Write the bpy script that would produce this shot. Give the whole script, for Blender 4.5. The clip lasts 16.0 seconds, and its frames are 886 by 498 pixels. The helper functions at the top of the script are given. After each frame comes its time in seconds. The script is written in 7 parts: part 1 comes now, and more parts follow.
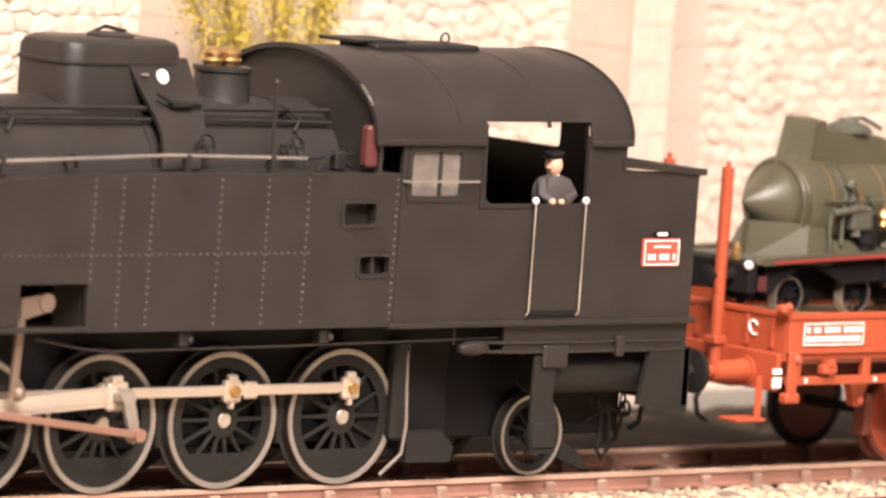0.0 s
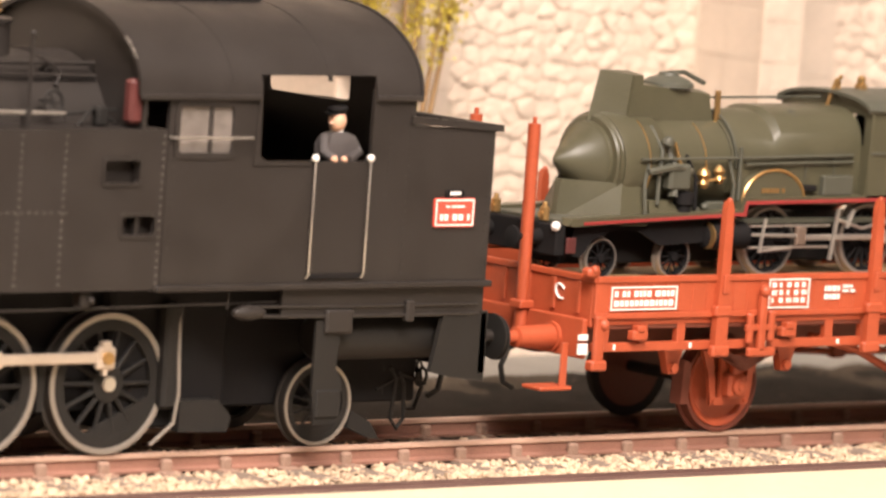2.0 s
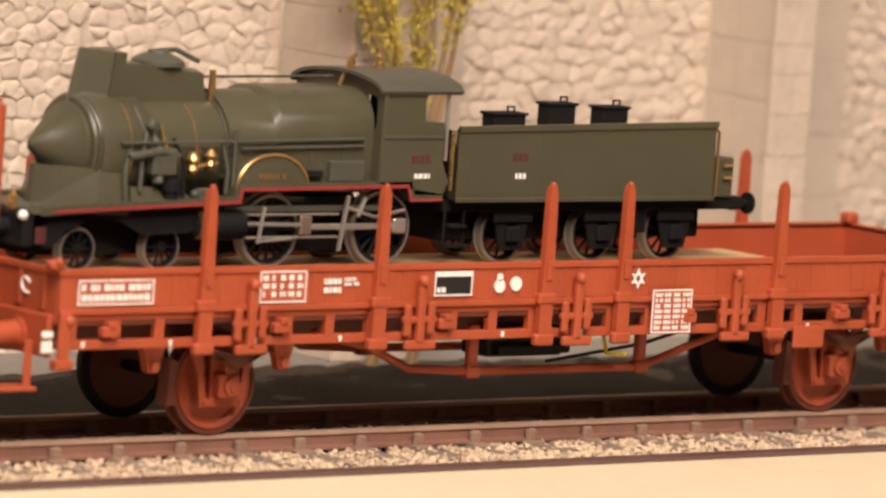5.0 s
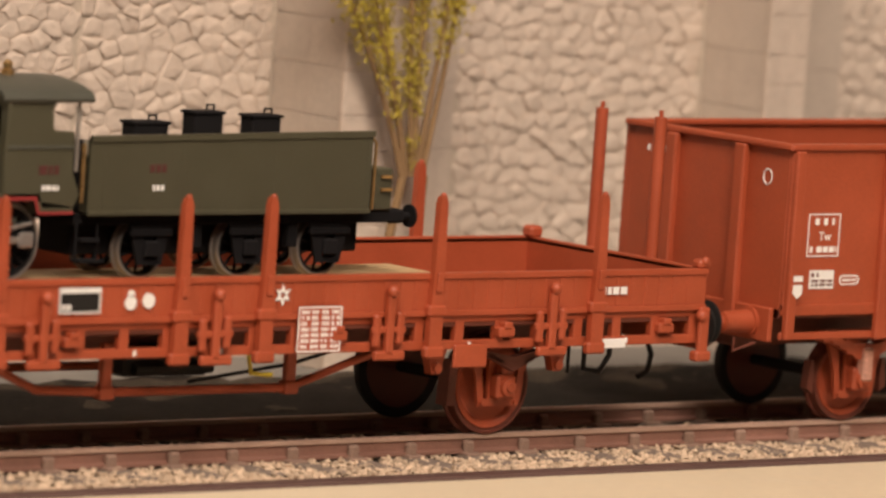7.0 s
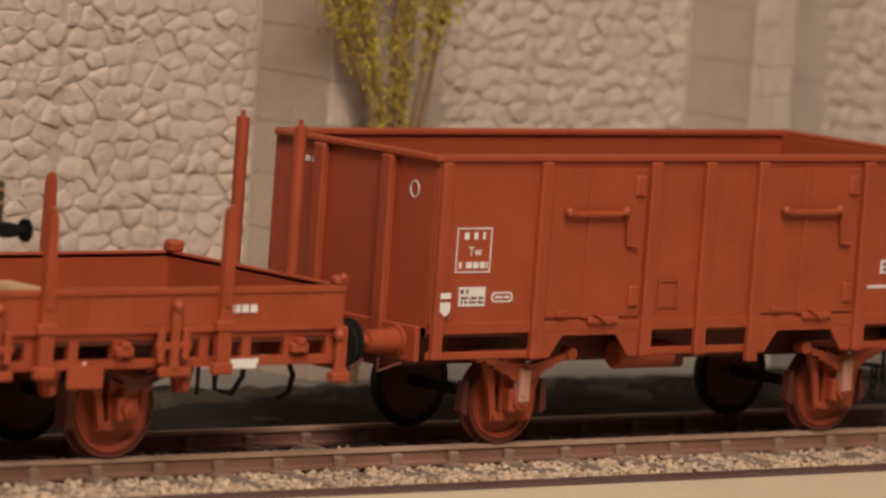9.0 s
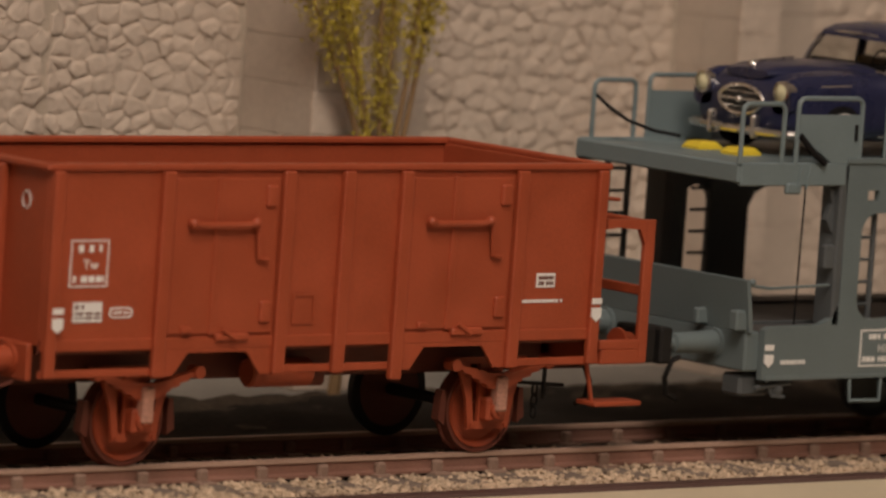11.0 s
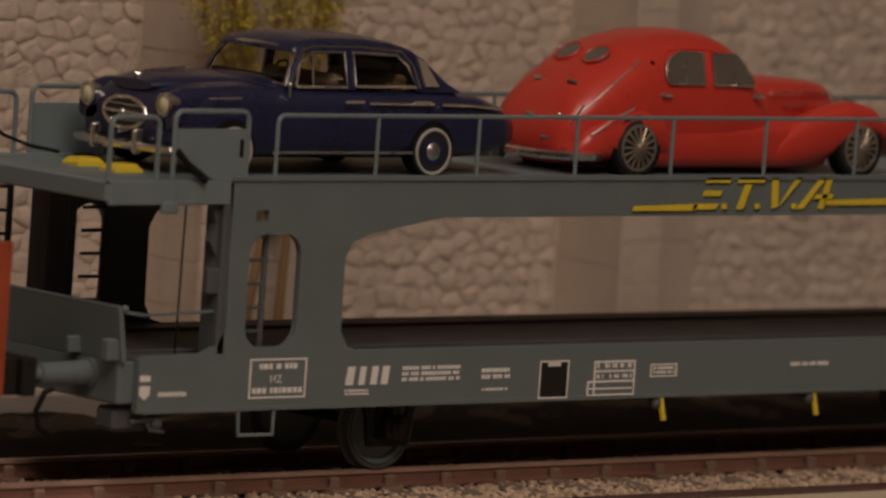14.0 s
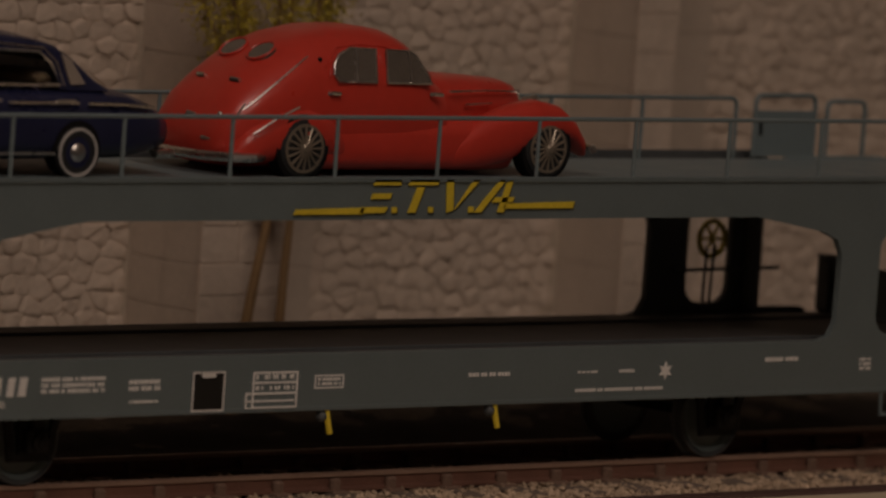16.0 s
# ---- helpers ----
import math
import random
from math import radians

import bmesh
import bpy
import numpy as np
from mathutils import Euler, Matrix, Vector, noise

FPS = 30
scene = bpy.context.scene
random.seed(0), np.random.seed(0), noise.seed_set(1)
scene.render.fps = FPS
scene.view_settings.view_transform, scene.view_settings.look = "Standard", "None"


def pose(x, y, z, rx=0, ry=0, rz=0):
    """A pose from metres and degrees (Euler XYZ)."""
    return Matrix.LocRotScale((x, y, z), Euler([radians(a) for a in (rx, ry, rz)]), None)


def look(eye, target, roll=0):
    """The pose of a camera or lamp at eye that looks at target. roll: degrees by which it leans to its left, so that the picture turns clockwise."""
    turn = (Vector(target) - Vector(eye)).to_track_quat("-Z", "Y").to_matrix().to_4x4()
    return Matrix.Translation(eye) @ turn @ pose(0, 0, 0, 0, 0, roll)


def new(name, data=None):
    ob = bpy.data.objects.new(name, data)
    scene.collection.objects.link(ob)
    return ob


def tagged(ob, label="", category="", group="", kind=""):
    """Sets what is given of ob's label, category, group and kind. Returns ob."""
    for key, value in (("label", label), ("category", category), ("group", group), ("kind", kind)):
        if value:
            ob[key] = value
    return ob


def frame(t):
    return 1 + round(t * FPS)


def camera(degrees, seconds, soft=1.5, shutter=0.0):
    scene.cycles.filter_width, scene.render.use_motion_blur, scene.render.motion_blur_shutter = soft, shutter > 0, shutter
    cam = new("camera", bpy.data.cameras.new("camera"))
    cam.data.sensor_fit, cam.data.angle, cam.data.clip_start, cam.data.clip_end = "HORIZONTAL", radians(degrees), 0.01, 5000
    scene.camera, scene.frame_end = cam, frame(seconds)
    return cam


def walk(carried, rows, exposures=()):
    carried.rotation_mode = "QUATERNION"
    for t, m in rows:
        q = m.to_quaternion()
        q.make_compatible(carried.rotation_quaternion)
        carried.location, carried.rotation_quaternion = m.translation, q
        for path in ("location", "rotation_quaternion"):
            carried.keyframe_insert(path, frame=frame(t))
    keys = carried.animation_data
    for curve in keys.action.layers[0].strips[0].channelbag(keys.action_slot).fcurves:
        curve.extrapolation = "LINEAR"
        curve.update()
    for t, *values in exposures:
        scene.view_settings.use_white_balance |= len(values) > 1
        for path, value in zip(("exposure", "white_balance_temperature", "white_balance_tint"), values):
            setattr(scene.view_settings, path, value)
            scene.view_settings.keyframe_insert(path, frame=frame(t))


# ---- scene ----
import functools
from mathutils.geometry import tessellate_polygon

# ================= camera: on a tripod, panning a little =================
cam = camera(8.029, 16.0, soft=2.6)
cam.data.dof.use_dof, cam.data.dof.focus_distance, cam.data.dof.aperture_fstop = True, 1.495, 20.0
EYE = (0.0, -1.137, 0.1925)
ROLL = 4.097


def aim(yaw, pitch):
    return pose(*EYE, 0, 0, -yaw) @ pose(0, 0, 0, 90 + pitch) @ pose(0, 0, 0, 0, 0, ROLL)


# seconds, degrees to the right of the track's normal, degrees up
PAN = (
    (0.0, 41.610, -5.233), (0.5, 41.311, -5.347), (1.0, 40.803, -5.553), (1.5, 40.564, -5.644),
    (2.0, 40.440, -5.710), (2.5, 40.376, -5.740), (3.0, 40.285, -5.753), (3.5, 40.286, -5.819),
    (4.0, 40.325, -5.899), (6.5, 40.336, -5.791), (7.0, 40.379, -5.778), (7.5, 40.388, -5.788),
    (8.0, 40.427, -5.779), (8.5, 40.454, -5.731), (9.0, 40.504, -5.671), (11.5, 40.721, -5.526),
    (12.0, 40.893, -5.428), (12.5, 41.283, -5.360), (13.0, 41.493, -5.367), (13.5, 41.608, -5.375),
    (14.0, 41.578, -5.363), (14.5, 41.582, -5.352), (15.0, 41.593, -5.352), (15.5, 41.567, -5.345),
    (16.0, 41.568, -5.348),
)
# seconds, stops, kelvin, tint
EXPOSURE = (
    (0.0, 1.77, 6050, 9), (1.5, 1.62, 6150, 6), (4.0, 1.06, 6450, 6), (7.0, 0.34, 6580, 7), (9.0, -0.16, 6580, 7),
    (11.5, -0.69, 6600, 7), (12.5, -0.89, 6700, 10), (14.0, -1.34, 6800, 13), (15.5, -2.0, 6850, 14), (16.0, -2.22, 6850, 14),
)
walk(cam, [(t, aim(a, b)) for t, a, b in PAN], EXPOSURE)

# the train's way along the track: seconds, millimetres
TRAVEL = (
    (0.0, 0.03), (0.5, -26.15), (1.0, -53.94), (1.5, -79.58), (2.0, -107.64),
    (2.5, -133.48), (3.0, -161.23), (3.5, -186.97), (4.0, -215.08), (6.5, -347.18),
    (7.0, -374.61), (7.5, -401.74), (8.0, -428.91), (8.5, -454.25), (9.0, -482.16),
    (11.5, -616.51), (12.0, -643.45), (12.5, -669.21), (13.0, -698.00), (13.5, -723.12),
    (14.0, -751.55), (14.5, -777.28), (15.0, -805.64), (15.5, -831.12), (16.0, -858.42),
)

# ================= light: two lamps added out of view, a key and a fill ===
world = bpy.data.worlds.new("world")
scene.world = world
world.use_nodes = True
world.node_tree.nodes["Background"].inputs[0].default_value = (1.0, 0.86, 0.72, 1)
world.node_tree.nodes["Background"].inputs[1].default_value = 0.08


def hall_lamp(name, eye, target, size, watts, colour):
    data = bpy.data.lights.new(name, "AREA")
    data.shape, data.size, data.size_y = "RECTANGLE", size[0], size[1]
    data.energy, data.color = watts, colour
    ob = new(name, data)
    ob.matrix_world = look(eye, target)
    return ob


hall_lamp("key_lamp", (0.22, -1.75, 1.82), (1.02, 0.0, 0.0), (1.3, 0.9), 59, (1.0, 0.825, 0.725))
# added fill that brightens faces turned to the left
hall_lamp("fill_lamp", (0.1, -0.95, 1.72), (1.0, 0.1, 0.0), (0.9, 0.5), 24, (1.0, 0.84, 0.76))


# ================= materials =================
def mat(name, colour, rough=0.5, metal=0.0, grain=60.0, vary=0.12, bump=0.08, blotch=9.0, coat=0.0, rand=0.0, spec=0.5):
    """Paint, metal or stone: two scales of variation in colour and roughness, fine relief. Scales are per metre of a 1:43 model."""
    m = bpy.data.materials.new(name)
    m.use_nodes = True
    nt = m.node_tree
    b = nt.nodes["Principled BSDF"]
    co = nt.nodes.new("ShaderNodeTexCoord")
    fine = nt.nodes.new("ShaderNodeTexNoise")
    fine.inputs["Scale"].default_value, fine.inputs["Detail"].default_value = grain * 43, 3
    big = nt.nodes.new("ShaderNodeTexNoise")
    big.inputs["Scale"].default_value, big.inputs["Detail"].default_value = blotch * 10, 4
    for n in (fine, big):
        nt.links.new(co.outputs["Object"], n.inputs["Vector"])
    add = nt.nodes.new("ShaderNodeMath")
    add.operation = "ADD"
    nt.links.new(fine.outputs[0], add.inputs[0])
    nt.links.new(big.outputs[0], add.inputs[1])
    src = add.outputs[0]
    if rand:
        info = nt.nodes.new("ShaderNodeObjectInfo")
        isl = nt.nodes.new("ShaderNodeNewGeometry")
        s2 = nt.nodes.new("ShaderNodeMath")
        s2.operation = "ADD"
        nt.links.new(info.outputs["Random"], s2.inputs[0])
        nt.links.new(isl.outputs["Random Per Island"], s2.inputs[1])
        s3 = nt.nodes.new("ShaderNodeMath")
        s3.operation = "MULTIPLY_ADD"
        s3.inputs[1].default_value = rand
        nt.links.new(s2.outputs[0], s3.inputs[0])
        nt.links.new(src, s3.inputs[2])
        src = s3.outputs[0]
    ramp = nt.nodes.new("ShaderNodeMapRange")
    ramp.inputs[1].default_value, ramp.inputs[2].default_value = 0.5, 1.5 + 1.2 * rand
    ramp.inputs[3].default_value, ramp.inputs[4].default_value = 1 - vary, 1 + vary
    nt.links.new(src, ramp.inputs[0])
    mul = nt.nodes.new("ShaderNodeMix")
    mul.data_type, mul.blend_type = "RGBA", "MULTIPLY"
    mul.inputs[0].default_value = 1.0
    mul.inputs[6].default_value = (*colour, 1)
    nt.links.new(ramp.outputs[0], mul.inputs[7])
    nt.links.new(mul.outputs[2], b.inputs["Base Color"])
    rr = nt.nodes.new("ShaderNodeMapRange")
    rr.inputs[1].default_value, rr.inputs[2].default_value = 0.3, 0.7
    rr.inputs[3].default_value, rr.inputs[4].default_value = max(0.02, rough - 0.07), min(1, rough + 0.07)
    nt.links.new(big.outputs[0], rr.inputs[0])
    nt.links.new(rr.outputs[0], b.inputs["Roughness"])
    b.inputs["Metallic"].default_value = metal
    b.inputs["Specular IOR Level"].default_value = spec
    b.inputs["Coat Weight"].default_value = coat
    b.inputs["Coat Roughness"].default_value = 0.08
    if bump:
        bp = nt.nodes.new("ShaderNodeBump")
        bp.inputs["Strength"].default_value, bp.inputs["Distance"].default_value = bump, 0.0006
        nt.links.new(fine.outputs[0], bp.inputs["Height"])
        nt.links.new(bp.outputs[0], b.inputs["Normal"])
    return m


def glass(name, tint):
    m = bpy.data.materials.new(name)
    m.use_nodes = True
    b = m.node_tree.nodes["Principled BSDF"]
    b.inputs["Base Color"].default_value = (*tint, 1)
    b.inputs["Roughness"].default_value = 0.05
    b.inputs["Transmission Weight"].default_value = 1.0
    b.inputs["IOR"].default_value = 1.1
    return m


BLACK = mat("black_loco_paint", (0.0245, 0.0205, 0.018), 0.46, grain=40, vary=0.2, bump=0.05, spec=0.32)
# darker, duller black for low and small parts
BLACK_LOW = mat("darker_dull_black", (0.016, 0.0145, 0.013), 0.6, vary=0.25, spec=0.25)
# near-black of small parts; also paints shade in cab, frame and arches
DARK = mat("dark_parts_and_shade", (0.010, 0.009, 0.009), 0.8, spec=0.15)
STEEL = mat("bright_steel", (0.62, 0.58, 0.52), 0.32, 0.85, vary=0.15)
ROD = mat("rod_steel", (0.62, 0.53, 0.44), 0.4, 0.6, vary=0.15)
TREAD_WORN = mat("brownish_steel", (0.22, 0.16, 0.12), 0.45, 0.5, vary=0.25)
# tread darker than the tyre's edge ring
TREAD = mat("dark_tyre_tread", (0.055, 0.048, 0.042), 0.45, 0.5, vary=0.3)
TYRE = mat("worn_tyre_steel", (0.33, 0.295, 0.255), 0.42, 0.6, vary=0.2)
BRASS = mat("brass", (0.56, 0.36, 0.15), 0.3, 0.9)
WHITE = mat("white_lettering", (0.80, 0.78, 0.74), 0.6, vary=0.08)
PLATE_RED = mat("enamel_red", (0.62, 0.075, 0.045), 0.35)
LAMP_RED = mat("dull_red_lamp", (0.085, 0.022, 0.02), 0.45)
OXIDE = mat("red_oxide_paint", (0.35, 0.066, 0.0245), 0.5, grain=45, vary=0.22, bump=0.06)
# dark red of springs and small parts; also painted shade on far wheels
OXIDE_DK = mat("dark_shaded_red_oxide", (0.13, 0.032, 0.017), 0.6, grain=45, vary=0.3)
GREEN = mat("dark_olive_paint", (0.066, 0.061, 0.036), 0.38, grain=45, vary=0.14, bump=0.05)
GREEN_DK = mat("darker_olive_roof", (0.065, 0.065, 0.048), 0.5)
RED_LINE = mat("red_lining", (0.27, 0.03, 0.028), 0.45)
# rivet heads paler than the body: their glint is put into the colour
RIVET = mat("glint_rivet_heads", (0.062, 0.052, 0.044), 0.45, vary=0.3)
# opaque grey pane: reflected and passing light is painted into its colour
LIT_PANE = mat("lit_cab_pane", (0.15, 0.13, 0.115), 0.2, vary=0.5, grain=6, coat=0.4)
GREY = mat("blue_grey_paint", (0.135, 0.170, 0.172), 0.45, grain=40, vary=0.10, bump=0.05)
GREY_LT = mat("light_blue_grey", (0.165, 0.212, 0.218), 0.5, vary=0.12)
# darker copy of the wagon grey, painted shade for inner and far parts
GREY_DK = mat("dark_shaded_grey", (0.080, 0.088, 0.090), 0.6, vary=0.25)
DECK = mat("deck_grey_brown", (0.085, 0.078, 0.072), 0.7, vary=0.2)
YELLOW = mat("yellow_paint", (0.72, 0.55, 0.04), 0.45, vary=0.25)
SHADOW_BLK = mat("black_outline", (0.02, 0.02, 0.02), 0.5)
NAVY = mat("navy_gloss_paint", (0.017, 0.020, 0.056), 0.3, grain=10, vary=0.1, bump=0.0, coat=0.3)
CAR_RED = mat("bright_red_gloss_paint", (0.60, 0.048, 0.030), 0.33, grain=10, vary=0.08, bump=0.0, coat=0.22)
CHROME = mat("chrome", (0.74, 0.71, 0.67), 0.27, 1.0, bump=0.0)
RUBBER = mat("tyre_rubber", (0.018, 0.018, 0.018), 0.7)
WHITEWALL = mat("whitewall", (0.50, 0.47, 0.43), 0.55)
LENS = mat("lens_glass", (0.75, 0.70, 0.45), 0.1, coat=0.8)
STONE = mat("pale_rubble_stone", (0.585, 0.485, 0.39), 0.9, grain=10, vary=0.16, bump=0.8, rand=0.22, spec=0.15)
MORTAR = mat("wall_mortar", (0.50, 0.42, 0.33), 0.9, grain=20, vary=0.2, bump=0.5, spec=0.15)
ASHLAR = mat("grey_ashlar_render", (0.53, 0.445, 0.36), 0.9, grain=14, vary=0.14, bump=0.3, rand=0.15, spec=0.15)
PAVE = mat("pale_pavement", (0.21, 0.195, 0.17), 0.9, vary=0.2, bump=0.3, spec=0.1)
# dark earth, made darker still with the train's shadow in its colour
EARTH = mat("dark_shaded_trackbed_earth", (0.024, 0.020, 0.016), 0.95, vary=0.5, bump=0.6, grain=25, spec=0.05)
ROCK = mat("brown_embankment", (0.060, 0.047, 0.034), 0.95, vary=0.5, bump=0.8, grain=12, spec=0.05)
RUST = mat("rusty_rail_brown", (0.27, 0.135, 0.095), 0.7, vary=0.3, bump=0.3)
RAILTOP = mat("worn_rail_head", (0.50, 0.34, 0.255), 0.5, 0.15, vary=0.25)
CHAIR = mat("dusty_rail_chair", (0.31, 0.20, 0.145), 0.8, vary=0.3, bump=0.3)
SLEEPER = mat("weathered_sleeper", (0.22, 0.165, 0.125), 0.9, vary=0.35, bump=0.4)
BALLAST = mat("cream_brown_ballast", (0.39, 0.295, 0.205), 0.85, grain=50, vary=0.75, bump=0.2, rand=1.4, spec=0.2)
BOARD = mat("cream_painted_board", (0.69, 0.585, 0.41), 0.55, grain=8, vary=0.06, bump=0.03)
TRIM = mat("brown_edge_trim", (0.10, 0.055, 0.045), 0.55, vary=0.2)
BARK = mat("tree_bark", (0.27, 0.165, 0.075), 0.9, vary=0.3, bump=0.3)
LEAF = mat("yellow_green_leaves", (0.34, 0.265, 0.03), 0.75, vary=0.55, bump=0.0, rand=1.3)
# unseen hall, kept pale to bounce fill into the shadows
HALL = mat("hall_plaster", (0.76, 0.71, 0.66), 0.9, grain=1, vary=0.06)
SKIN = mat("painted_skin", (0.62, 0.36, 0.24), 0.6)
COAT = mat("painted_dark_coat", (0.060, 0.052, 0.050), 0.6, vary=0.3)
WOOD = mat("pale_wood", (0.55, 0.38, 0.20), 0.7, vary=0.2)

# ================= mesh tools (all in millimetres) =================
BASE = {}


class Shape:
    """Vertices and faces of one mesh, gathered piece by piece."""

    def __init__(self):
        self.v, self.f, self.m, self.slot = [], [], [], 0

    def add(self, vs, fs):
        k = len(self.v)
        self.v += [tuple(p) for p in vs]
        self.f += [tuple(i + k for i in f) for f in fs]
        self.m += [self.slot] * len(fs)
        return self

    def box(self, x0, x1, y0, y1, z0, z1, c=0.25):
        """A box with chamfered edges."""
        c = min(c, (x1 - x0) * 0.3, (y1 - y0) * 0.3, (z1 - z0) * 0.3)
        vs, idx = [], {}
        for i, (X, sx) in enumerate(((x0, 1), (x1, -1))):
            for j, (Y, sy) in enumerate(((y0, 1), (y1, -1))):
                for k, (Z, sz) in enumerate(((z0, 1), (z1, -1))):
                    for a in range(3):
                        idx[i, j, k, a] = len(vs)
                        vs.append((X + (a != 0) * c * sx, Y + (a != 1) * c * sy, Z + (a != 2) * c * sz))
        fs = []
        for i in (0, 1):
            q = [idx[i, 0, 0, 0], idx[i, 0, 1, 0], idx[i, 1, 1, 0], idx[i, 1, 0, 0]]
            fs.append(q if i == 0 else q[::-1])
            q = [idx[0, i, 0, 1], idx[1, i, 0, 1], idx[1, i, 1, 1], idx[0, i, 1, 1]]
            fs.append(q if i == 0 else q[::-1])
            q = [idx[0, 0, i, 2], idx[0, 1, i, 2], idx[1, 1, i, 2], idx[1, 0, i, 2]]
            fs.append(q if i == 0 else q[::-1])
        for a in (0, 1):
            for b in (0, 1):
                fs.append([idx[a, b, 0, 0], idx[a, b, 0, 1], idx[a, b, 1, 1], idx[a, b, 1, 0]])
                fs.append([idx[a, 0, b, 0], idx[a, 0, b, 2], idx[a, 1, b, 2], idx[a, 1, b, 0]])
                fs.append([idx[0, a, b, 1], idx[0, a, b, 2], idx[1, a, b, 2], idx[1, a, b, 1]])
                fs.append([idx[a, b, 0, 0], idx[a, b, 0, 1], idx[a, b, 0, 2]])
                fs.append([idx[a, b, 1, 0], idx[a, b, 1, 1], idx[a, b, 1, 2]])
        return self.add(vs, fs)

    def lathe(self, p0, axis, prof, seg=24, caps=True):
        """A turned body: prof is a list of (along, radius) from p0 along axis."""
        a = Vector(axis).normalized()
        u = a.orthogonal().normalized()
        w = a.cross(u)
        o, vs, fs = Vector(p0), [], []
        for d, r in prof:
            for s in range(seg):
                t = 2 * math.pi * s / seg
                vs.append(o + a * d + (u * math.cos(t) + w * math.sin(t)) * r)
        for i in range(len(prof) - 1):
            for s in range(seg):
                n = (s + 1) % seg
                fs.append((i * seg + s, i * seg + n, (i + 1) * seg + n, (i + 1) * seg + s))
        if caps:
            fs.append(tuple(range(seg))[::-1])
            fs.append(tuple((len(prof) - 1) * seg + s for s in range(seg)))
        return self.add(vs, fs)

    def cyl(self, p0, p1, r, seg=12, r1=None, c=0.0):
        d = (Vector(p1) - Vector(p0))
        n = d.length
        r1 = r if r1 is None else r1
        prof = [(0, r), (n, r1)] if not c else [(0, r - c), (c, r), (n - c, r1), (n, r1 - c)]
        return self.lathe(p0, d, prof, seg)

    def tube(self, pts, r, seg=6):
        pts = [Vector(p) for p in pts]
        vs, fs = [], []
        u = None
        for i, p in enumerate(pts):
            d = (pts[min(i + 1, len(pts) - 1)] - pts[max(i - 1, 0)]).normalized()
            u = d.orthogonal().normalized() if u is None else (u - d * u.dot(d)).normalized()
            w = d.cross(u)
            for s in range(seg):
                t = 2 * math.pi * s / seg
                vs.append(p + (u * math.cos(t) + w * math.sin(t)) * r)
        for i in range(len(pts) - 1):
            for s in range(seg):
                n = (s + 1) % seg
                fs.append((i * seg + s, i * seg + n, (i + 1) * seg + n, (i + 1) * seg + s))
        fs.append(tuple(range(seg))[::-1])
        fs.append(tuple((len(pts) - 1) * seg + s for s in range(seg)))
        return self.add(vs, fs)

    def plate(self, outer, holes, a0, a1, axis="y"):
        """A flat outline with holes, given in two of the axes and thick along the third."""
        loops = [list(outer)] + [list(h) for h in holes]

        def at(p, a):
            return {"y": (p[0], a, p[1]), "x": (a, p[0], p[1]), "z": (p[0], p[1], a)}[axis]
        flat = [p for l in loops for p in l]
        tris = tessellate_polygon([[Vector((p[0], p[1], 0)) for p in l] for l in loops])
        n = len(flat)
        vs = [at(p, a0) for p in flat] + [at(p, a1) for p in flat]
        fs = [tuple(t) for t in tris] + [tuple(i + n for i in t[::-1]) for t in tris]
        k = 0
        for l in loops:
            for i in range(len(l)):
                j = (i + 1) % len(l)
                fs.append((k + i, k + j, k + j + n, k + i + n))
            k += len(l)
        return self.add(vs, fs)

    def loft(self, rings, closed=True, caps=True):
        n = len(rings[0])
        vs = [p for r in rings for p in r]
        fs = []
        for i in range(len(rings) - 1):
            for s in range(n if closed else n - 1):
                t = (s + 1) % n
                fs.append((i * n + s, i * n + t, (i + 1) * n + t, (i + 1) * n + s))
        if caps and closed:
            fs.append(tuple(range(n))[::-1])
            fs.append(tuple((len(rings) - 1) * n + s for s in range(n)))
        return self.add(vs, fs)

    def ball(self, c, r, seg=12, rings=8, sq=(1, 1, 1)):
        rr = []
        for i in range(rings + 1):
            a = math.pi * (i + 0.02 * (i == 0) - 0.02 * (i == rings)) / rings
            rr.append([(c[0] + sq[0] * r * math.sin(a) * math.cos(2 * math.pi * s / seg), c[1] + sq[1] * r * math.sin(a) * math.sin(2 * math.pi * s / seg),
                        c[2] + sq[2] * r * math.cos(a)) for s in range(seg)])
        return self.loft(rr)

    def rivets(self, x, y, z0, z1, step=2.0, r=0.32, along="z"):
        n = max(1, round((z1 - z0) / step))
        for i in range(n + 1):
            q = z0 + (z1 - z0) * i / n
            p = (x, y, q) if along == "z" else (q, y, x)
            self.lathe((p[0], p[1] + 0.05, p[2]), (0, -1, 0), [(0, r), (0.18, r * 0.8), (0.3, r * 0.3)], 6)
        return self


def rounded(x0, x1, z0, z1, r, n=5):
    """A rectangle's outline with round corners."""
    out = []
    for cx, cz, a in ((x1 - r, z1 - r, 0), (x0 + r, z1 - r, 90), (x0 + r, z0 + r, 180), (x1 - r, z0 + r, 270)):
        for i in range(n + 1):
            t = radians(a + 90 * i / n)
            out.append((cx + r * math.cos(t), cz + r * math.sin(t)))
    return out


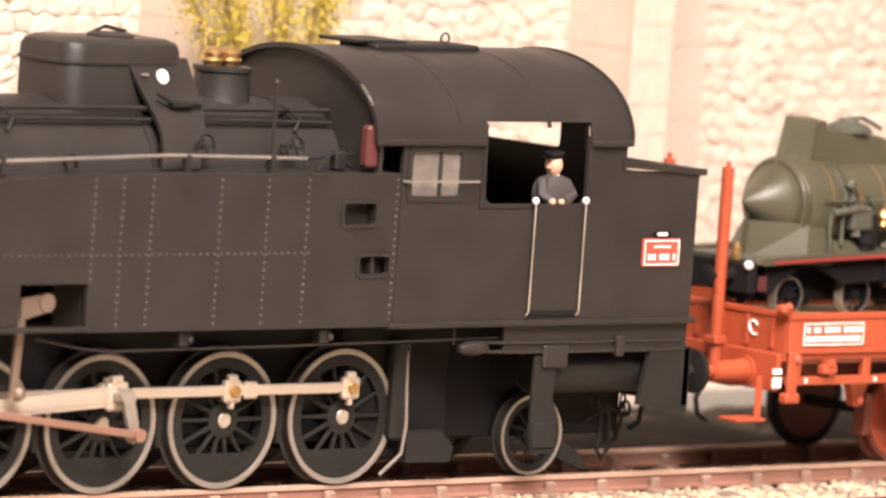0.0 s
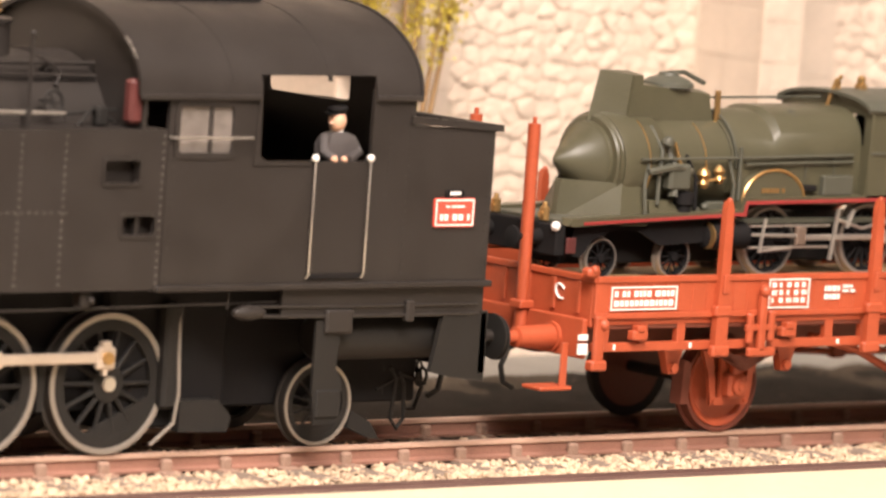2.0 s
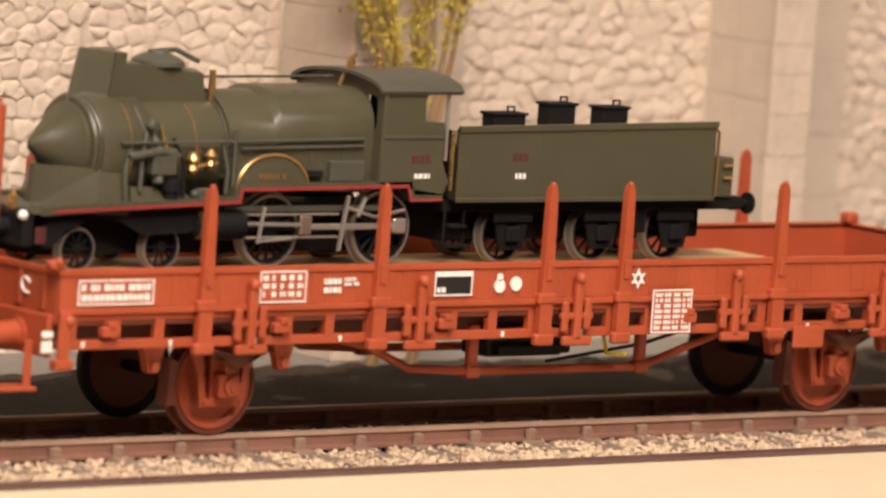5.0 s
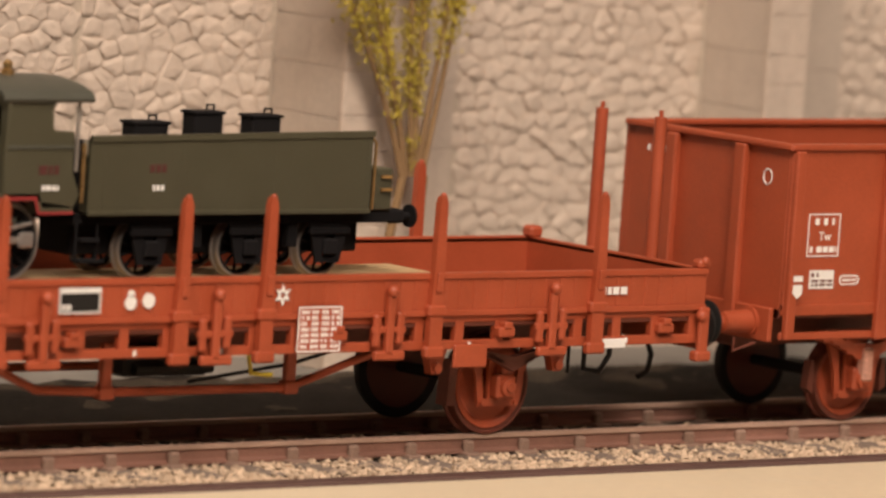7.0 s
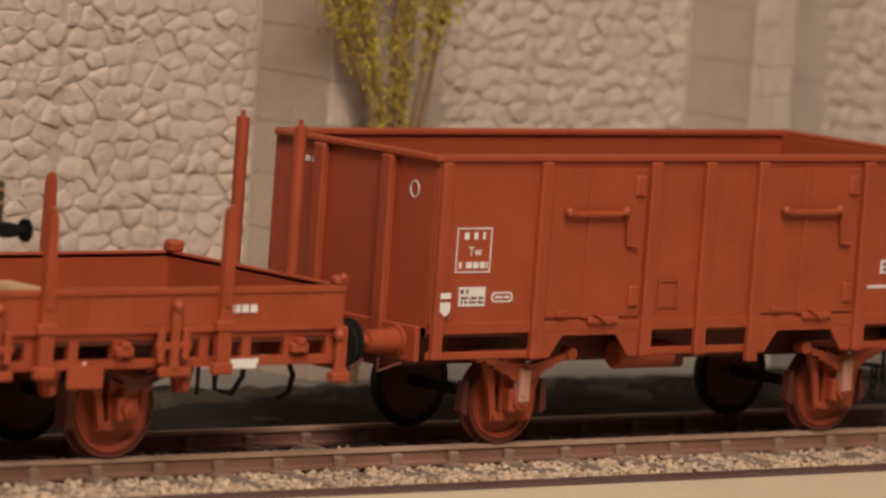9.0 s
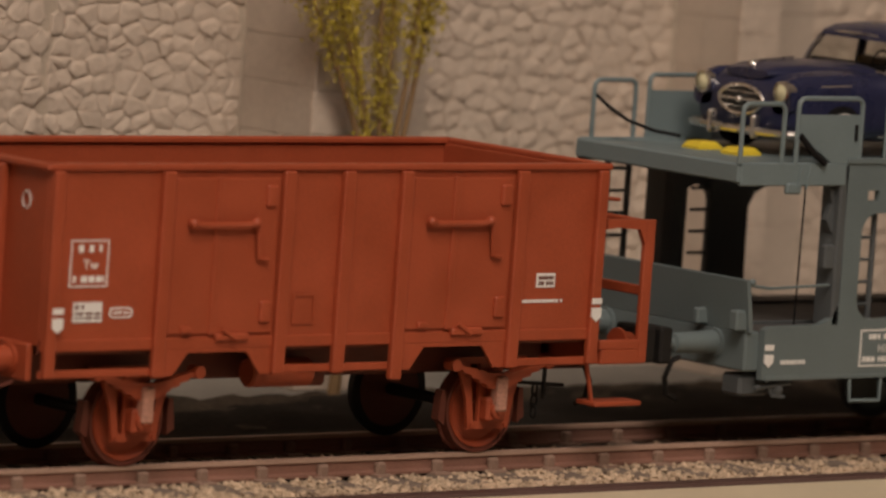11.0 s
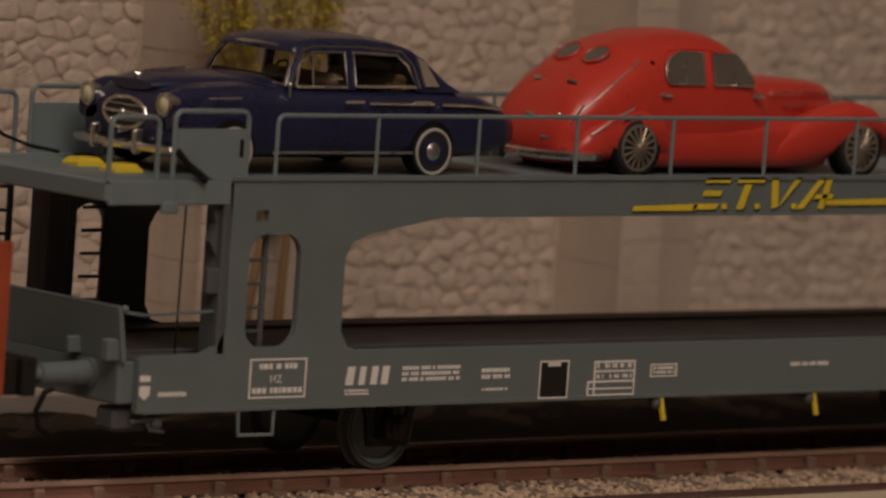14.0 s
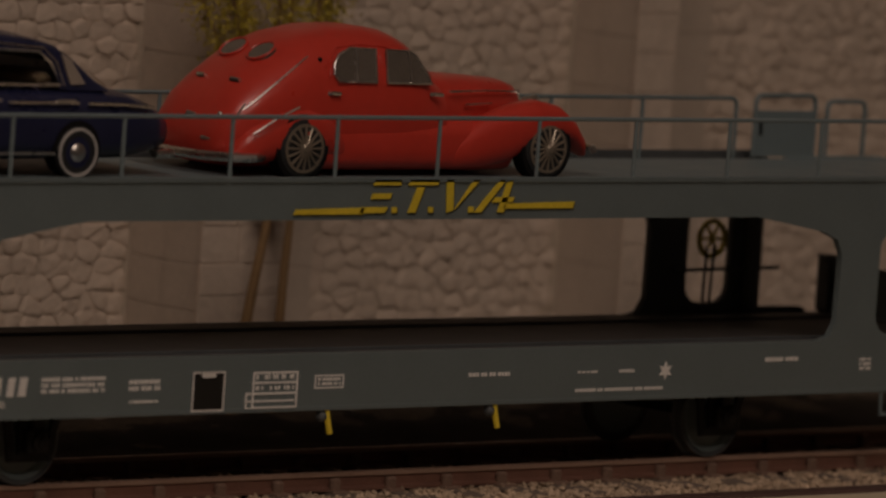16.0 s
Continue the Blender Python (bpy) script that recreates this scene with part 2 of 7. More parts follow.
def mesh_of(name, s, mats, origin=(0, 0, 0), smooth=35):
    me = bpy.data.meshes.new(name)
    o = Vector(origin)
    me.from_pydata([tuple((Vector(p) - o) * 0.001) for p in s.v], [], s.f)
    for m in (mats if isinstance(mats, (list, tuple)) else [mats]):
        me.materials.append(m)
    if any(s.m):
        me.polygons.foreach_set("material_index", s.m)
    bm = bmesh.new()
    bm.from_mesh(me)
    bmesh.ops.recalc_face_normals(bm, faces=bm.faces)
    bm.to_mesh(me)
    bm.free()
    if smooth:
        me.shade_smooth()
        me.set_sharp_from_angle(angle=radians(smooth))
    return me


def thing(name, base, label, category, group="", kind=""):
    ob = new(name)
    ob.location = Vector(base) * 0.001
    ob.empty_display_size = 0.01
    BASE[ob.name] = Vector(base)
    return tagged(ob, label, category, group, kind)


def part(name, s, m, parent, label="", origin=None, smooth=35):
    """One mesh under a thing or part; coordinates are those of the standing train at the start."""
    o = Vector(origin) if origin else BASE[parent.name]
    ob = new(name, mesh_of(name, s, m, o, smooth))
    ob.parent = parent
    ob.location = (o - BASE[parent.name]) * 0.001
    BASE[ob.name] = o
    if label:
        ob["label"] = label
    if name == "rivet_row":
        ob["kind"] = "stuff"
    return ob


def solo(name, s, m, label, category, kind="", group="", smooth=35, origin=(0, 0, 0)):
    ob = new(name, mesh_of(name, s, m, origin, smooth))
    ob.location = Vector(origin) * 0.001
    BASE[ob.name] = Vector(origin)
    return tagged(ob, label, category, group, kind)


def bars(parent, x0, x1, z0, z1, y, rows, m, seed=1, name="lettering"):
    """Lines of writing too small to read, as bars."""
    rnd = random.Random(seed)
    s = Shape()
    h = (z1 - z0) / rows
    for r in range(rows):
        x = x0
        while x < x1 - 0.3:
            w = min(rnd.uniform(0.3, 0.75) * h, x1 - x)
            s.box(x, x + w, y - 0.08, y + 0.1, z1 - (r + 0.82) * h, z1 - (r + 0.18) * h, 0.02)
            x += w + rnd.choice((0.18, 0.18, 0.18, 0.6)) * h
    return part(name, s, m, parent, smooth=0)


def border(s, x0, x1, z0, z1, y, w=0.45):
    s.plate([(x0, z0), (x1, z0), (x1, z1), (x0, z1)], [[(x0 + w, z0 + w), (x1 - w, z0 + w), (x1 - w, z1 - w), (x0 + w, z1 - w)]], y - 0.08, y + 0.1)
    return s


def letters(parent, text, x, z, size, y, m, name="lettering"):
    cu = bpy.data.curves.new(name, "FONT")
    cu.body, cu.size, cu.extrude = text, size * 0.001, 0.00006
    tmp = new(name, cu)
    me = bpy.data.meshes.new_from_object(tmp.evaluated_get(bpy.context.evaluated_depsgraph_get()))
    bpy.data.objects.remove(tmp)
    me.materials.append(m)
    ob = new(name, me)
    ob.parent = parent
    ob.location = (Vector((x, y, z)) - BASE[parent.name]) * 0.001
    ob.rotation_euler = (radians(90), 0, 0)
    return ob

# ================= the setting =================
rnd = random.Random(4)

# baseboard: one sheet, with the trackbed, the embankment and the pavement on it
s = Shape()
s.box(-300, 3600, -58, 700, -40, -7.5, 0.3)
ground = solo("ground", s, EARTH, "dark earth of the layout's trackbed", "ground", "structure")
s = Shape()
s.box(-300, 3600, -160, -50, -40, -5.2, 1.2)
solo("front_board", s, BOARD, "cream painted board along the layout's front", "board", "structure")
s = Shape()
s.box(-300, 3600, -49.8, -43, -12, -4.6, 0.7)
solo("edge_trim", s, TRIM, "thin brown strip between ballast and front board", "trim", "structure")

# uneven dark bed behind the rails, rising to a low bank
nx, ny = 150, 40
vs, fs = [], []
for i in range(nx + 1):
    for j in range(ny + 1):
        x, y = 700 + i * 6.0, -20 + j * 2.85
        h = -6.6 + 1.5 * noise.noise((x * 0.07, y * 0.07, 0)) + 0.8 * noise.noise((x * 0.3, y * 0.3, 3))
        if y > 62:
            h += min(1, (y - 62) / 22) * (3.6 + 2.2 * noise.noise((x * 0.05, y * 0.09, 7)))
        vs.append((x, y, h))
for i in range(nx):
    for j in range(ny):
        a = i * (ny + 1) + j
        fs.append((a, a + ny + 1, a + ny + 2, a + 1))
s = Shape().add(vs, fs)
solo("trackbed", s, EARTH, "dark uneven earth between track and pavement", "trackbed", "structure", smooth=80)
vs, fs = [], []
for i in range(101):
    for j in range(13):
        x, y = 900 + i * 3.5, 66 + j * 2.0
        vs.append((x, y, -7.2 + 0.45 * j - 0.012 * (j - 6) ** 2 + 1.6 * noise.noise((x * 0.11, y * 0.2, 5)) + 0.9 * noise.noise((x * 0.4, y * 0.4, 1))))
for i in range(100):
    for j in range(12):
        a = i * 13 + j
        fs.append((a, a + 13, a + 14, a + 1))
s = Shape().add(vs, fs)
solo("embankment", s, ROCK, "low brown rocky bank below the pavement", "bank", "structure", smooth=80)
s = Shape()
s.box(-200, 3000, 90, 200, -30, -3.4, 0.8)
solo("pavement", s, PAVE, "pale grey pavement along the foot of the wall", "pavement", "structure")

# the retaining wall, its pilasters and its rubble
WALL_Y = 133.0
s = Shape()
s.box(-200, 3000, WALL_Y, 160, -20, 230, 1)
wall = solo("wall_north", s, MORTAR, "tall retaining wall of pale rubble stone", "wall", "structure")
BASE[wall.name] = Vector((0, 0, 0))


def pilaster(x0, x1, y0, course):
    """A stone pier: large side blocks, and squared quoins on its front."""
    ob = thing("pilaster", ((x0 + x1) / 2, WALL_Y, -3.4), "smooth grey stone pilaster of the retaining wall", "pilaster", "pilasters of the wall", "structure")
    z = -3.4
    while z < 225:
        h = course * rnd.uniform(0.9, 1.1)
        d = rnd.uniform(0.0, 0.12)
        part("block", Shape().box(x0 + 0.6 + d, x1 - 0.6, y0 + 1.2, y0 + 15.8, z + 0.06, z + h - 0.06, 0.18), ASHLAR, ob)
        part("block", Shape().box(x0 + 1.1 - d, x1 - 0.9, y0 + 15.9, WALL_Y + 2, z + 0.06, z + h - 0.06, 0.18), ASHLAR, ob)
        z += h
    z = -3.4
    while z < 222:
        h = rnd.uniform(8.0, 11.5)
        c = x0 + (x1 - x0) * rnd.uniform(0.34, 0.66)
        for a, b in ((x0, c - 0.06), (c + 0.06, x1)):
            e = rnd.uniform(-0.15, 0.15)
            part("quoin", Shape().box(a, b, y0 + e, y0 + 1.6, z + 0.06, z + h - 0.06, 0.22), STONE, ob)
        z += h
    return ob


pilaster(1017, 1044, 102, 13.0)
pilaster(1167.5, 1182, 106, 15.5)
pilaster(828, 848, 106, 15.5)
# smooth strips, slightly darker than the rubble, right of two pilasters
for a, b in ((1045, 1079), (1183, 1219)):
    s = Shape()
    z = -4
    while z < 226:
        h = rnd.uniform(16, 22)
        s.box(a, b, WALL_Y - 1.6, WALL_Y + 1, z + 0.05, z + h - 0.05, 0.12)
        z += h
    solo("render_strip", s, ASHLAR, "smooth grey strip of the wall beside a pilaster", "wall strip", "structure")


def clip_cell(poly, mx, mz, nx, nz):
    """Keep the part of a polygon behind a line."""
    out = []
    for i in range(len(poly)):
        a, b = poly[i], poly[(i + 1) % len(poly)]
        da, db = (a[0] - mx) * nx + (a[1] - mz) * nz, (b[0] - mx) * nx + (b[1] - mz) * nz
        if da <= 0:
            out.append(a)
        if da * db < 0:
            f = da / (da - db)
            out.append((a[0] + (b[0] - a[0]) * f, a[1] + (b[1] - a[1]) * f))
    return out


def rubble_stone(poly, c):
    """One rough stone that fills its cell, bulging towards the viewer, with a face of its own tilt."""
    d, tx, tz = rnd.uniform(0.25, 0.8), rnd.gauss(0, 0.06), rnd.gauss(0.02, 0.07)
    ring = []
    for i in range(len(poly)):
        a, b = poly[i], poly[(i + 1) % len(poly)]
        n = 2 if math.hypot(b[0] - a[0], b[1] - a[1]) > 2.2 else 1
        ring += [(a[0] + (b[0] - a[0]) * k / n, a[1] + (b[1] - a[1]) * k / n) for k in range(n)]
    jit = [rnd.uniform(-0.14, 0.05) for _ in ring]
    layers = []
    for k, y in ((1.02, 0.05), (0.985, -0.5 * d), (0.90, -0.75 * d), (0.68, -0.98 * d), (0.35, -1.05 * d)):
        lay = []
        for (x, z), j in zip(ring, jit):
            q = k + j * (k > 0.5)
            dx, dz = (x - c[0]) * q, (z - c[1]) * q
            lift = 0 if y > 0 else (dx * tx + dz * tz) * min(1, d) + 0.5 * noise.noise((x * 0.45, z * 0.45, k * 4))
            lay.append((c[0] + dx, WALL_Y - 0.1 + y + lift, c[1] + dz))
        layers.append(lay)
    return Shape().loft(layers)


def rubble(x0, x1, z0, z1, counter):
    """Irregular stones fitted to one another. The visible ones are pieces of their own, the rest one mesh."""
    rest = Shape()
    seeds = []
    z, row = z0, 0
    while z < z1:
        x = x0 - 8 + (row % 2) * 4
        while x < x1 + 8:
            seeds.append((x + rnd.uniform(-1.4, 1.4), z + rnd.uniform(-1.7, 1.7)))
            x += rnd.uniform(3.6, 8.2)
        z += 4.7
        row += 1
    for c in seeds:
        if not x0 <= c[0] <= x1:
            continue
        poly = [(max(x0, c[0] - 12), c[1] - 9), (min(x1, c[0] + 12), c[1] - 9), (min(x1, c[0] + 12), c[1] + 9), (max(x0, c[0] - 12), c[1] + 9)]
        for q in seeds:
            dx, dz = q[0] - c[0], q[1] - c[1]
            if q is not c and abs(dx) < 24 and abs(dz) < 18 and len(poly) > 2:
                # taller distances count more, so the stones lie wide and low
                poly = clip_cell(poly, c[0] + dx / 2, c[1] + dz / 2, dx, dz * 1.9)
        if len(poly) < 3:
            continue
        st = rubble_stone(poly, c)
        if counter[0] < 300 and 20 < c[1] < 92 and 960 < c[0] < 1300:
            part("stone", st, STONE, wall, origin=(c[0], WALL_Y, c[1]), smooth=50)
            counter[0] += 1
        else:
            rest.add(st.v, st.f)
    return rest


counter = [0]
rest = Shape()
for a, b in ((1079, 1167), (955, 1017), (1219, 1330), (848, 955), (1330, 1420)):
    r = rubble(a, b, -3, 125, counter)
    rest.add(r.v, r.f)
o = part("stones", rest, STONE, wall, "pale rubble stones", smooth=50)
o["kind"] = "stuff"

# ================= the track =================
track = thing("railway_track", (1000, 0, -7), "rusty brown rails on weathered sleepers", "track", kind="structure")


def rail(y):
    out = [(-0.9, 0), (0.9, 0), (0.9, -1.0), (0.4, -1.3), (0.4, -3.3), (1.7, -3.8), (1.7, -4.4), (-1.7, -4.4), (-1.7, -3.8), (-0.4, -3.3), (-0.4, -1.3), (-0.9, -1.0)]
    s = Shape().plate([(y + a, b) for a, b in out], [], -200, 3200, "x")
    ob = part("rail", s, RUST, track)
    t = Shape().box(-200, 3200, y - 1.0, y + 1.0, -1.15, 0.04, 0.2)
    part("railhead", t, RAILTOP, ob, "polished steel running surface")


rail(-16.9)
rail(16.9)
s = Shape().box(-3.6, 3.6, -34, 34, -7.5, -4.6, 0.5)
slp = mesh_of("sleeper", s, SLEEPER)
s = Shape()
for y in (-16.9, 16.9):
    s.box(-1.5, 1.5, y - 2.4, y - 0.5, -4.8, -1.3, 0.6).box(-1.5, 1.5, y + 0.5, y + 2.4, -4.8, -1.3, 0.6)
    s.box(-2.6, 2.6, y - 4.4, y + 4.4, -4.8, -4.1, 0.2)
chr_ = mesh_of("rail_chair", s, CHAIR)
for i in range(-25, 80):
    x = 858 + 17.55 * i
    for name, me in (("sleeper", slp), ("rail_chair", chr_)):
        ob = new(name, me)
        ob.parent = track
        ob.location = ((x - 1000 + rnd.uniform(-0.4, 0.4)) * 0.001, 0, 0.007)

track.location.z -= 0.00035
# ballast: countless small stones
shapes = []
for k in range(10):
    r = random.Random(k)
    pts = [Vector((r.gauss(0, 1), r.gauss(0, 1), r.gauss(0, 0.8))).normalized() * r.uniform(0.75, 1.1) for _ in range(11)]
    bm = bmesh.new()
    for p in pts:
        bm.verts.new(p)
    hull = bmesh.ops.convex_hull(bm, input=bm.verts)
    bmesh.ops.delete(bm, geom=[g for g in hull["geom_interior"] if isinstance(g, bmesh.types.BMVert)], context="VERTS")
    bm.verts.index_update()
    shapes.append(([v.co.copy() for v in bm.verts], [[v.index for v in f.verts] for f in bm.faces]))
    bm.free()
s = Shape()
for i in range(12000):
    x = rnd.uniform(740, 1150)
    far = rnd.random() < 0.16
    y = rnd.uniform(-13, 13) if far else rnd.uniform(-44, -18.3)
    z = -5.6 + rnd.uniform(-0.9, 0.7)
    near = (x - 858 + 3.6) % 17.55
    if near < 7.2 and -34 < y and rnd.random() < 0.5:
        continue
    r = 0.42 + 0.7 * rnd.random() ** 1.6
    vs, fs = rnd.choice(shapes)
    t = Matrix.Rotation(rnd.uniform(0, 6.28), 3, "Z")
    s.add([(x + q.x * r, y + q.y * r, z + q.z * r) for q in (t @ v for v in vs)], fs)
tagged(solo("ballast", s, BALLAST, "cream and brown ballast stones beside the rails", "ballast", "stuff", smooth=0), kind="stuff")
for a, b in ((-250, 740), (1150, 2600)):
    s = Shape()
    s.box(a, b, -43, -18, -12, -5.2, 0.5)
    solo("ballast_shoulder", s, BALLAST, "cream and brown ballast beside the rails", "ballast", "structure")

# ================= the tree before the wall =================
tree = thing("tree", (1030, 94, -3.4), "slender two-stemmed tree with feathery yellow-green foliage before the wall", "tree")


def limb(pts, r0, r1):
    s = Shape()
    n = len(pts)
    for i in range(n - 1):
        a, b = Vector(pts[i]), Vector(pts[i + 1])
        s.lathe(a, b - a, [(0, r0 + (r1 - r0) * i / (n - 1)), ((b - a).length + 0.2, r0 + (r1 - r0) * (i + 1) / (n - 1))], 7)
    return s


TX, TY = 1030.0, 94.0
part("trunk", limb([(TX - 6.5, TY, -3.5), (TX - 4.5, TY, 14), (TX - 1.5, TY, 32), (TX + 0.8, TY - 1, 48)], 1.7, 1.1), BARK, tree)
part("trunk", limb([(TX + 7, TY, -3.5), (TX + 7.4, TY, 16), (TX + 8, TY, 34), (TX + 8, TY - 1, 48)], 1.5, 1.0), BARK, tree)
# stems fanning out upwards: start x, top x, top depth, leaf density
STEMS = ((0.4, -33, 2, 1.1), (0.8, -24, -4, 1.2), (1.2, -14, 3, 0.9), (3.5, -5, -3, 1.3), (5.0, 4, 2, 1.3), (6.0, 12, -3, 1.0), (7.2, 22, 2, 1.1))
crown = Shape()
for i, (xa, xb, dy, dens) in enumerate(STEMS):
    pts = []
    for k in range(8):
        f = k / 7
        pts.append((TX + xa + (xb - xa) * f ** 1.12 + 0.7 * math.sin(5 * f + i), TY - 1 + dy * f, 48 + 72 * f))
    part("limb", limb(pts, 0.9, 0.35), BARK, tree)
    low = (0.42, 0.16, 0.34, 0.05, 0.10, 0.38, 0.5)[i]
    for _ in range(int(1150 * dens)):
        q = low + (1 - low) * rnd.random() ** 0.72
        if noise.noise((q * 7.0, i * 3.7, 2)) < -0.22:
            continue
        k = min(int(q * 7), 6)
        c = Vector(pts[k]).lerp(Vector(pts[k + 1]), q * 7 - k)
        sp = 0.75 + 3.4 * q ** 2.2
        c += Vector((rnd.gauss(0, sp), rnd.gauss(0, sp), rnd.gauss(-0.5, 1.8)))
        a = Vector((rnd.gauss(0, 1), rnd.gauss(0, 1), rnd.gauss(0, 0.5))).normalized()
        g = (Vector((0, 0, 1)) + 0.7 * Vector((rnd.gauss(0, 1), rnd.gauss(0, 1), rnd.gauss(0, 1)))).normalized()
        b = a.cross(g).normalized()
        w = rnd.uniform(0.45, 0.95)
        crown.add([c - g * w, c + b * w * 0.45, c + g * w, c - b * w * 0.45], [(0, 1, 2, 3)])
part("crown", crown, LEAF, tree, "yellow-green upright feathery leaves", smooth=0)

# the hall around and the layout's skirt, plain, added out of view
s = Shape()
s.box(-280, 3580, -140, 680, -1100, -40, 2)
solo("layout_skirt", s, HALL, "plain skirt under the layout board", "skirt", "structure")
s = Shape()
s.box(-4000, 6000, -4500, 3500, -1150, -1100, 1)
solo("floor", s, HALL, "plain hall floor", "floor", "structure")
s = Shape()
s.box(-4000, 6000, -4500, 3500, 1900, 1950, 1)
solo("ceiling", s, HALL, "plain hall ceiling", "ceiling", "structure")
for nm, q in (("wall_south", (-4000, 6000, -4550, -4500)), ("wall_hall", (-4000, 6000, 3500, 3550)), ("wall_west", (-4050, -4000, -4500, 3500)), ("wall_east", (6000, 6050, -4500, 3500))):
    s = Shape()
    s.box(*q, -1100, 1900, 1)
    solo(nm, s, HALL, "plain hall wall", "wall", "structure")

# ================= running gear shared by the train =================
ROLL_PARTS = []   # part, radius, phase in degrees
CARRIED = []      # things that ride along


SPOKES = {}


def wheel(parent, x, r, y, spokes, body, tyre, width=3.2, phase=0.0, side=-1, name="wheel", hub=None, drop=0.0):
    """A wheel whose outer face lies at y; side -1 faces the viewer."""
    c = r - drop
    o = (x, y, c)
    s = Shape()
    d = -side
    rim = r * 0.86
    if spokes:
        s.lathe((x, y + d * 0.3, c), (0, d, 0), [(0, rim * 1.07), (width - 0.6, rim * 1.07), (width - 0.6, rim * 0.88), (0, rim * 0.88), (0, rim * 1.07)], 36, False)
        s.lathe((x, y - d * 0.5, c), (0, d, 0), [(0, r * 0.2), (0.4, r * 0.27), (2.0, r * 0.27), (2.4, r * 0.2)], 20)
        pts = [(x + math.cos(radians(a)) * rim * 1.0, c + math.sin(radians(a)) * rim * 1.0) for a in range(215, 326, 10)]
        s.plate(pts, [], y + d * 0.42, y + d * 1.5)
    else:
        s.lathe((x, y, c), (0, d, 0), [(0, r * 0.12), (0, r * 0.25), (0.7, r * 0.3), (1.3, r * 0.72), (0.5, r * 0.78), (0.2, r * 0.87), (width, r * 0.87)], 36)
    w = part(name, s, body, parent, origin=o)
    if spokes:
        key = (r, side, body.name)
        if key not in SPOKES:
            q = Shape().cyl((r * 0.18, d * 0.5, 0), (rim * 0.92, d * 0.9, 0), r * 0.042, 6, r * 0.03)
            SPOKES[key] = mesh_of("spoke", q, body)
        for i in range(spokes):
            k = new("spoke", SPOKES[key])
            k.parent = w
            k.rotation_euler = (0, 2 * math.pi * i / spokes, 0)
    k = 1.02 if not drop else 1.0
    t = Shape().lathe((x, y, c), (0, d, 0), [(0.35, r * 0.985 * k), (width - 0.7, r * 1.0 * k), (width - 0.6, r * 1.07), (width, r * 1.07), (width, r * 0.85), (0.6, r * 0.86), (0.5, r * 0.92), (0.3, r * 0.93), (0.35, r * 0.985 * k)], 48, False)
    tread = part("tyre", t, tyre if not spokes else TREAD, w)
    part("tyre_edge", Shape().lathe((x, y, c), (0, d, 0), [(0.02, r * 0.93), (-0.05, r * 0.955), (0.02, r * 0.985 * k), (0.4, r * 0.99 * k), (0.4, r * 0.92), (0.02, r * 0.93)], 48, False), tyre, w)
    h = Shape().lathe((x, y - d * 0.9, c), (0, d, 0), [(0, r * 0.05), (0, r * 0.10), (0.5, r * 0.125), (1.5, r * 0.125)], 16)
    part("axle_end", h, hub or tyre, w)
    ROLL_PARTS.append((w, r, phase))
    return w


def axle(parent, x, r, y):
    s = Shape().cyl((x, -y, r), (x, y, r), 1.4, 10)
    part("axle", s, BLACK_LOW, parent)


def buffer(parent, x0, x1, y, z, facing, m_shank, m_head, square=False):
    """x0 at the beam, x1 at the face."""
    d = 1 if x1 > x0 else -1
    n = abs(x1 - x0)
    s = Shape().lathe((x0, y, z), (d, 0, 0), [(0, 3.6), (0.8, 3.6), (0.9, 2.9), (n * 0.62, 2.5), (n * 0.64, 1.5), (n - 0.9, 1.5)], 18)
    b = part("buffer", s, m_shank, parent)
    h = Shape()
    if square:
        h.box(min(x1 - d * 4.0, x1), max(x1 - d * 4.0, x1), y - 5.4, y + 5.4, z - 4.4, z + 4.4, 0.6)
    else:
        h.lathe((x1 - d * 1.3, y, z), (d, 0, 0), [(0, 2), (0.4, 5.4), (0.9, 5.4), (1.3, 3.0)], 24)
    part("buffer_head", h, m_head, b)


def hose(parent, x, y, z, d, m=BLACK_LOW):
    s = Shape().tube([(x, y, z), (x + d * 2.5, y, z - 1), (x + d * 4.5, y, z - 5), (x + d * 3.5, y, z - 9), (x + d * 0.5, y, z - 10.5)], 0.7, 7)
    part("brake_hose", s, m, parent)


def chain(parent, x, y, z, n=3, m=BLACK_LOW):
    s = Shape()
    for i in range(n):
        c = z - i * 2.6
        pts = []
        for k in range(11):
            t = 2 * math.pi * k / 10
            q = (0.9 * math.cos(t), 1.7 * math.sin(t))
            pts.append((x + (q[0] if i % 2 else 0), y + (0 if i % 2 else q[0]), c + q[1]))
        s.tube(pts, 0.32, 5)
    part("coupling_chain", s, m, parent)


# ================= the black tank locomotive =================
loco = thing("steam_locomotive", (960, 0, 0), "black tank steam locomotive model with red number plate", "locomotive")
CARRIED.append(loco)
Y = 32.0
tank_line = [(800, 66), (849, 73.2), (878, 74.8), (967, 75), (967, 38.9), (876, 38.9), (876, 50), (857, 50), (857, 38.9), (800, 38.9)]
holes = [rounded(950, 959.6, 63, 68, 0.8), rounded(955.6, 964.6, 51.3, 55.5, 0.8)]
tank = part("side_tank", Shape().plate(tank_line, holes, -Y, -Y + 1.2), BLACK, loco, "black riveted side tank")
part("tank_box", Shape().plate([(800, 65.5), (849, 72.8), (878, 74.4), (966.6, 74.6), (966.6, 39.3), (876.5, 39.3), (876.5, 51), (800, 51)], [], -Y + 3.2, -19), BLACK, tank)
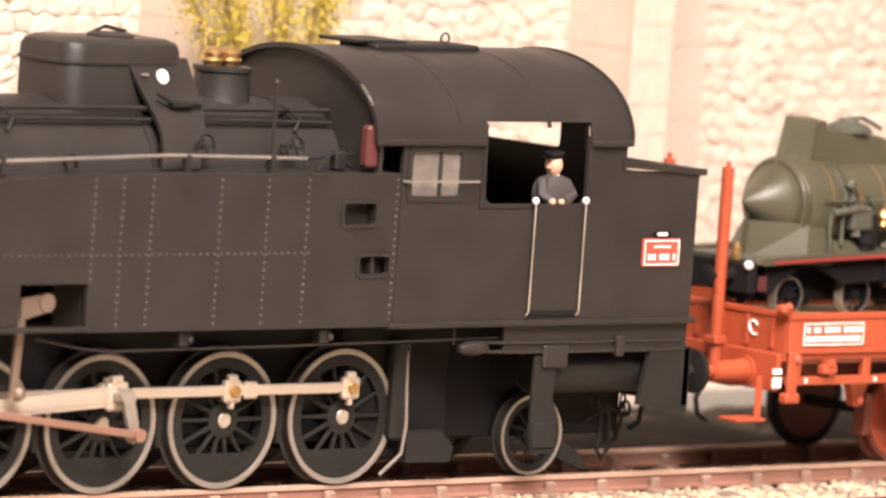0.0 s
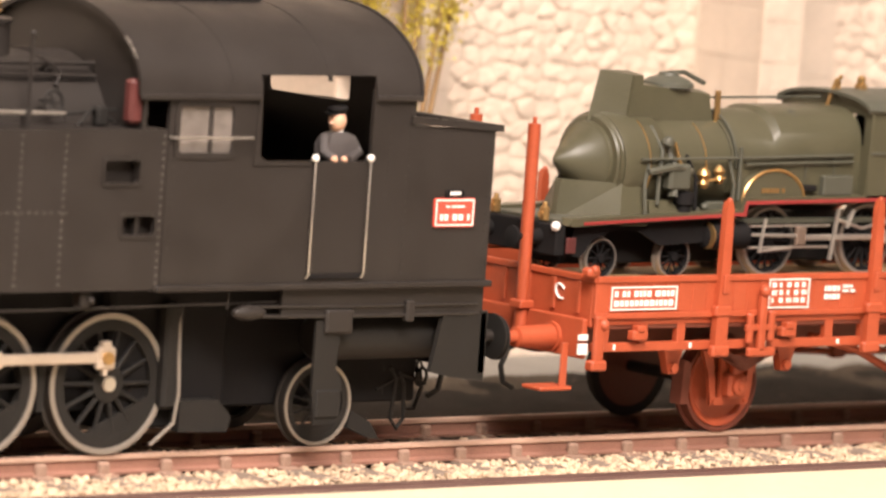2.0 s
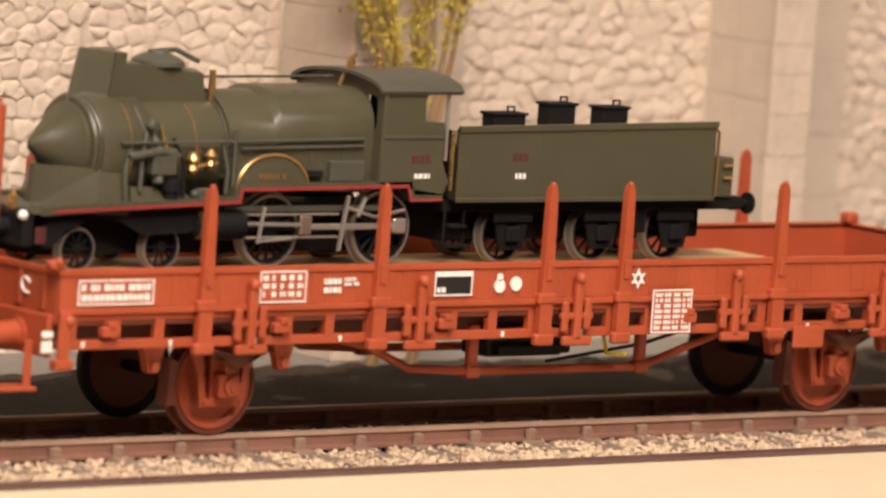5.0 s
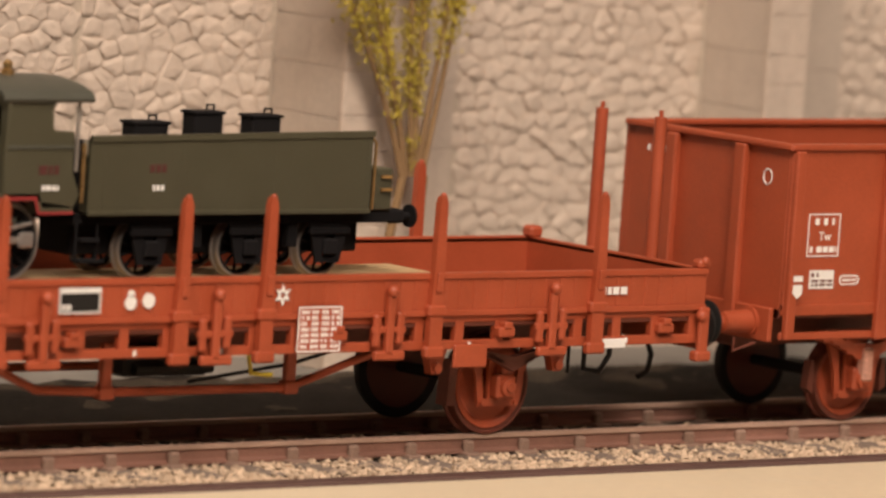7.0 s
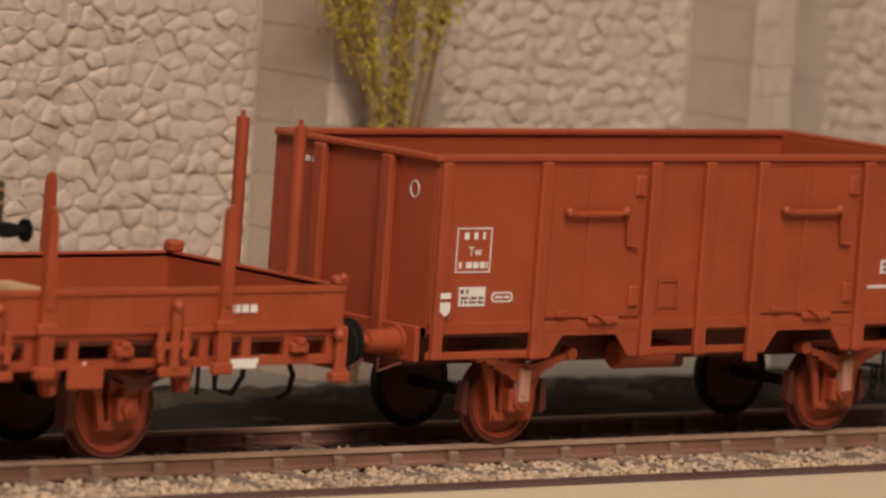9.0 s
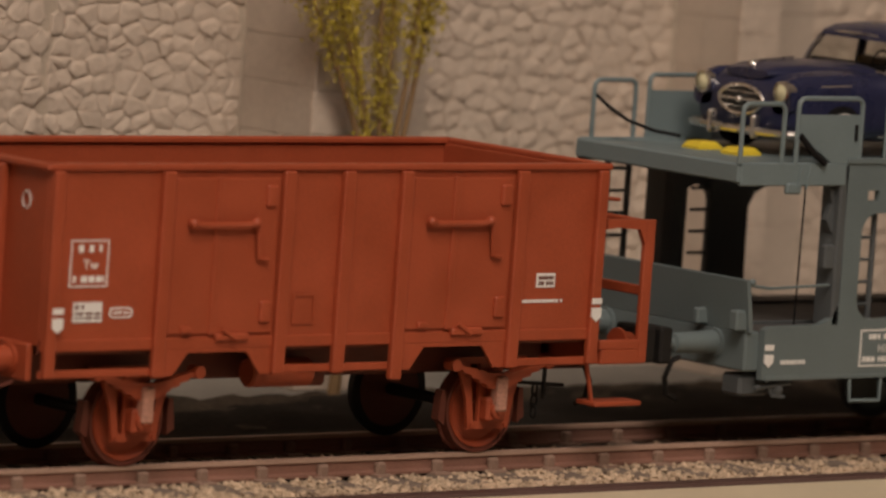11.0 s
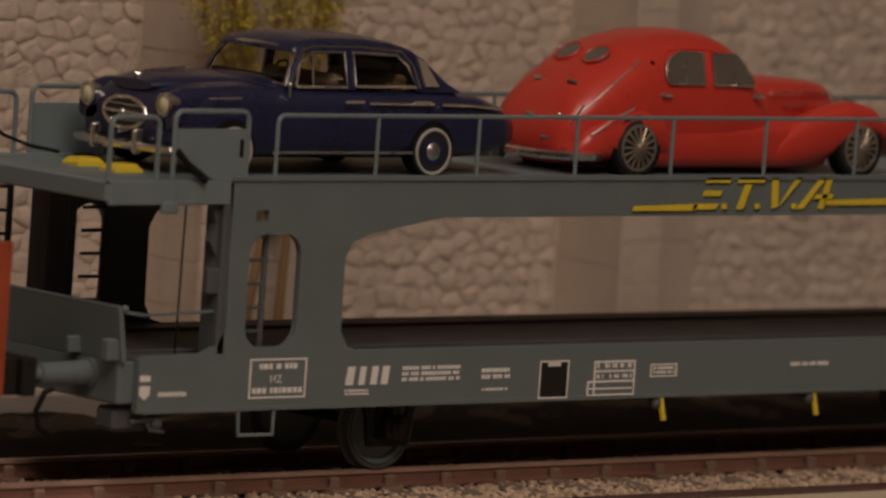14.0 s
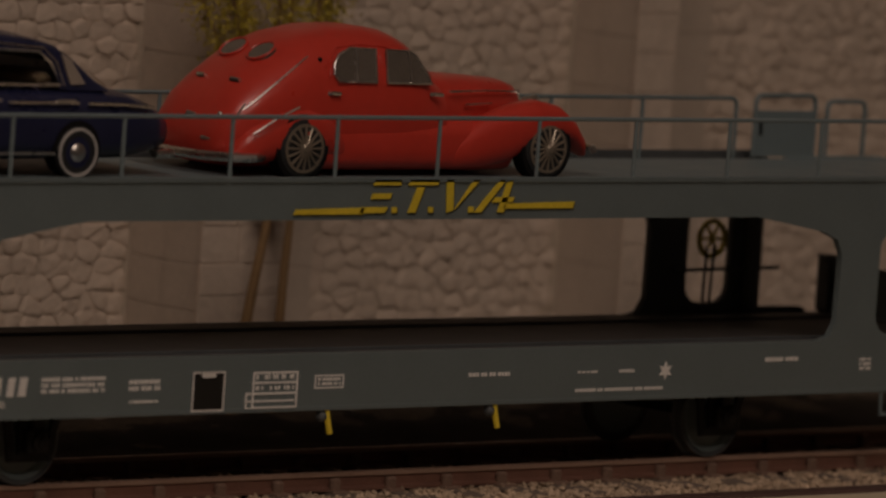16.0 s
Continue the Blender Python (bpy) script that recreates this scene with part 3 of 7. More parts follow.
part("tank_top", Shape().plate([(800, 65.2), (849, 72.5), (878, 74.1), (967, 74.3), (967, 74.9), (878, 74.7), (849, 73.1), (800, 65.9)], [], -Y + 0.3, -18), BLACK, tank)
s = Shape()
for h in ((949.2, 960.4, 62.2, 68.8), (954.8, 965.4, 50.5, 56.3)):
    s.plate(rounded(*h, 1.2), [rounded(h[0] + 0.8, h[1] - 0.8, h[2] + 0.8, h[3] - 0.8, 0.8)], -Y - 0.35, -Y + 0.2)
part("step_frame", s, BLACK, tank)
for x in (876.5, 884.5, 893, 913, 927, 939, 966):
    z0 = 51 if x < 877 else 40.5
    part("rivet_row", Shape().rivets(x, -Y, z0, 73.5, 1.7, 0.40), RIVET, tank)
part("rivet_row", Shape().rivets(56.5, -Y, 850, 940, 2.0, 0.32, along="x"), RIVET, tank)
part("side_tank_far", Shape().plate([(800, 66), (849, 73.2), (878, 74.8), (967, 75), (967, 38.9), (800, 38.9)], [], 19, Y), BLACK, loco)

# cab: sides with window and doorway, bunker behind
cab_line = [(967.2, 40), (1063, 39.4), (1063, 75.2), (1038.5, 75.8), (1038.5, 84), (1026, 84), (1026, 69), (1024.6, 67.6), (995, 67.6), (993.2, 69), (992.6, 84), (967.2, 84)]
win = rounded(969.5, 985.6, 69.2, 80.6, 1.2)
for y0, y1, nm in ((-Y, -Y + 1.1, "cab_side"), (Y - 1.1, Y, "cab_side")):
    o = part(nm, Shape().plate(cab_line, [win], y0, y1), BLACK, loco)
    if y0 < 0:
        part("window_frame", Shape().plate(rounded(968.6, 986.5, 68.3, 81.5, 1.8), [rounded(970, 985.1, 69.7, 80.1, 1)], y0 - 0.35, y0 + 0.2), BLACK, o)
        part("window_pane", Shape().plate(rounded(969, 986, 69, 81, 1), [], y0 + 0.5, y0 + 0.8), LIT_PANE, o)
        part("window_bar", Shape().box(978.6, 979.8, y0 + 0.1, y0 + 0.9, 69, 80.8), BLACK, o)
        f = Shape()
        f.plate([(992.2, 84), (991.6, 66.8), (1027.3, 66.8), (1027.0, 84), (1025.9, 86.8), (1025.8, 69), (1024.4, 67.8), (995.2, 67.8), (993.4, 69), (992.8, 86.8)], [], y0 - 0.3, y0 + 0.15)
        part("doorway_trim", f, BLACK, o)
        part("rivet_row", Shape().rivets(1037, y0, 42, 83, 2.0, 0.24).rivets(968.6, y0, 42, 83, 2.0, 0.22).rivets(1061.5, y0, 41, 74, 2.0, 0.24).rivets(1031, y0, 60, 83, 2, 0.2), BLACK, o)
d = part("cab_door", Shape().plate(rounded(1009.5, 1024.4, 42.2, 67.6, 0.4), [], -Y - 0.5, -Y + 0.2), BLACK, loco, "black half-height cab door")
part("door_handrail", Shape().tube([(1008.6, -Y - 0.6, 41), (1008.6, -Y - 1.5, 42), (1008.6, -Y - 1.5, 67.5), (1008.6, -Y - 0.4, 68.6)], 0.22, 7), STEEL, d)
part("door_handrail", Shape().tube([(1024.8, -Y - 0.6, 41), (1024.8, -Y - 1.5, 42), (1024.8, -Y - 1.5, 67.5), (1024.8, -Y - 0.4, 68.6)], 0.22, 7), STEEL, d)
part("handrail_knob", Shape().ball((1008.6, -Y - 1.3, 68.6), 0.9).ball((1024.8, -Y - 1.3, 68.6), 0.9), WHITE, d)
part("door_threshold", Shape().box(1009, 1025, -Y - 0.6, -Y + 0.3, 40.8, 42.2, 0.2), DARK, d)
part("window_handrail", Shape().tube([(967.5, -Y - 0.2, 73.2), (968, -Y - 1.6, 73.2), (990, -Y - 1.6, 73.2), (990.6, -Y - 0.2, 73.2)], 0.28, 7), STEEL, loco)
part("drip_rail", Shape().box(969, 979, -Y - 0.9, -Y, 82.3, 82.8), STEEL, loco)
part("bunker", Shape().box(1038.5, 1063, -Y + 0.6, Y - 0.6, 40, 73.5, 0.4), BLACK_LOW, loco)
part("bunker_rim", Shape().plate([(1037, 76.5), (1065, 74.6), (1065, 76.2), (1037, 78.2)], [], -Y - 0.6, -Y + 1.4).plate([(1037, 76.5), (1065, 74.6), (1065, 76.2), (1037, 78.2)], [], Y - 1.4, Y + 0.6).box(1063, 1065, -Y, Y, 74.6, 76.2), BLACK, loco)


def arch(s, x0, x1, a0, a1, ry, rz, zc, th, n=28):
    """A curved sheet: an arc of an ellipse about the x axis."""
    rings = []
    for i in range(n + 1):
        t = radians(a0 + (a1 - a0) * i / n)
        c, q = math.cos(t), math.sin(t)
        rings.append([(x0, c * ry, zc + q * rz), (x1, c * ry, zc + q * rz), (x1, c * (ry - th), zc + q * (rz - th)), (x0, c * (ry - th), zc + q * (rz - th))])
    return s.loft(rings)


roof = Shape()
arch(roof, 958.6, 992.6, 0, 180, 32.8, 19.6, 82.6, 0.7)
arch(roof, 992.6, 1026, 14, 166, 32.8, 19.6, 82.6, 0.7)
arch(roof, 1026, 1039.2, 0, 180, 32.8, 19.6, 82.6, 0.7)
roof = part("roof", roof, BLACK, loco, "curved black cab roof")
s = Shape()
arch(s, 984, 985, 12, 170, 32.9, 19.7, 82.6, 0.3)
arch(s, 1012, 1013, 12, 170, 32.9, 19.7, 82.6, 0.5)
part("roof_seam", s, BLACK, roof)
for a in (957.9, 1038.8):
    part("roof_beading", arch(Shape(), a, a + 0.8, 0, 180, 33.2, 20.0, 82.6, 1.2), BLACK, roof)
for a, b in ((958, 992), (1026, 1039.6)):
    part("eave", Shape().box(a, b, -33.4, -32.4, 81.6, 83.0, 0.3), BLACK, roof)
part("roof_hatch", Shape().box(978, 1011, -7, 7, 101.4, 103.2, 0.5).box(974, 990, -4, 10, 103, 103.9, 0.3), BLACK_LOW, roof)
part("lifting_ring", Shape().tube([(1003 + 1.3 * math.cos(t * 0.63), -3, 104.5 + 1.3 * math.sin(t * 0.63)) for t in range(11)], 0.3, 6), BLACK, roof)
# thin bright tube added as the glint on the roof's front edge
part("roof_edge_glint", Shape().tube([(958.2, 32.9 * math.cos(radians(a)), 82.6 + 19.7 * math.sin(radians(a))) for a in (141, 146, 151, 156)], 0.35, 6), STEEL, roof)
half = [(33 * math.cos(radians(a)) * 0.97, 82.6 + 19 * math.sin(radians(a))) for a in range(0, 181, 9)]
part("cab_front", Shape().plate(half + [(-31.2, 40), (31.2, 40)], [], 959.8, 960.8, "x"), BLACK, loco)
part("cab_back", Shape().plate(half + [(-31.2, 60), (31.2, 60)], [rounded(-25, -18, 79, 94, 1.5), rounded(-9, 22, 79, 94, 1.5)], 1037.2, 1038.4, "x"), BLACK, loco)
# cab fittings near-black: the cab's shade is in their colour
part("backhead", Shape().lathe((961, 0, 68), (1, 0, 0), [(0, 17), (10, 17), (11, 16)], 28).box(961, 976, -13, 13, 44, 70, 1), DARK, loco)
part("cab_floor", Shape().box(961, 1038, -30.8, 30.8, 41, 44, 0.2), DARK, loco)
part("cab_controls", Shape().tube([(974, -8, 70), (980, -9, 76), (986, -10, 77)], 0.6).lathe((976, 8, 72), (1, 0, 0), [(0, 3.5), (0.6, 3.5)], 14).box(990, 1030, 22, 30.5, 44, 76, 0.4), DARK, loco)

# number plate
pl = part("number_plate", Shape().plate(rounded(1045.6, 1057.7, 52.5, 59.2, 0.5), [], -Y - 0.55, -Y), PLATE_RED, loco, "red enamel number plate with pale border")
part("plate_border", border(Shape(), 1045.9, 1057.4, 52.8, 58.9, -Y - 0.6, 0.35), WHITE, pl)
bars(pl, 1047.3, 1056.2, 53.6, 55.9, -Y - 0.62, 1, WHITE, 3)
bars(pl, 1049, 1054.6, 56.8, 57.7, -Y - 0.62, 1, WHITE, 4)
part("plate_badge", Shape().plate(rounded(1048.8, 1054.4, 59.2, 61.0, 0.6), [], -Y - 0.5, -Y), DARK, pl)
part("badge_mark", Shape().box(1050, 1053.2, -Y - 0.65, -Y - 0.4, 59.9, 60.7, 0.1), WHITE, pl)

# footplate, frames and what hangs below
part("footplate", Shape().box(966, 1064.6, -Y - 0.8, Y, 38.4, 39.9, 0.3), BLACK, loco)
# frame near-black in place of the shade in its recess
part("main_frame", Shape().box(800, 1060, -13, 13, 9, 39, 0.5).box(966, 1000, -17, 17, 5, 38, 1), DARK, loco)
part("valance", Shape().plate([(1004, 31.6), (1064, 31.2), (1064, 38.4), (1004, 38.4)], [], -30.5, -29.5), BLACK, loco)
part("air_reservoir", Shape().cyl((1020, -22, 26), (1057, -22, 26), 5.4, 24, c=1.2), BLACK_LOW, loco)
# beam and footstep take the darker black in place of shade
part("buffer_beam", Shape().plate([(-31, 32.5), (31, 32.5), (31, 18), (-31, 18)], [], 1063.4, 1065.4, "x").plate([(1052, 32), (1065, 32), (1065.4, 16), (1055, 17.2), (1049, 18.5)], [], -31, -29.6), BLACK_LOW, loco)
part("footstep", Shape().plate([(1014.5, 31), (1022, 31), (1021, 20), (1023, 17), (1023, 7.5), (1015.4, 7), (1014.4, 16)], [], -30.6, -29.8).box(1015.5, 1022.5, -31.2, -30, 8.5, 15, 0.5), BLACK_LOW, loco)
part("step_bracket", Shape().box(1016.5, 1024.5, -31.8, -30, 28, 33.6, 0.5), BLACK, loco)
s = Shape()
for z, y in ((34.2, -30.8), (32.0, -31.0)):
    s.tube([(992, y, z + 0.4), (1020, y, z), (1062, y, z)], 0.4, 6)
s.lathe((990, -30.5, 33.2), (1, 0, 0), [(0, 0.8), (2, 1.6), (5, 1.8), (8, 1.2), (9, 0.6)], 12).box(1040, 1042.5, -32, -30, 30.5, 35.5, 0.4)
part("brake_rigging", s, BLACK, loco)
s = Shape().tube([(864, -29.5, 37.5), (876, -29.5, 35.2), (884, -29.5, 34.2), (940, -29.5, 34.6), (1003, -29.5, 35.4)], 0.28, 6)
part("pipe", s, BLACK, loco)
for x in (905, 947):
    part("pipe_bracket", Shape().box(x, x + 3, -30.4, -27, 35, 38.5, 0.4).ball((x + 2.6, -30.6, 36.6), 0.9), BLACK, loco)
part("pipe", Shape().tube([(989, -29.5, 38), (989, -29.5, 34)], 0.4), BLACK, loco)
part("firebox_side", Shape().box(979, 984, -21, -17, 10, 34, 0.8).plate([(984, 12), (995, 12), (999, 8), (998, 4.5), (984, 4.8)], [], -21, -17), BLACK_LOW, loco)
part("sanding_pipe", Shape().tube([(982.5, -20.5, 33), (983, -21.5, 14), (982, -21.5, 7), (976.5, -20.5, 2)], 0.45, 6), TYRE, loco)
part("rail_guard", Shape().plate([(1037, 8), (1043, 5), (1046, 0.8), (1043, 1.2), (1036, 4)], [], -18, -16.5), BLACK_LOW, loco)
chain(loco, 1050, -12, 17, 3)
chain(loco, 1060, -14, 17, 2)
part("screw_link", Shape().tube([(1052, -13, 17), (1054, -13, 14), (1053, -13, 5), (1055, -13, 2.6), (1057, -13, 5), (1056.4, -13, 13), (1055, -13, 16)], 0.55, 6).tube([(1048, -13, 12), (1056, -13, 15.4), (1063, -13, 13)], 0.5).tube([(1061 + 1.5 * math.cos(t * 0.7), -14, 15 + 1.9 * math.sin(t * 0.7)) for t in range(10)], 0.4), BLACK_LOW, loco)
part("coupling_link", Shape().tube([(1066, 0, 20), (1070, 0, 17), (1073, 0, 10), (1071, 0, 5), (1068, 0, 5), (1067, 0, 10), (1068.5, 0, 16)], 0.55, 6), BLACK_LOW, loco)
for y in (-20, 20):
    buffer(loco, 1065.4, 1077.3, y, 25, 1, BLACK, BLACK_LOW)
hose(loco, 1066, -10, 20, 1)

# boiler and fittings
boiler = part("boiler", Shape().cyl((800, 0, 70.5), (960, 0, 70.5), 19.3, 48), BLACK, loco, "black boiler barrel")
for x in (850, 903, 948):
    s = Shape()
    arch(s, x, x + 1.2, 0, 180, 19.7, 19.7, 70.5, 0.5)
    part("boiler_band", s, BLACK, boiler)


def capsule(x0, x1, y, z0, z1, r):
    rings = []
    for z, k in ((z0, 0), (z1 - r * 0.5, 0), (z1 - r * 0.18, 0.12), (z1, 0.42)):
        rings.append([(a, b, z) for a, b in rounded(x0 + k * r, x1 - k * r, -y + k * r, y - k * r, r, 6)])
    return Shape().loft(rings)


dome = part("sand_dome", capsule(883, 917.5, 11, 84, 103.2, 5), BLACK, loco, "large rounded sand dome casing")
s = Shape().loft([[(a, b, 97.6 + k) for a, b in rounded(882.6, 917.9, -11.4, 11.4, 5.2, 6)] for k in (0, 0.7)])
part("dome_seam", s, BLACK, dome)
part("dome_lid", Shape().lathe((903, 0, 103), (0, 0, 1), [(0, 5.5), (0.8, 5.5), (1.2, 4.5)], 20).tube([(899, 2, 104), (903, 2, 105.4), (909, 2, 104.3)], 0.5), BLACK, dome)
APRON = ((-10.6, 99.4, 899.5, 917.5), (-12.4, 94.5, 901.5, 918.5), (-14.2, 90.5, 903.2, 919.2), (-16.6, 86.8, 904.4, 918.8), (-19.8, 83.2, 904.2, 917.0), (-23.2, 79.2, 902.5, 913.8), (-25.4, 75.2, 900.6, 911.4))
sd = part("dome_saddle", Shape().loft([[(a, y, z), (b, y, z), (b, y + 0.9, z - 0.5), (a, y + 0.9, z - 0.5)] for y, z, a, b in APRON]), BLACK, loco, "curved sheet apron under the sand dome", smooth=60)
# white disc added for the bright oval window in the apron
part("oval_badge", Shape().lathe((909.4, -11.8, 95.0), (0, -1, 0.35), [(0, 1.7), (0.6, 1.7), (0.7, 1.2)], 20), WHITE, sd)
part("saddle_bolt", Shape().box(903, 905, -12.8, -11.8, 95.2, 95.8), STEEL, sd)
part("sand_lever", Shape().box(909, 915, -17.2, -14.6, 88.2, 90, 0.5).tube([(905, -16.2, 91.5), (909, -16.8, 89.6), (918, -16.4, 89.2)], 0.5), BLACK_LOW, sd)
sv = part("safety_valve", Shape().lathe((937, 0, 88), (0, 0, 1), [(0, 7.4), (2, 6.8), (7.4, 6.5), (7.8, 7.0), (8.8, 7.0), (9.0, 5)], 32), BLACK, loco, "short black casing with brass safety valves")
for dx in (-2.6, 2.6):
    part("valve_cap", Shape().lathe((936.6 + dx, 0, 96.6), (0, 0, 1), [(0, 2.0), (1.2, 2.4), (1.6, 2.9), (2.2, 2.4), (3.4, 2.7), (4.4, 1.8), (4.8, 0.4)], 16), BRASS, sv)
part("boiler_handrail", Shape().tube([(800, -13.5, 88.2), (959, -13.5, 87.8)], 0.6, 8), BLACK, loco)
part("boiler_pipe", Shape().tube([(800, -14.6, 85.8), (930, -14.6, 85.4), (959, -14.6, 85.0)], 0.5, 8), BLACK, loco)
s = Shape()
for x in (862, 912, 946):
    s.tube([(x, -11, 86), (x, -14.6, 88.2)], 0.5).tube([(x - 2, -13.5, 89.2), (x + 3, -15, 86), (x + 1, -15.6, 83)], 0.45)
part("handrail_pillar", s, BLACK, loco)
part("tank_pipe", Shape().tube([(800, -27.5, 72.5), (846, -28, 77.0), (868, -28, 77.6), (900, -28, 78.6), (941, -28, 78.0)], 0.42, 8), STEEL, loco, "bright pipe along the tank top")
for x in (852, 905, 930):
    part("pipe_clip", Shape().box(x, x + 1.2, -29, -26.5, 74, 78.8, 0.2), BLACK, loco)


def handwheel(x, y, z, r):
    s = Shape().tube([(x + r * math.cos(t * 0.3925), y, z + r * math.sin(t * 0.3925)) for t in range(17)], 0.35, 6)
    for a in range(3):
        t = a * 1.047
        s.tube([(x - r * math.cos(t), y, z - r * math.sin(t)), (x + r * math.cos(t), y, z + r * math.sin(t))], 0.22, 5)
    s.tube([(x, y, z), (x, y + 5, z)], 0.5)
    part("valve_handwheel", s, BLACK_LOW, loco)


handwheel(914, -23.5, 80.3, 2.8)
handwheel(941, -23.5, 80.0, 2.6)
part("vertical_rod", Shape().tube([(935.5, -22, 75), (935.5, -22, 95)], 0.5).ball((935.5, -22, 95), 0.8), BLACK, loco)
part("filler_clamp", Shape().tube([(872, -27, 75), (870.5, -27, 77.5), (872, -27, 79), (874, -27, 78.5), (874.5, -27, 75.5)], 0.5), BLACK_LOW, loco)
part("tank_valve", Shape().tube([(946, -26, 75), (950, -26, 79), (956, -26, 76)], 0.5).tube([(944, -24, 77.5), (958, -24, 78.5)], 0.4).box(951, 954, -27, -24, 75, 79.6, 0.5), BLACK_LOW, loco)
part("red_lamp", Shape().box(956.6, 960.2, -31.4, -28, 76, 86, 0.8), LAMP_RED, loco, "dull red lamp on the cab front")

# driving wheels, rods and valve gear
R, CR, PH = 16.0, 7.3, 93.0
DRIVERS = (965.0, 929.0, 893.0, 857.0, 821.0)
for x in DRIVERS:
    wheel(loco, x, R, -18.6, 14, BLACK_LOW, TYRE, 3.4, PH, name="driving_wheel", hub=STEEL)
    wheel(loco, x, R, 18.6, 14, BLACK_LOW, TYRE, 3.4, PH, side=1, name="driving_wheel")
    axle(loco, x, R, 15)
    part("brake_shoe", Shape().plate([(x + 17.4, 10), (x + 19, 10), (x + 19.2, 22), (x + 17.2, 22)], [], -17.5, -14), BLACK_LOW, loco)
wheel(loco, 1027.2, 9.8, -17.6, 11, BLACK_LOW, TYRE, 3.2, name="trailing_wheel")
wheel(loco, 1027.2, 9.8, 17.6, 11, BLACK_LOW, TYRE, 3.2, side=1, name="trailing_wheel")
axle(loco, 1027.2, 9.8, 15)


def boss(s, x, y, z, w=2.4, h=2.8):
    s.box(x - w, x + w, y - 1.1, y + 1.1, z - h, z + h * 0.9, 0.6)
    s.box(x - w * 0.5, x + w * 0.5, y - 0.9, y + 0.9, z + h * 0.8, z + h * 1.35, 0.3)
    return s


yr = -21.4
s = Shape()
for a, b in zip(DRIVERS[:-1], DRIVERS[1:]):
    s.box(b + 2, a - 2, yr - 0.6, yr + 0.6, R - 1.25, R + 1.25, 0.3)
for x in DRIVERS:
    boss(s, x, yr, R, 2.6 if x != 893 else 3.2)
s.box(932.5, 936.5, yr - 1, yr + 1, R - 2, R + 2, 0.5)
rod = part("coupling_rod", s, ROD, loco, "pale steel coupling rod", origin=(965, yr, R))
for x in (965, 929):
    part("crank_pin", Shape().lathe((x, yr - 1.9, R), (0, 1, 0), [(0, 0.9), (0, 1.4), (0.8, 1.5)], 14).box(x - 1.2, x + 1.2, yr - 2.1, yr - 1.8, R - 0.25, R + 0.25, 0.05), BRASS, rod)
    part("oil_cup", Shape().box(x - 0.6, x + 0.6, yr - 0.8, yr + 0.8, R - 4.2, R - 2.7, 0.2), ROD, rod)
MAIN_L, MAIN_Z = 96.0, 17.0
s = Shape().plate([(893, R + 2.4), (893 - MAIN_L, R + 1.3), (893 - MAIN_L, R - 1.3), (893, R - 2.4)], [], -24.6, -23.4)
boss(s, 893, -24, R, 3.0, 3.4)
s.plate([(891, R + 1.2), (893 - MAIN_L + 4, R + 0.5), (893 - MAIN_L + 4, R - 0.5), (891, R - 1.2)], [], -24.9, -23.1)
mainrod = part("connecting_rod", s, ROD, loco, "pale steel connecting rod", origin=(893, -24, R))
s = Shape().plate([(891.2, R + 1.7), (894.8, R + 1.7), (894.4, R - 9.3), (891.8, R - 10.5)], [], -28.6, -27.4)
s.cyl((893, -29, R), (893, -24, R), 1.9, 14).cyl((893, -29, R - 8.6), (893, -27, R - 9.8), 1.5, 12)
ecc = part("return_crank", s, TYRE, loco, "steel return crank", origin=(893, -26, R))
ECC_L = 44.0
s = Shape().box(893 - ECC_L, 893, -30.4, -29.6, R - 0.9, R + 0.9, 0.2).cyl((893, -30.8, R), (893, -29, R), 1.6, 12)
eccrod = part("eccentric_rod", s, mat("reddish_rod", (0.27, 0.155, 0.115), 0.45, 0.4), loco, "reddish eccentric rod", origin=(893, -27.8, R))
part("link_lever", Shape().plate([(860, 46.5), (868, 47.5), (868, 43.5), (860, 41.5)], [], -29, -27.8).cyl((867, -29.4, 45.5), (867, -27, 45.5), 2.2, 14), TREAD_WORN, loco)
part("link_arm", Shape().plate([(859.5, 42), (861.5, 42), (860.5, 24), (858.5, 24)], [], -28.8, -28).ball((861, -28.6, 25), 1.7), TREAD_WORN, loco)
part("crosshead_bar", Shape().box(790, 862, -25, -23, 25, 26.4, 0.2), BLACK_LOW, loco)
part("tank_step", Shape().box(850, 876, -33.2, -30, 39.2, 40.2, 0.2), BLACK, loco)

# the driver figure in the doorway (a painted doll)
s = Shape()
s.slot = 0
s.loft([[(1016 + a, -27 + b, z) for a, b in ((-w, -d), (0, -d * 1.2), (w, -d), (w, d), (0, d * 1.1), (-w, d))] for z, w, d in ((60, 3.6, 2.4), (66, 4.2, 2.6), (71.5, 4.4, 2.6), (73.6, 3.4, 2.0), (74.4, 1.5, 1.3))])
s.tube([(1012.2, -27, 73), (1010.6, -29.3, 69.8), (1012, -31.6, 68.4)], 1.15, 8).tube([(1020, -27, 73), (1020.8, -29, 69.8), (1016, -31.6, 68.3)], 1.15, 8)
s.slot = 1
s.ball((1015.2, -27.6, 76.9), 2.35, 12, 8, (0.92, 0.95, 1.1)).ball((1013.3, -28.0, 76.4), 0.5).ball((1011.6, -31.8, 68.5), 0.9).ball((1014.6, -31.8, 68.4), 0.8)
s.slot = 2
s.lathe((1015.4, -27.4, 78.5), (-0.12, 0, 1), [(0, 2.0), (0.5, 2.1), (1.1, 2.5), (1.6, 2.3), (1.8, 1.0)], 14).box(1012.2, 1015, -29.2, -25.8, 78.3, 78.7, 0.1)
s.box(1012.9, 1014.2, -28.6, -26.4, 75.7, 76.1, 0.1)
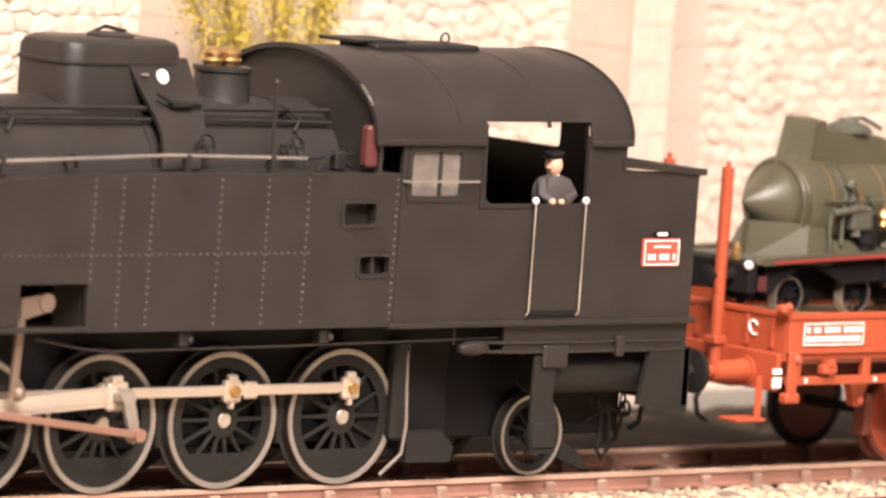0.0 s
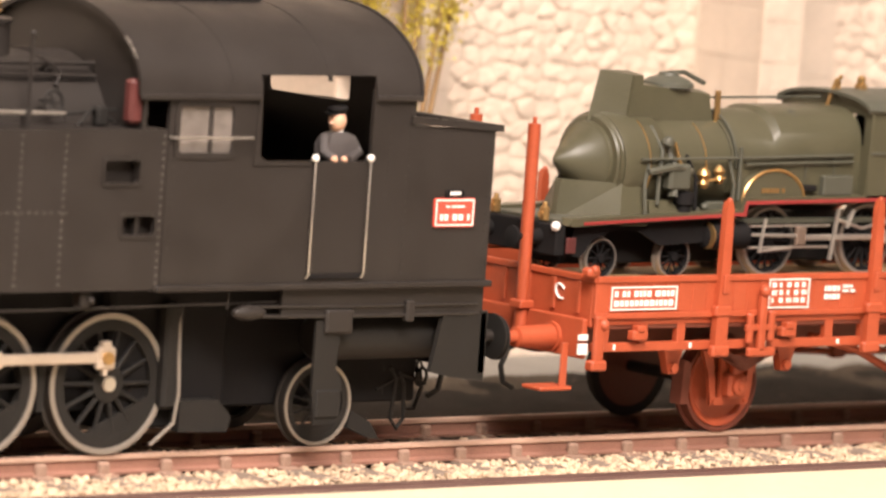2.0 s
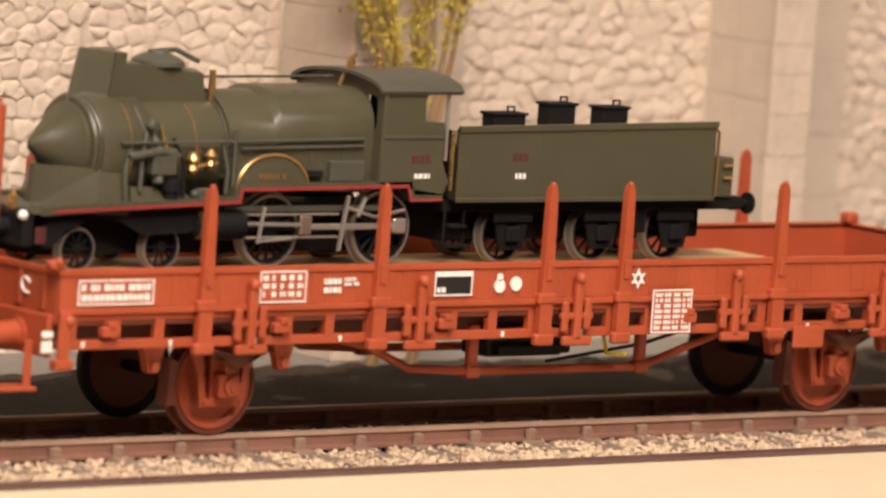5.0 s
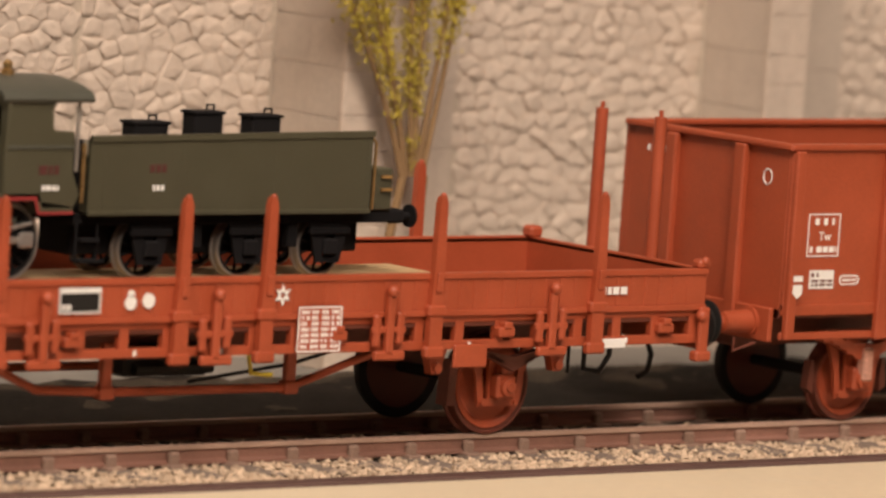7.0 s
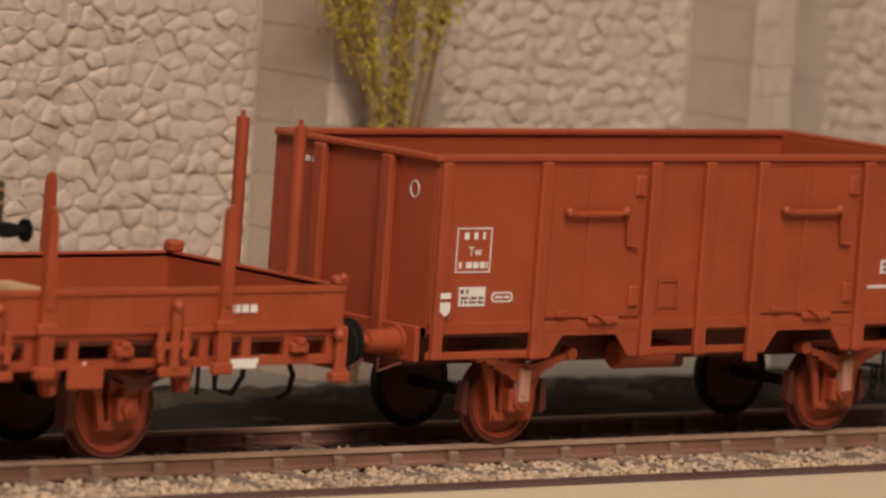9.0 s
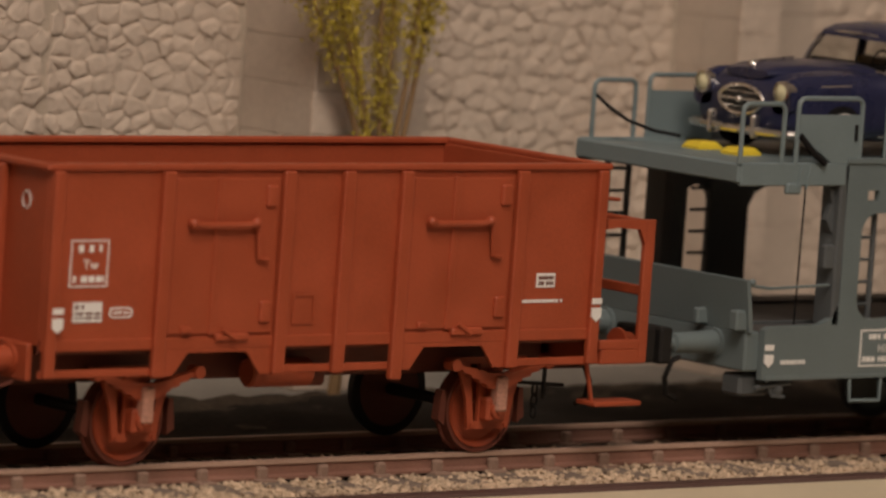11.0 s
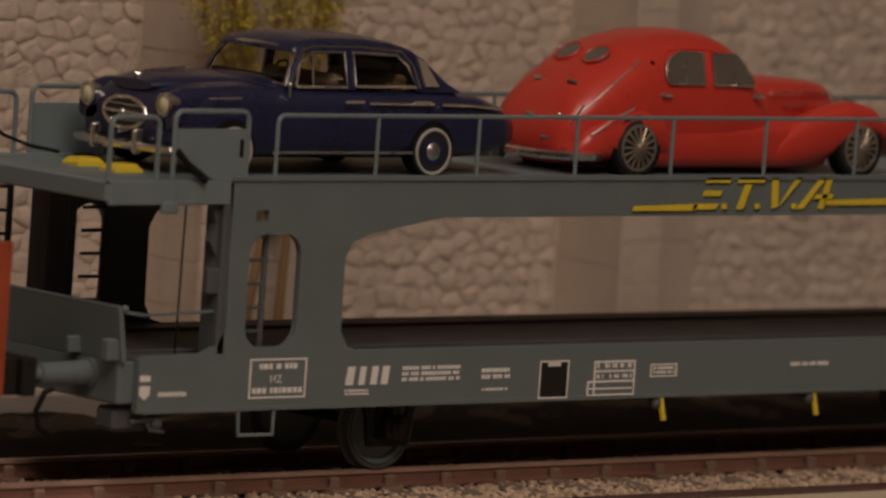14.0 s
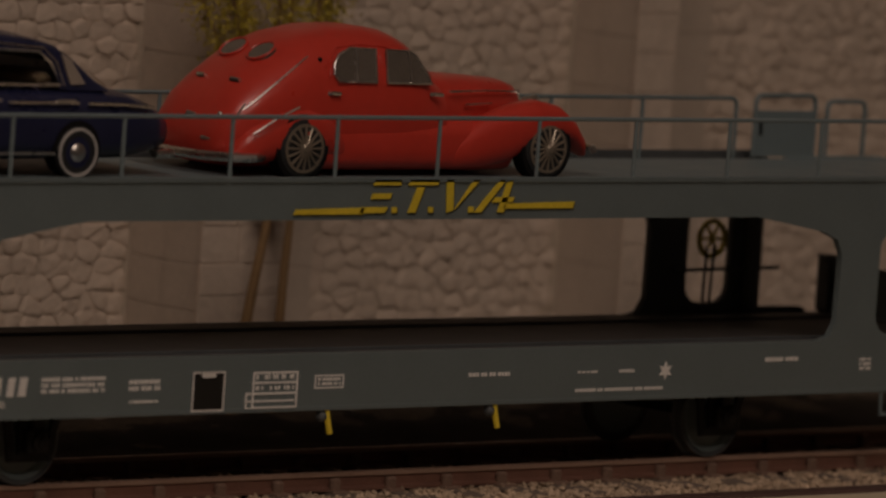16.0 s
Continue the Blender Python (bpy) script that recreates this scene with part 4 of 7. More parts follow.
s.slot = 3
s.lathe((1015.8, -27, 74.0), (0, 0, 1), [(0, 1.7), (0.9, 1.5)], 10)
s.v = [(x + 3.6, y, z - 0.3) for x, y, z in s.v]
fig = solo("toy_figure", s, [COAT, SKIN, DARK, WHITE], "painted toy driver in dark coat and cap at the cab doorway", "figure", origin=(1019.6, -27, 59.7))
CARRIED.append(fig)

# ================= the low-sided stake wagon =================
flat = thing("flat_wagon", (1247, 0, 0), "orange-red low-sided flat wagon with stakes", "wagon")
CARRIED.append(flat)
F0, F1, FY = 1097.0, 1397.0, 33.0
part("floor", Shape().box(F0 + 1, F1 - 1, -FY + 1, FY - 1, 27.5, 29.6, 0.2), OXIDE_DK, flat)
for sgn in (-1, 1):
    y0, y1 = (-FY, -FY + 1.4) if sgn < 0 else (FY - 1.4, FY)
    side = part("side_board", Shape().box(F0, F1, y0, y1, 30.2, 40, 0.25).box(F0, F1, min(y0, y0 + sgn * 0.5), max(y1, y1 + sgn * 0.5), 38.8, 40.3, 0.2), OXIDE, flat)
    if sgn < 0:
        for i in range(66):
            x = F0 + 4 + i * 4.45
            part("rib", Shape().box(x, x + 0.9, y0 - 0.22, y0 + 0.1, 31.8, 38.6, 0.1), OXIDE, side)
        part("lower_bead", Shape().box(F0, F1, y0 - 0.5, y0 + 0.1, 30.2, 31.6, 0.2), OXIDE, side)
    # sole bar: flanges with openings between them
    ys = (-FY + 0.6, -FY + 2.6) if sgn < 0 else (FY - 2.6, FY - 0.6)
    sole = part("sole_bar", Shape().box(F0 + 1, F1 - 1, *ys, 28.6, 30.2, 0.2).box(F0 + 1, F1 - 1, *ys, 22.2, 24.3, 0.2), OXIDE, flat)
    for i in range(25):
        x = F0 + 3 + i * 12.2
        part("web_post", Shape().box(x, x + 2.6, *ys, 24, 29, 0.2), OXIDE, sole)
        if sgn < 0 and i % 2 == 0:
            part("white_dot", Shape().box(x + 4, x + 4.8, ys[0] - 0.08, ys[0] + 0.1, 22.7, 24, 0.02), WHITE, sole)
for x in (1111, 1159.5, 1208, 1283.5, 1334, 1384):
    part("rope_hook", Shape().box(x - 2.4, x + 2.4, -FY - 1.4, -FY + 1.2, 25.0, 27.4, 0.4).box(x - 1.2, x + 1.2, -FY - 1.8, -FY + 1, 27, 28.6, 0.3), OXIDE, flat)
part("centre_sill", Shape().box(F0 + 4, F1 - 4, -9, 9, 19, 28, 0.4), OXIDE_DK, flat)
for x, d in ((F0, -1), (F1, 1)):
    a, b = (x, x + 1.4) if d < 0 else (x - 1.4, x)
    e = part("end_board", Shape().box(a, b, -FY + 1.2, FY - 1.2, 28, 40, 0.25).box(min(a, a + d * 0.5), max(b, b + d * 0.5), -FY, FY, 38.8, 40.3, 0.2), OXIDE, flat)
    for i in range(7):
        y = -27 + i * 9
        part("rib", Shape().box(min(x, x + d * 0.6), max(x, x + d * 0.6), y - 0.7, y + 0.7, 31, 38.6, 0.15), OXIDE, e)
    part("buffer_beam", Shape().box(min(x, x + d * 1.5), max(x, x + d * 1.5), -FY + 2, FY - 2, 20.5, 30, 0.3), OXIDE, flat)
    for y in (-20, 20):
        buffer(flat, x + d * 1.5, x + d * 20.0 if d < 0 else x + d * 11.5, y, 24.6, d, OXIDE, BLACK_LOW)
    for y in (-9.5, 12):
        c = x + d * 2.6
        pst = part("end_post", Shape().cyl((c, y, 22), (c, y, 74.2), 1.55, 12), OXIDE, flat, "tall round orange-red end post")
        part("post_pin", Shape().cyl((c, y, 74), (c, y, 75.8), 0.55, 8), OXIDE, pst)
        part("post_socket", Shape().box(c - 2.2, c + 2.2, y - 2.2, y + 2.2, 30, 32, 0.3).box(c - 2.2, c + 2.2, y - 2.2, y + 2.2, 21, 23.5, 0.3), OXIDE, pst)
    part("corner_latch", Shape().box(x - 3, x + 1, -FY - 0.4, -FY + 3, 40, 42.4, 0.7).ball((x - 1, -FY, 42), 1.1), OXIDE, flat)
    part("corner_latch", Shape().box(x - 2.5, x + 1.5, FY - 4, FY, 40, 43, 0.7), OXIDE, flat)
    hose(flat, x + d * 2, -8, 21, d)
    part("corner_clamp", Shape().box(x - d * 1 - 1.5, x - d * 1 + 1.5, -FY - 1.6, -FY, 18.5, 31, 0.4).box(x - d - 2.5, x - d + 2.5, -FY - 2.0, -FY + 1, 18, 20.5, 0.5).ball((x - d * 2, -FY - 1.2, 29), 1.5), OXIDE, flat)
part("white_flash", Shape().box(1093.8, 1096.6, -FY + 1.2, -FY + 2, 25.0, 26.4, 0.1).box(1093.8, 1096.6, -FY + 1.2, -FY + 2, 21.6, 24.2, 0.1), WHITE, flat)
part("white_flash", Shape().box(1397.2, 1399.4, -FY + 1.2, -FY + 2, 22.6, 25.4, 0.1), WHITE, flat)
part("footstep", Shape().box(1086, 1096, -28, -21, 12.6, 13.6, 0.3).box(1092.4, 1094.4, -27.6, -26.8, 13, 24, 0.2), OXIDE, flat)
part("ring_mark", Shape().tube([(F0 - 0.3, -20.5 - 1.7 * math.cos(t * 0.42 + 0.3), 35.4 + 1.7 * math.sin(t * 0.42)) for t in range(1, 13)], 0.3, 5), WHITE, flat)
for x in (1136.6, 1187, 1237.4, 1261.6, 1311.6, 1361.4):
    for y in (-FY - 0.9, FY + 0.9):
        st = part("stake", Shape().loft([[(x + a * w, y + b * 0.9, z) for a, b in ((-1, -1), (1, -1), (1, 1), (-1, 1))] for z, w in ((21.6, 1.9), (32, 1.9), (40, 1.5), (56.5, 1.15), (58.2, 0.6))]), OXIDE, flat, "tapered orange-red side stake")
        if y < 0:
            part("stake_bracket", Shape().box(x - 2.6, x + 2.6, y - 1.3, y + 1, 30.4, 33, 0.4).box(x - 2.8, x + 2.8, y - 1.3, y + 1, 20.6, 23.4, 0.5).box(x - 0.8, x + 0.8, y - 1.5, y - 0.8, 36, 40.6, 0.2), OXIDE, st)
        part("stake_tip", Shape().ball((x + 0.2, y, 58.3), 0.8, 8, 6), OXIDE, st)
for x in (1150, 1199.5, 1247.5, 1298, 1347.5):
    y = -FY - 0.6
    s = Shape().box(x - 1.1, x + 1.1, y - 1.6, y + 0.3, 22, 36.4, 0.4).ball((x, y - 1.2, 36.4), 1.5, 10, 6)
    s.box(x - 4.6, x - 2.6, y - 1.2, y + 0.4, 23.5, 31, 0.5).box(x + 2.4, x + 4.4, y - 1.2, y + 0.4, 24, 31.6, 0.5)
    s.box(x - 5, x + 5, y - 1.0, y + 0.3, 26.6, 28.2, 0.3).box(x - 4, x + 5, y - 1.2, y + 0.4, 20.4, 22.6, 0.4)
    part("board_latch", s, OXIDE, flat)


def axle_unit(parent, x, r, m, m2, spring=True, hangers=True):
    """Axle guard, box and leaf spring before a wheel."""
    y, yw = -25.0, -21.6
    s = Shape().plate([(x - 11, 23), (x + 11, 23), (x + 7.4, r + 3), (x + 6.2, r - 4.6), (x - 6.2, r - 4.6), (x - 7.4, r + 3)], [[(x - 6.6, 21.4), (x - 3.6, 21.4), (x - 3.4, r - 2.8), (x - 4.6, r - 2.8)], [(x + 3.6, 21.4), (x + 6.6, 21.4), (x + 4.6, r - 2.8), (x + 3.4, r - 2.8)]], yw, yw + 1.0)
    g = part("axle_guard", s, m, parent)
    part("guard_bolt", Shape().cyl((x - 5.2, yw - 0.5, r - 3.7), (x - 5.2, yw + 0.2, r - 3.7), 0.6, 8), m, g)
    part("guard_bolt", Shape().cyl((x + 5.2, yw - 0.5, r - 3.7), (x + 5.2, yw + 0.2, r - 3.7), 0.6, 8), m, g)
    part("axle_box", Shape().box(x - 2.9, x + 2.9, yw - 3.0, yw + 0.4, r - 2.6, r + 3.2, 0.6).lathe((x, yw - 2.9, r + 0.3), (0, -1, 0), [(0, 2.3), (0.9, 2.1), (1.2, 1.2), (1.6, 1.0)], 16).box(x - 1.2, x + 1.2, yw - 2.4, yw, r + 3, r + 7, 0.3), m, g)
    if spring:
        sp = Shape()
        for k in range(4):
            w = 12.5 - k * 2.2
            pts = [(x - w, 20.8 - k * 0.8), (x, 18.4 - k * 0.9), (x + w, 20.8 - k * 0.8), (x + w, 21.5 - k * 0.8), (x, 19.2 - k * 0.9), (x - w, 21.5 - k * 0.8)]
            sp.plate(pts, [], y - 1.6, y + 0.6)
        part("leaf_spring", sp, m2, g)
    if not hangers:
        return g
    part("spring_hanger", Shape().plate([(x - 15.5, 23), (x - 11, 23), (x - 11.6, 16.6), (x - 13.6, 16.6)], [], y - 1.4, y + 0.8), m, g)
    part("spring_hanger", Shape().plate([(x + 11, 23), (x + 15.5, 23), (x + 13.6, 16.6), (x + 11.6, 16.6)], [], y - 1.4, y + 0.8), m, g)
    return g


# far wheels get darker red and black in place of shade
for x in (1153.0, 1343.5):
    for sd, y in ((-1, -18.4), (1, 18.4)):
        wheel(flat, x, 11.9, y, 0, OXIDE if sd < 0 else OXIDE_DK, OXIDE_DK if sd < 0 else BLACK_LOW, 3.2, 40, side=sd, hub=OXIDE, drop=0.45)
    axle(flat, x, 11.4, 15)
    axle_unit(flat, x, 11.4, OXIDE, OXIDE_DK, hangers=False)
    part("brake_shoe", Shape().plate([(x - 14.5, 7), (x - 12, 7), (x - 11.8, 17), (x - 14, 18)], [], -20, -16), OXIDE_DK, flat)
for sg in (-1, 1):
    part("truss_rod", Shape().tube([(1180, sg * 20, 23), (1196, sg * 20, 19.4), (1209, sg * 20, 13.8), (1228, sg * 20, 12.8), (1281, sg * 20, 12.6), (1300, sg * 20, 18.4), (1316, sg * 20, 23)], 1.05, 8), OXIDE, flat)
    for x in (1228, 1281):
        part("truss_post", Shape().box(x - 1.4, x + 1.4, sg * 20 - 1, sg * 20 + 1, 11.6, 24, 0.3).box(x - 2, x + 2, sg * 20 - 1.6, sg * 20 + 1.6, 11.2, 14.2, 0.4), OXIDE, flat)
for x in (1128.6, 1165.8, 1319.0, 1356.4):
    part("spring_hanger", Shape().plate([(x - 3.6, 23), (x + 3.6, 23), (x + 2.0, 18.4), (x + 1.2, 15.6), (x - 1.2, 15.6), (x - 2.0, 18.4)], [], -27, -24.6).cyl((x, -28, 17.2), (x, -24, 17.2), 1.2, 10), OXIDE, flat)
part("brake_gear", Shape().box(1238, 1262, -14, -4, 15, 22, 0.6).cyl((1240, -15, 17), (1262, -15, 17), 1.3, 10).tube([(1255, -16, 14), (1285, -16, 17.5), (1300, -16, 21)], 0.5), BLACK_LOW, flat)
part("brake_lever", Shape().tube([(1265, -24, 23), (1265, -26, 17), (1271, -26, 16.6)], 0.55), YELLOW, flat)
part("guard_plate", Shape().box(1319, 1329, -FY - 0.4, -FY + 0.6, 18, 23.4, 0.3), OXIDE, flat)
part("label_strip", Shape().box(1362.5, 1372.5, -FY + 0.2, -FY + 0.8, 21.6, 23.8, 0.1), WHITE, flat)
part("hanging_pipe", Shape().tube([(1366, -20, 22), (1366, -20, 14)], 0.5).tube([(1371, -20, 22), (1371, -20, 15), (1376, -20, 14), (1379, -20, 18), (1379, -20, 22)], 0.7), BLACK_LOW, flat)
# painted panels
yb = -FY - 0.45


def panel(x0, x1, z0, z1, m=OXIDE):
    p = part("panel", Shape().box(x0, x1, yb, yb + 0.5, z0, z1, 0.05), m, flat)
    part("panel_border", border(Shape(), x0, x1, z0, z1, yb - 0.05, 0.35), WHITE, p)
    return p


p = panel(1101.4, 1122.4, 32.3, 37.9)
bars(p, 1102.4, 1121.4, 32.8, 37.3, yb - 0.05, 2, WHITE, 11)
p = panel(1152.4, 1165.8, 32.0, 39.2)
for i in range(5):
    bars(p, 1153.4 + i * 2.45, 1155.0 + i * 2.45, 33, 38.6, yb - 0.05, 3, WHITE, 20 + i)
bars(flat, 1171, 1176, 33.6, 37.6, yb, 2, WHITE, 31)
bars(flat, 1177, 1181.2, 35.4, 37.6, yb, 2, WHITE, 32)
p = panel(1203.8, 1215.2, 32.7, 38.4, BLACK_LOW)
part("panel_head", Shape().box(1204.2, 1214.8, yb - 0.1, yb, 37.2, 38.0, 0.03), WHITE, p)
bars(p, 1204.6, 1207.2, 33.2, 35, yb - 0.05, 1, WHITE, 33)
part("round_mark", Shape().lathe((1223.6, yb + 0.2, 34.8), (0, -1, 0), [(0, 1.6), (0.3, 1.6)], 18).lathe((1223.6, yb + 0.2, 36.8), (0, -1, 0), [(0, 0.9), (0.3, 0.9)], 12), WHITE, flat)
part("round_mark", Shape().lathe((1228.6, yb + 0.2, 35.2), (0, -1, 0), [(0, 1.7), (0.3, 1.7)], 18), WHITE, flat)
star = [((2.5 if k % 2 == 0 else 1.2) * math.sin(k * math.pi / 6) + 1266.7, (2.5 if k % 2 == 0 else 1.2) * math.cos(k * math.pi / 6) + 35.9) for k in range(12)]
part("star_mark", Shape().plate(star, [[(1266.7 + 0.8 * math.cos(k), 35.9 + 0.8 * math.sin(k)) for k in range(6)]], yb - 0.1, yb + 0.1), WHITE, flat)
grid = part("load_table", Shape().box(1271.2, 1283.8, -FY - 1.1, -FY - 0.7, 22.8, 33.2, 0.05), OXIDE, flat, "tall white-lettered load table plate")
part("panel_border", border(Shape(), 1271.2, 1283.8, 22.8, 33.2, -FY - 1.15, 0.35), WHITE, grid)
for i in range(4):
    bars(grid, 1272.2 + i * 2.9, 1274.4 + i * 2.9, 23.4, 32.6, -FY - 1.15, 7, WHITE, 40 + i)
bars(flat, 1363.4, 1372.4, 34, 36.8, yb, 1, WHITE, 51)
plank = Shape().box(1102, 1335, -12, 12, 29.6, 36.6, 0.3)
CARRIED.append(solo("wooden_bed", plank, WOOD, "pale wooden bed under the loaded locomotive", "wooden bed", origin=(1218, 0, 29.6)))

# ================= the green locomotive carried as load =================
jl = thing("small_locomotive", (1165, 0, 36.6), "small olive-green steam locomotive loaded on the flat wagon", "locomotive")
CARRIED.append(jl)
BZ, BR = 63.8, 11.8
part("boiler", Shape().cyl((1121, 0, BZ), (1200, 0, BZ), BR, 40), GREEN, jl, "olive-green boiler barrel")
part("smokebox_cone", Shape().lathe((1109.8, 0, BZ + 0.6), (1, 0, 0), [(0, 0.5), (0.8, 1.6), (4.0, 4.4), (9.0, 8.8), (9.4, 9.5), (10.4, 9.6), (10.6, 10.9), (12.4, BR)], 40), GREEN, jl, "pointed green smokebox door")
part("smokebox_ring", Shape().lathe((1122, 0, BZ), (1, 0, 0), [(0, BR + 0.6), (1.2, BR + 0.9), (13.5, BR + 0.9), (14.5, BR + 0.3)], 40), GREEN, jl)
part("front_fairing", Shape().loft([[(1110.5, -1, 50), (1119, -15, 50), (1128, -15, 50), (1128, 15, 50), (1119, 15, 50), (1110.5, 1, 50)], [(1111.5, -1, 60), (1122, -11.5, 60), (1128, -11.5, 60), (1128, 11.5, 60), (1122, 11.5, 60), (1111.5, 1, 60)]]), GREEN, jl, "wedge-shaped green front fairing")
chim = [(1118.6, 71.5), (1122.4, 86.4), (1131.2, 86.4), (1131.4, 83.8), (1155.5, 81.8), (1157.5, 71)]
side_c = [(1127.5, 71.5), (1129.5, 85.6), (1132.4, 85.6), (1132.6, 83.2), (1154.5, 81.2), (1156.5, 71)]
part("chimney_casing", Shape().loft([[(x, y, z) for x, z in q] for y, q in ((-4.8, side_c), (-4.2, side_c), (0, chim), (4.2, side_c), (4.8, side_c))]), GREEN, jl, "wedge-shaped green chimney casing")
part("dome_lid", Shape().lathe((1145, 0, 82.5), (0, 0, 1), [(0, 6.3), (1.0, 6.2), (1.8, 5.2), (2.8, 2.6), (3.4, 2.4), (3.5, 1.6)], 24).tube([(1145, 0, 85.8), (1150, 0, 86), (1156, -1, 83.4)], 0.6), GREEN_DK, jl)
part("brass_strip", Shape().box(1156.5, 1158, -5.4, -4.4, 72, 82, 0.2), BRASS, jl)
fb = []
for x, w, h, sq in ((1157, 12.2, 0, 1.0), (1160, 12.9, 0.4, 1.0), (1171, 13.0, 0.4, 0.96), (1172.4, 13.2, 1.2, 0.72), (1196, 13.2, 1.4, 0.62), (1199.4, 13.2, 1.4, 0.6)):
    fb.append([(x, math.copysign(abs(math.cos(radians(a))) ** sq, math.cos(radians(a))) * w, BZ + math.copysign(abs(math.sin(radians(a))) ** sq, math.sin(radians(a))) * (w + h)) for a in range(-30, 211, 8)])
part("firebox_cladding", Shape().loft(fb), GREEN, jl, "rounded green firebox cladding")
for x in (1157.4,):
    s = Shape()
    arch(s, x, x + 0.8, 0, 180, 13.1, 13.7, BZ, 0.7)
    part("boiler_band", s, GREEN_DK, jl)
for i, x in enumerate((1180, 1194)):
    part("washout_plug", Shape().lathe((x, -7.6, BZ + 12.6), (0, -0.5, 0.86), [(0, 1.5), (0.7, 1.5), (0.7, 0.8)], 14), GREEN_DK, jl)
for sg in (-1, 1):
    y0, y1 = (-16, -12) if sg < 0 else (12, 16)
    rb = part("running_board", Shape().plate([(1102, 50.4), (1103, 52), (1157.4, 53.9), (1158, 56.9), (1209.5, 57.2), (1210.5, 54), (1219, 54), (1219, 52.8), (1209.4, 52.6), (1208.4, 55.6), (1159.4, 55.3), (1158.8, 52.6), (1104, 50)], [], y0, y1), GREEN, jl)
    if sg < 0:
        part("red_edge", Shape().plate([(1106.6, 51.2), (1158.4, 53.2), (1159, 56.0), (1208.6, 56.6), (1209.7, 53.2), (1219, 53.2), (1219, 52.6), (1209.2, 52.5), (1208.1, 55.8), (1159.7, 55.2), (1159.1, 52.4), (1106.6, 50.5)], [], -16.25, -15.9), RED_LINE, rb)
part("deck", Shape().box(1102, 1206, -13, 13, 50.0, 51.4, 0.2), GREEN_DK, jl)
part("frame", Shape().box(1108, 1216, -6.5, 6.5, 40, 51, 0.3), DARK, jl)
part("buffer_beam", Shape().box(1098.5, 1101.5, -15.5, 15.5, 43, 50.6, 0.3), DARK, jl)
for y in (-9, 9):
    part("buffer", Shape().lathe((1099, y, 47.2), (-1, 0, 0), [(0, 1.9), (5, 1.6), (5.2, 0.9), (8.2, 0.9), (8.3, 2.6), (8.9, 2.6), (9.2, 1.6)], 16), DARK, jl)
    part("lamp", Shape().lathe((1100, y, 51), (0, 0, 1), [(0, 1.2), (3, 1.2), (3.4, 0.7), (4.4, 0.5)], 12).lathe((1098.6, y, 52.4), (1, 0, 0), [(0, 0.9), (1, 0.9)], 10), BRASS, jl)
part("white_lamp", Shape().ball((1098.6, -15, 50.2), 1.2), WHITE, jl)
part("bogie_fairing", Shape().plate([(1106, 49.5), (1157, 51.5), (1152, 47), (1147, 45.6), (1134, 45), (1127, 48.4), (1119, 49), (1112, 46.5), (1108.5, 42.6), (1104.4, 42.4)], [], -13.4, -12.6), DARK, jl, "black curved bogie frame")
part("red_flash", Shape().box(1102, 1105, -15.6, -15, 43.6, 47.4, 0.2), LAMP_RED, jl)


def load_wheel(parent, x, r, y, z, n, m=DARK):
    s = Shape()
    s.lathe((x, y, z), (0, 1, 0), [(0, r * 0.9), (1.8, r * 0.9), (1.8, r * 0.8), (0, r * 0.8), (0, r * 0.9)], 32, False)
    s.lathe((x, y - 0.3, z), (0, 1, 0), [(0, r * 0.2), (1.5, r * 0.24)], 14)
    w = part("wheel", s, m, parent, origin=(x, y, z))
    if (r, n) not in SPOKES:
        SPOKES[r, n] = mesh_of("spoke", Shape().cyl((r * 0.1, 0.5, 0), (r * 0.85, 0.7, 0), r * 0.055, 5), m)
    for i in range(n):
        k = new("spoke", SPOKES[r, n])
        k.parent = w
        k.rotation_euler = (0, 2 * math.pi * i / n, 0)
    part("tyre", Shape().lathe((x, y - 0.1, z), (0, 1, 0), [(0, r * 0.90), (0, r * 0.97), (0.3, r), (1.6, r), (1.7, r * 1.08), (2.1, r * 1.08), (2.1, r * 0.86), (0, r * 0.87)], 36, False), TYRE, w)


for x, r in ((1116.8, 5.0), (1140.5, 5.2), (1171.5, 8.6), (1204.5, 8.9)):
    n = 10 if r < 6 else 16
    load_wheel(jl, x, r, -11.6, 36.6 + r * 1.04, n)
    load_wheel(jl, x, r, 7.2, 36.6 + r * 1.04, n)
part("cylinder", Shape().cyl((1150, -12.5, 47.2), (1162, -12.5, 47.2), 3.5, 20, c=0.4).lathe((1149.4, -12.5, 47.2), (-1, 0, 0), [(0, 3.0), (0.8, 3.0), (1.4, 1.6)], 20), DARK, jl)
part("cylinder_cover", Shape().lathe((1149.2, -13.5, 47.4), (-1, 0, 0), [(0, 3.3), (0.4, 3.3), (0.6, 2.2)], 20), BRASS, jl)
part("piston_rod", Shape().tube([(1163, -13.6, 47.4), (1182, -13.6, 47.0)], 0.5, 7), STEEL, jl)
part("connecting_rod", Shape().box(1180, 1208, -14.2, -13.4, 45.9, 47.3, 0.2).box(1206, 1210, -14.6, -13.2, 44.9, 48.4, 0.4), STEEL, jl, "bright steel connecting rod")
part("slide_bar", Shape().box(1163, 1190, -14, -13.2, 49.3, 49.8, 0.1), STEEL, jl)
part("slide_bar", Shape().box(1163, 1190, -14, -13.2, 44.0, 44.5, 0.1), STEEL, jl)
part("crosshead", Shape().box(1178.6, 1182, -14.3, -12.8, 44.6, 49.2, 0.4), TREAD_WORN, jl)
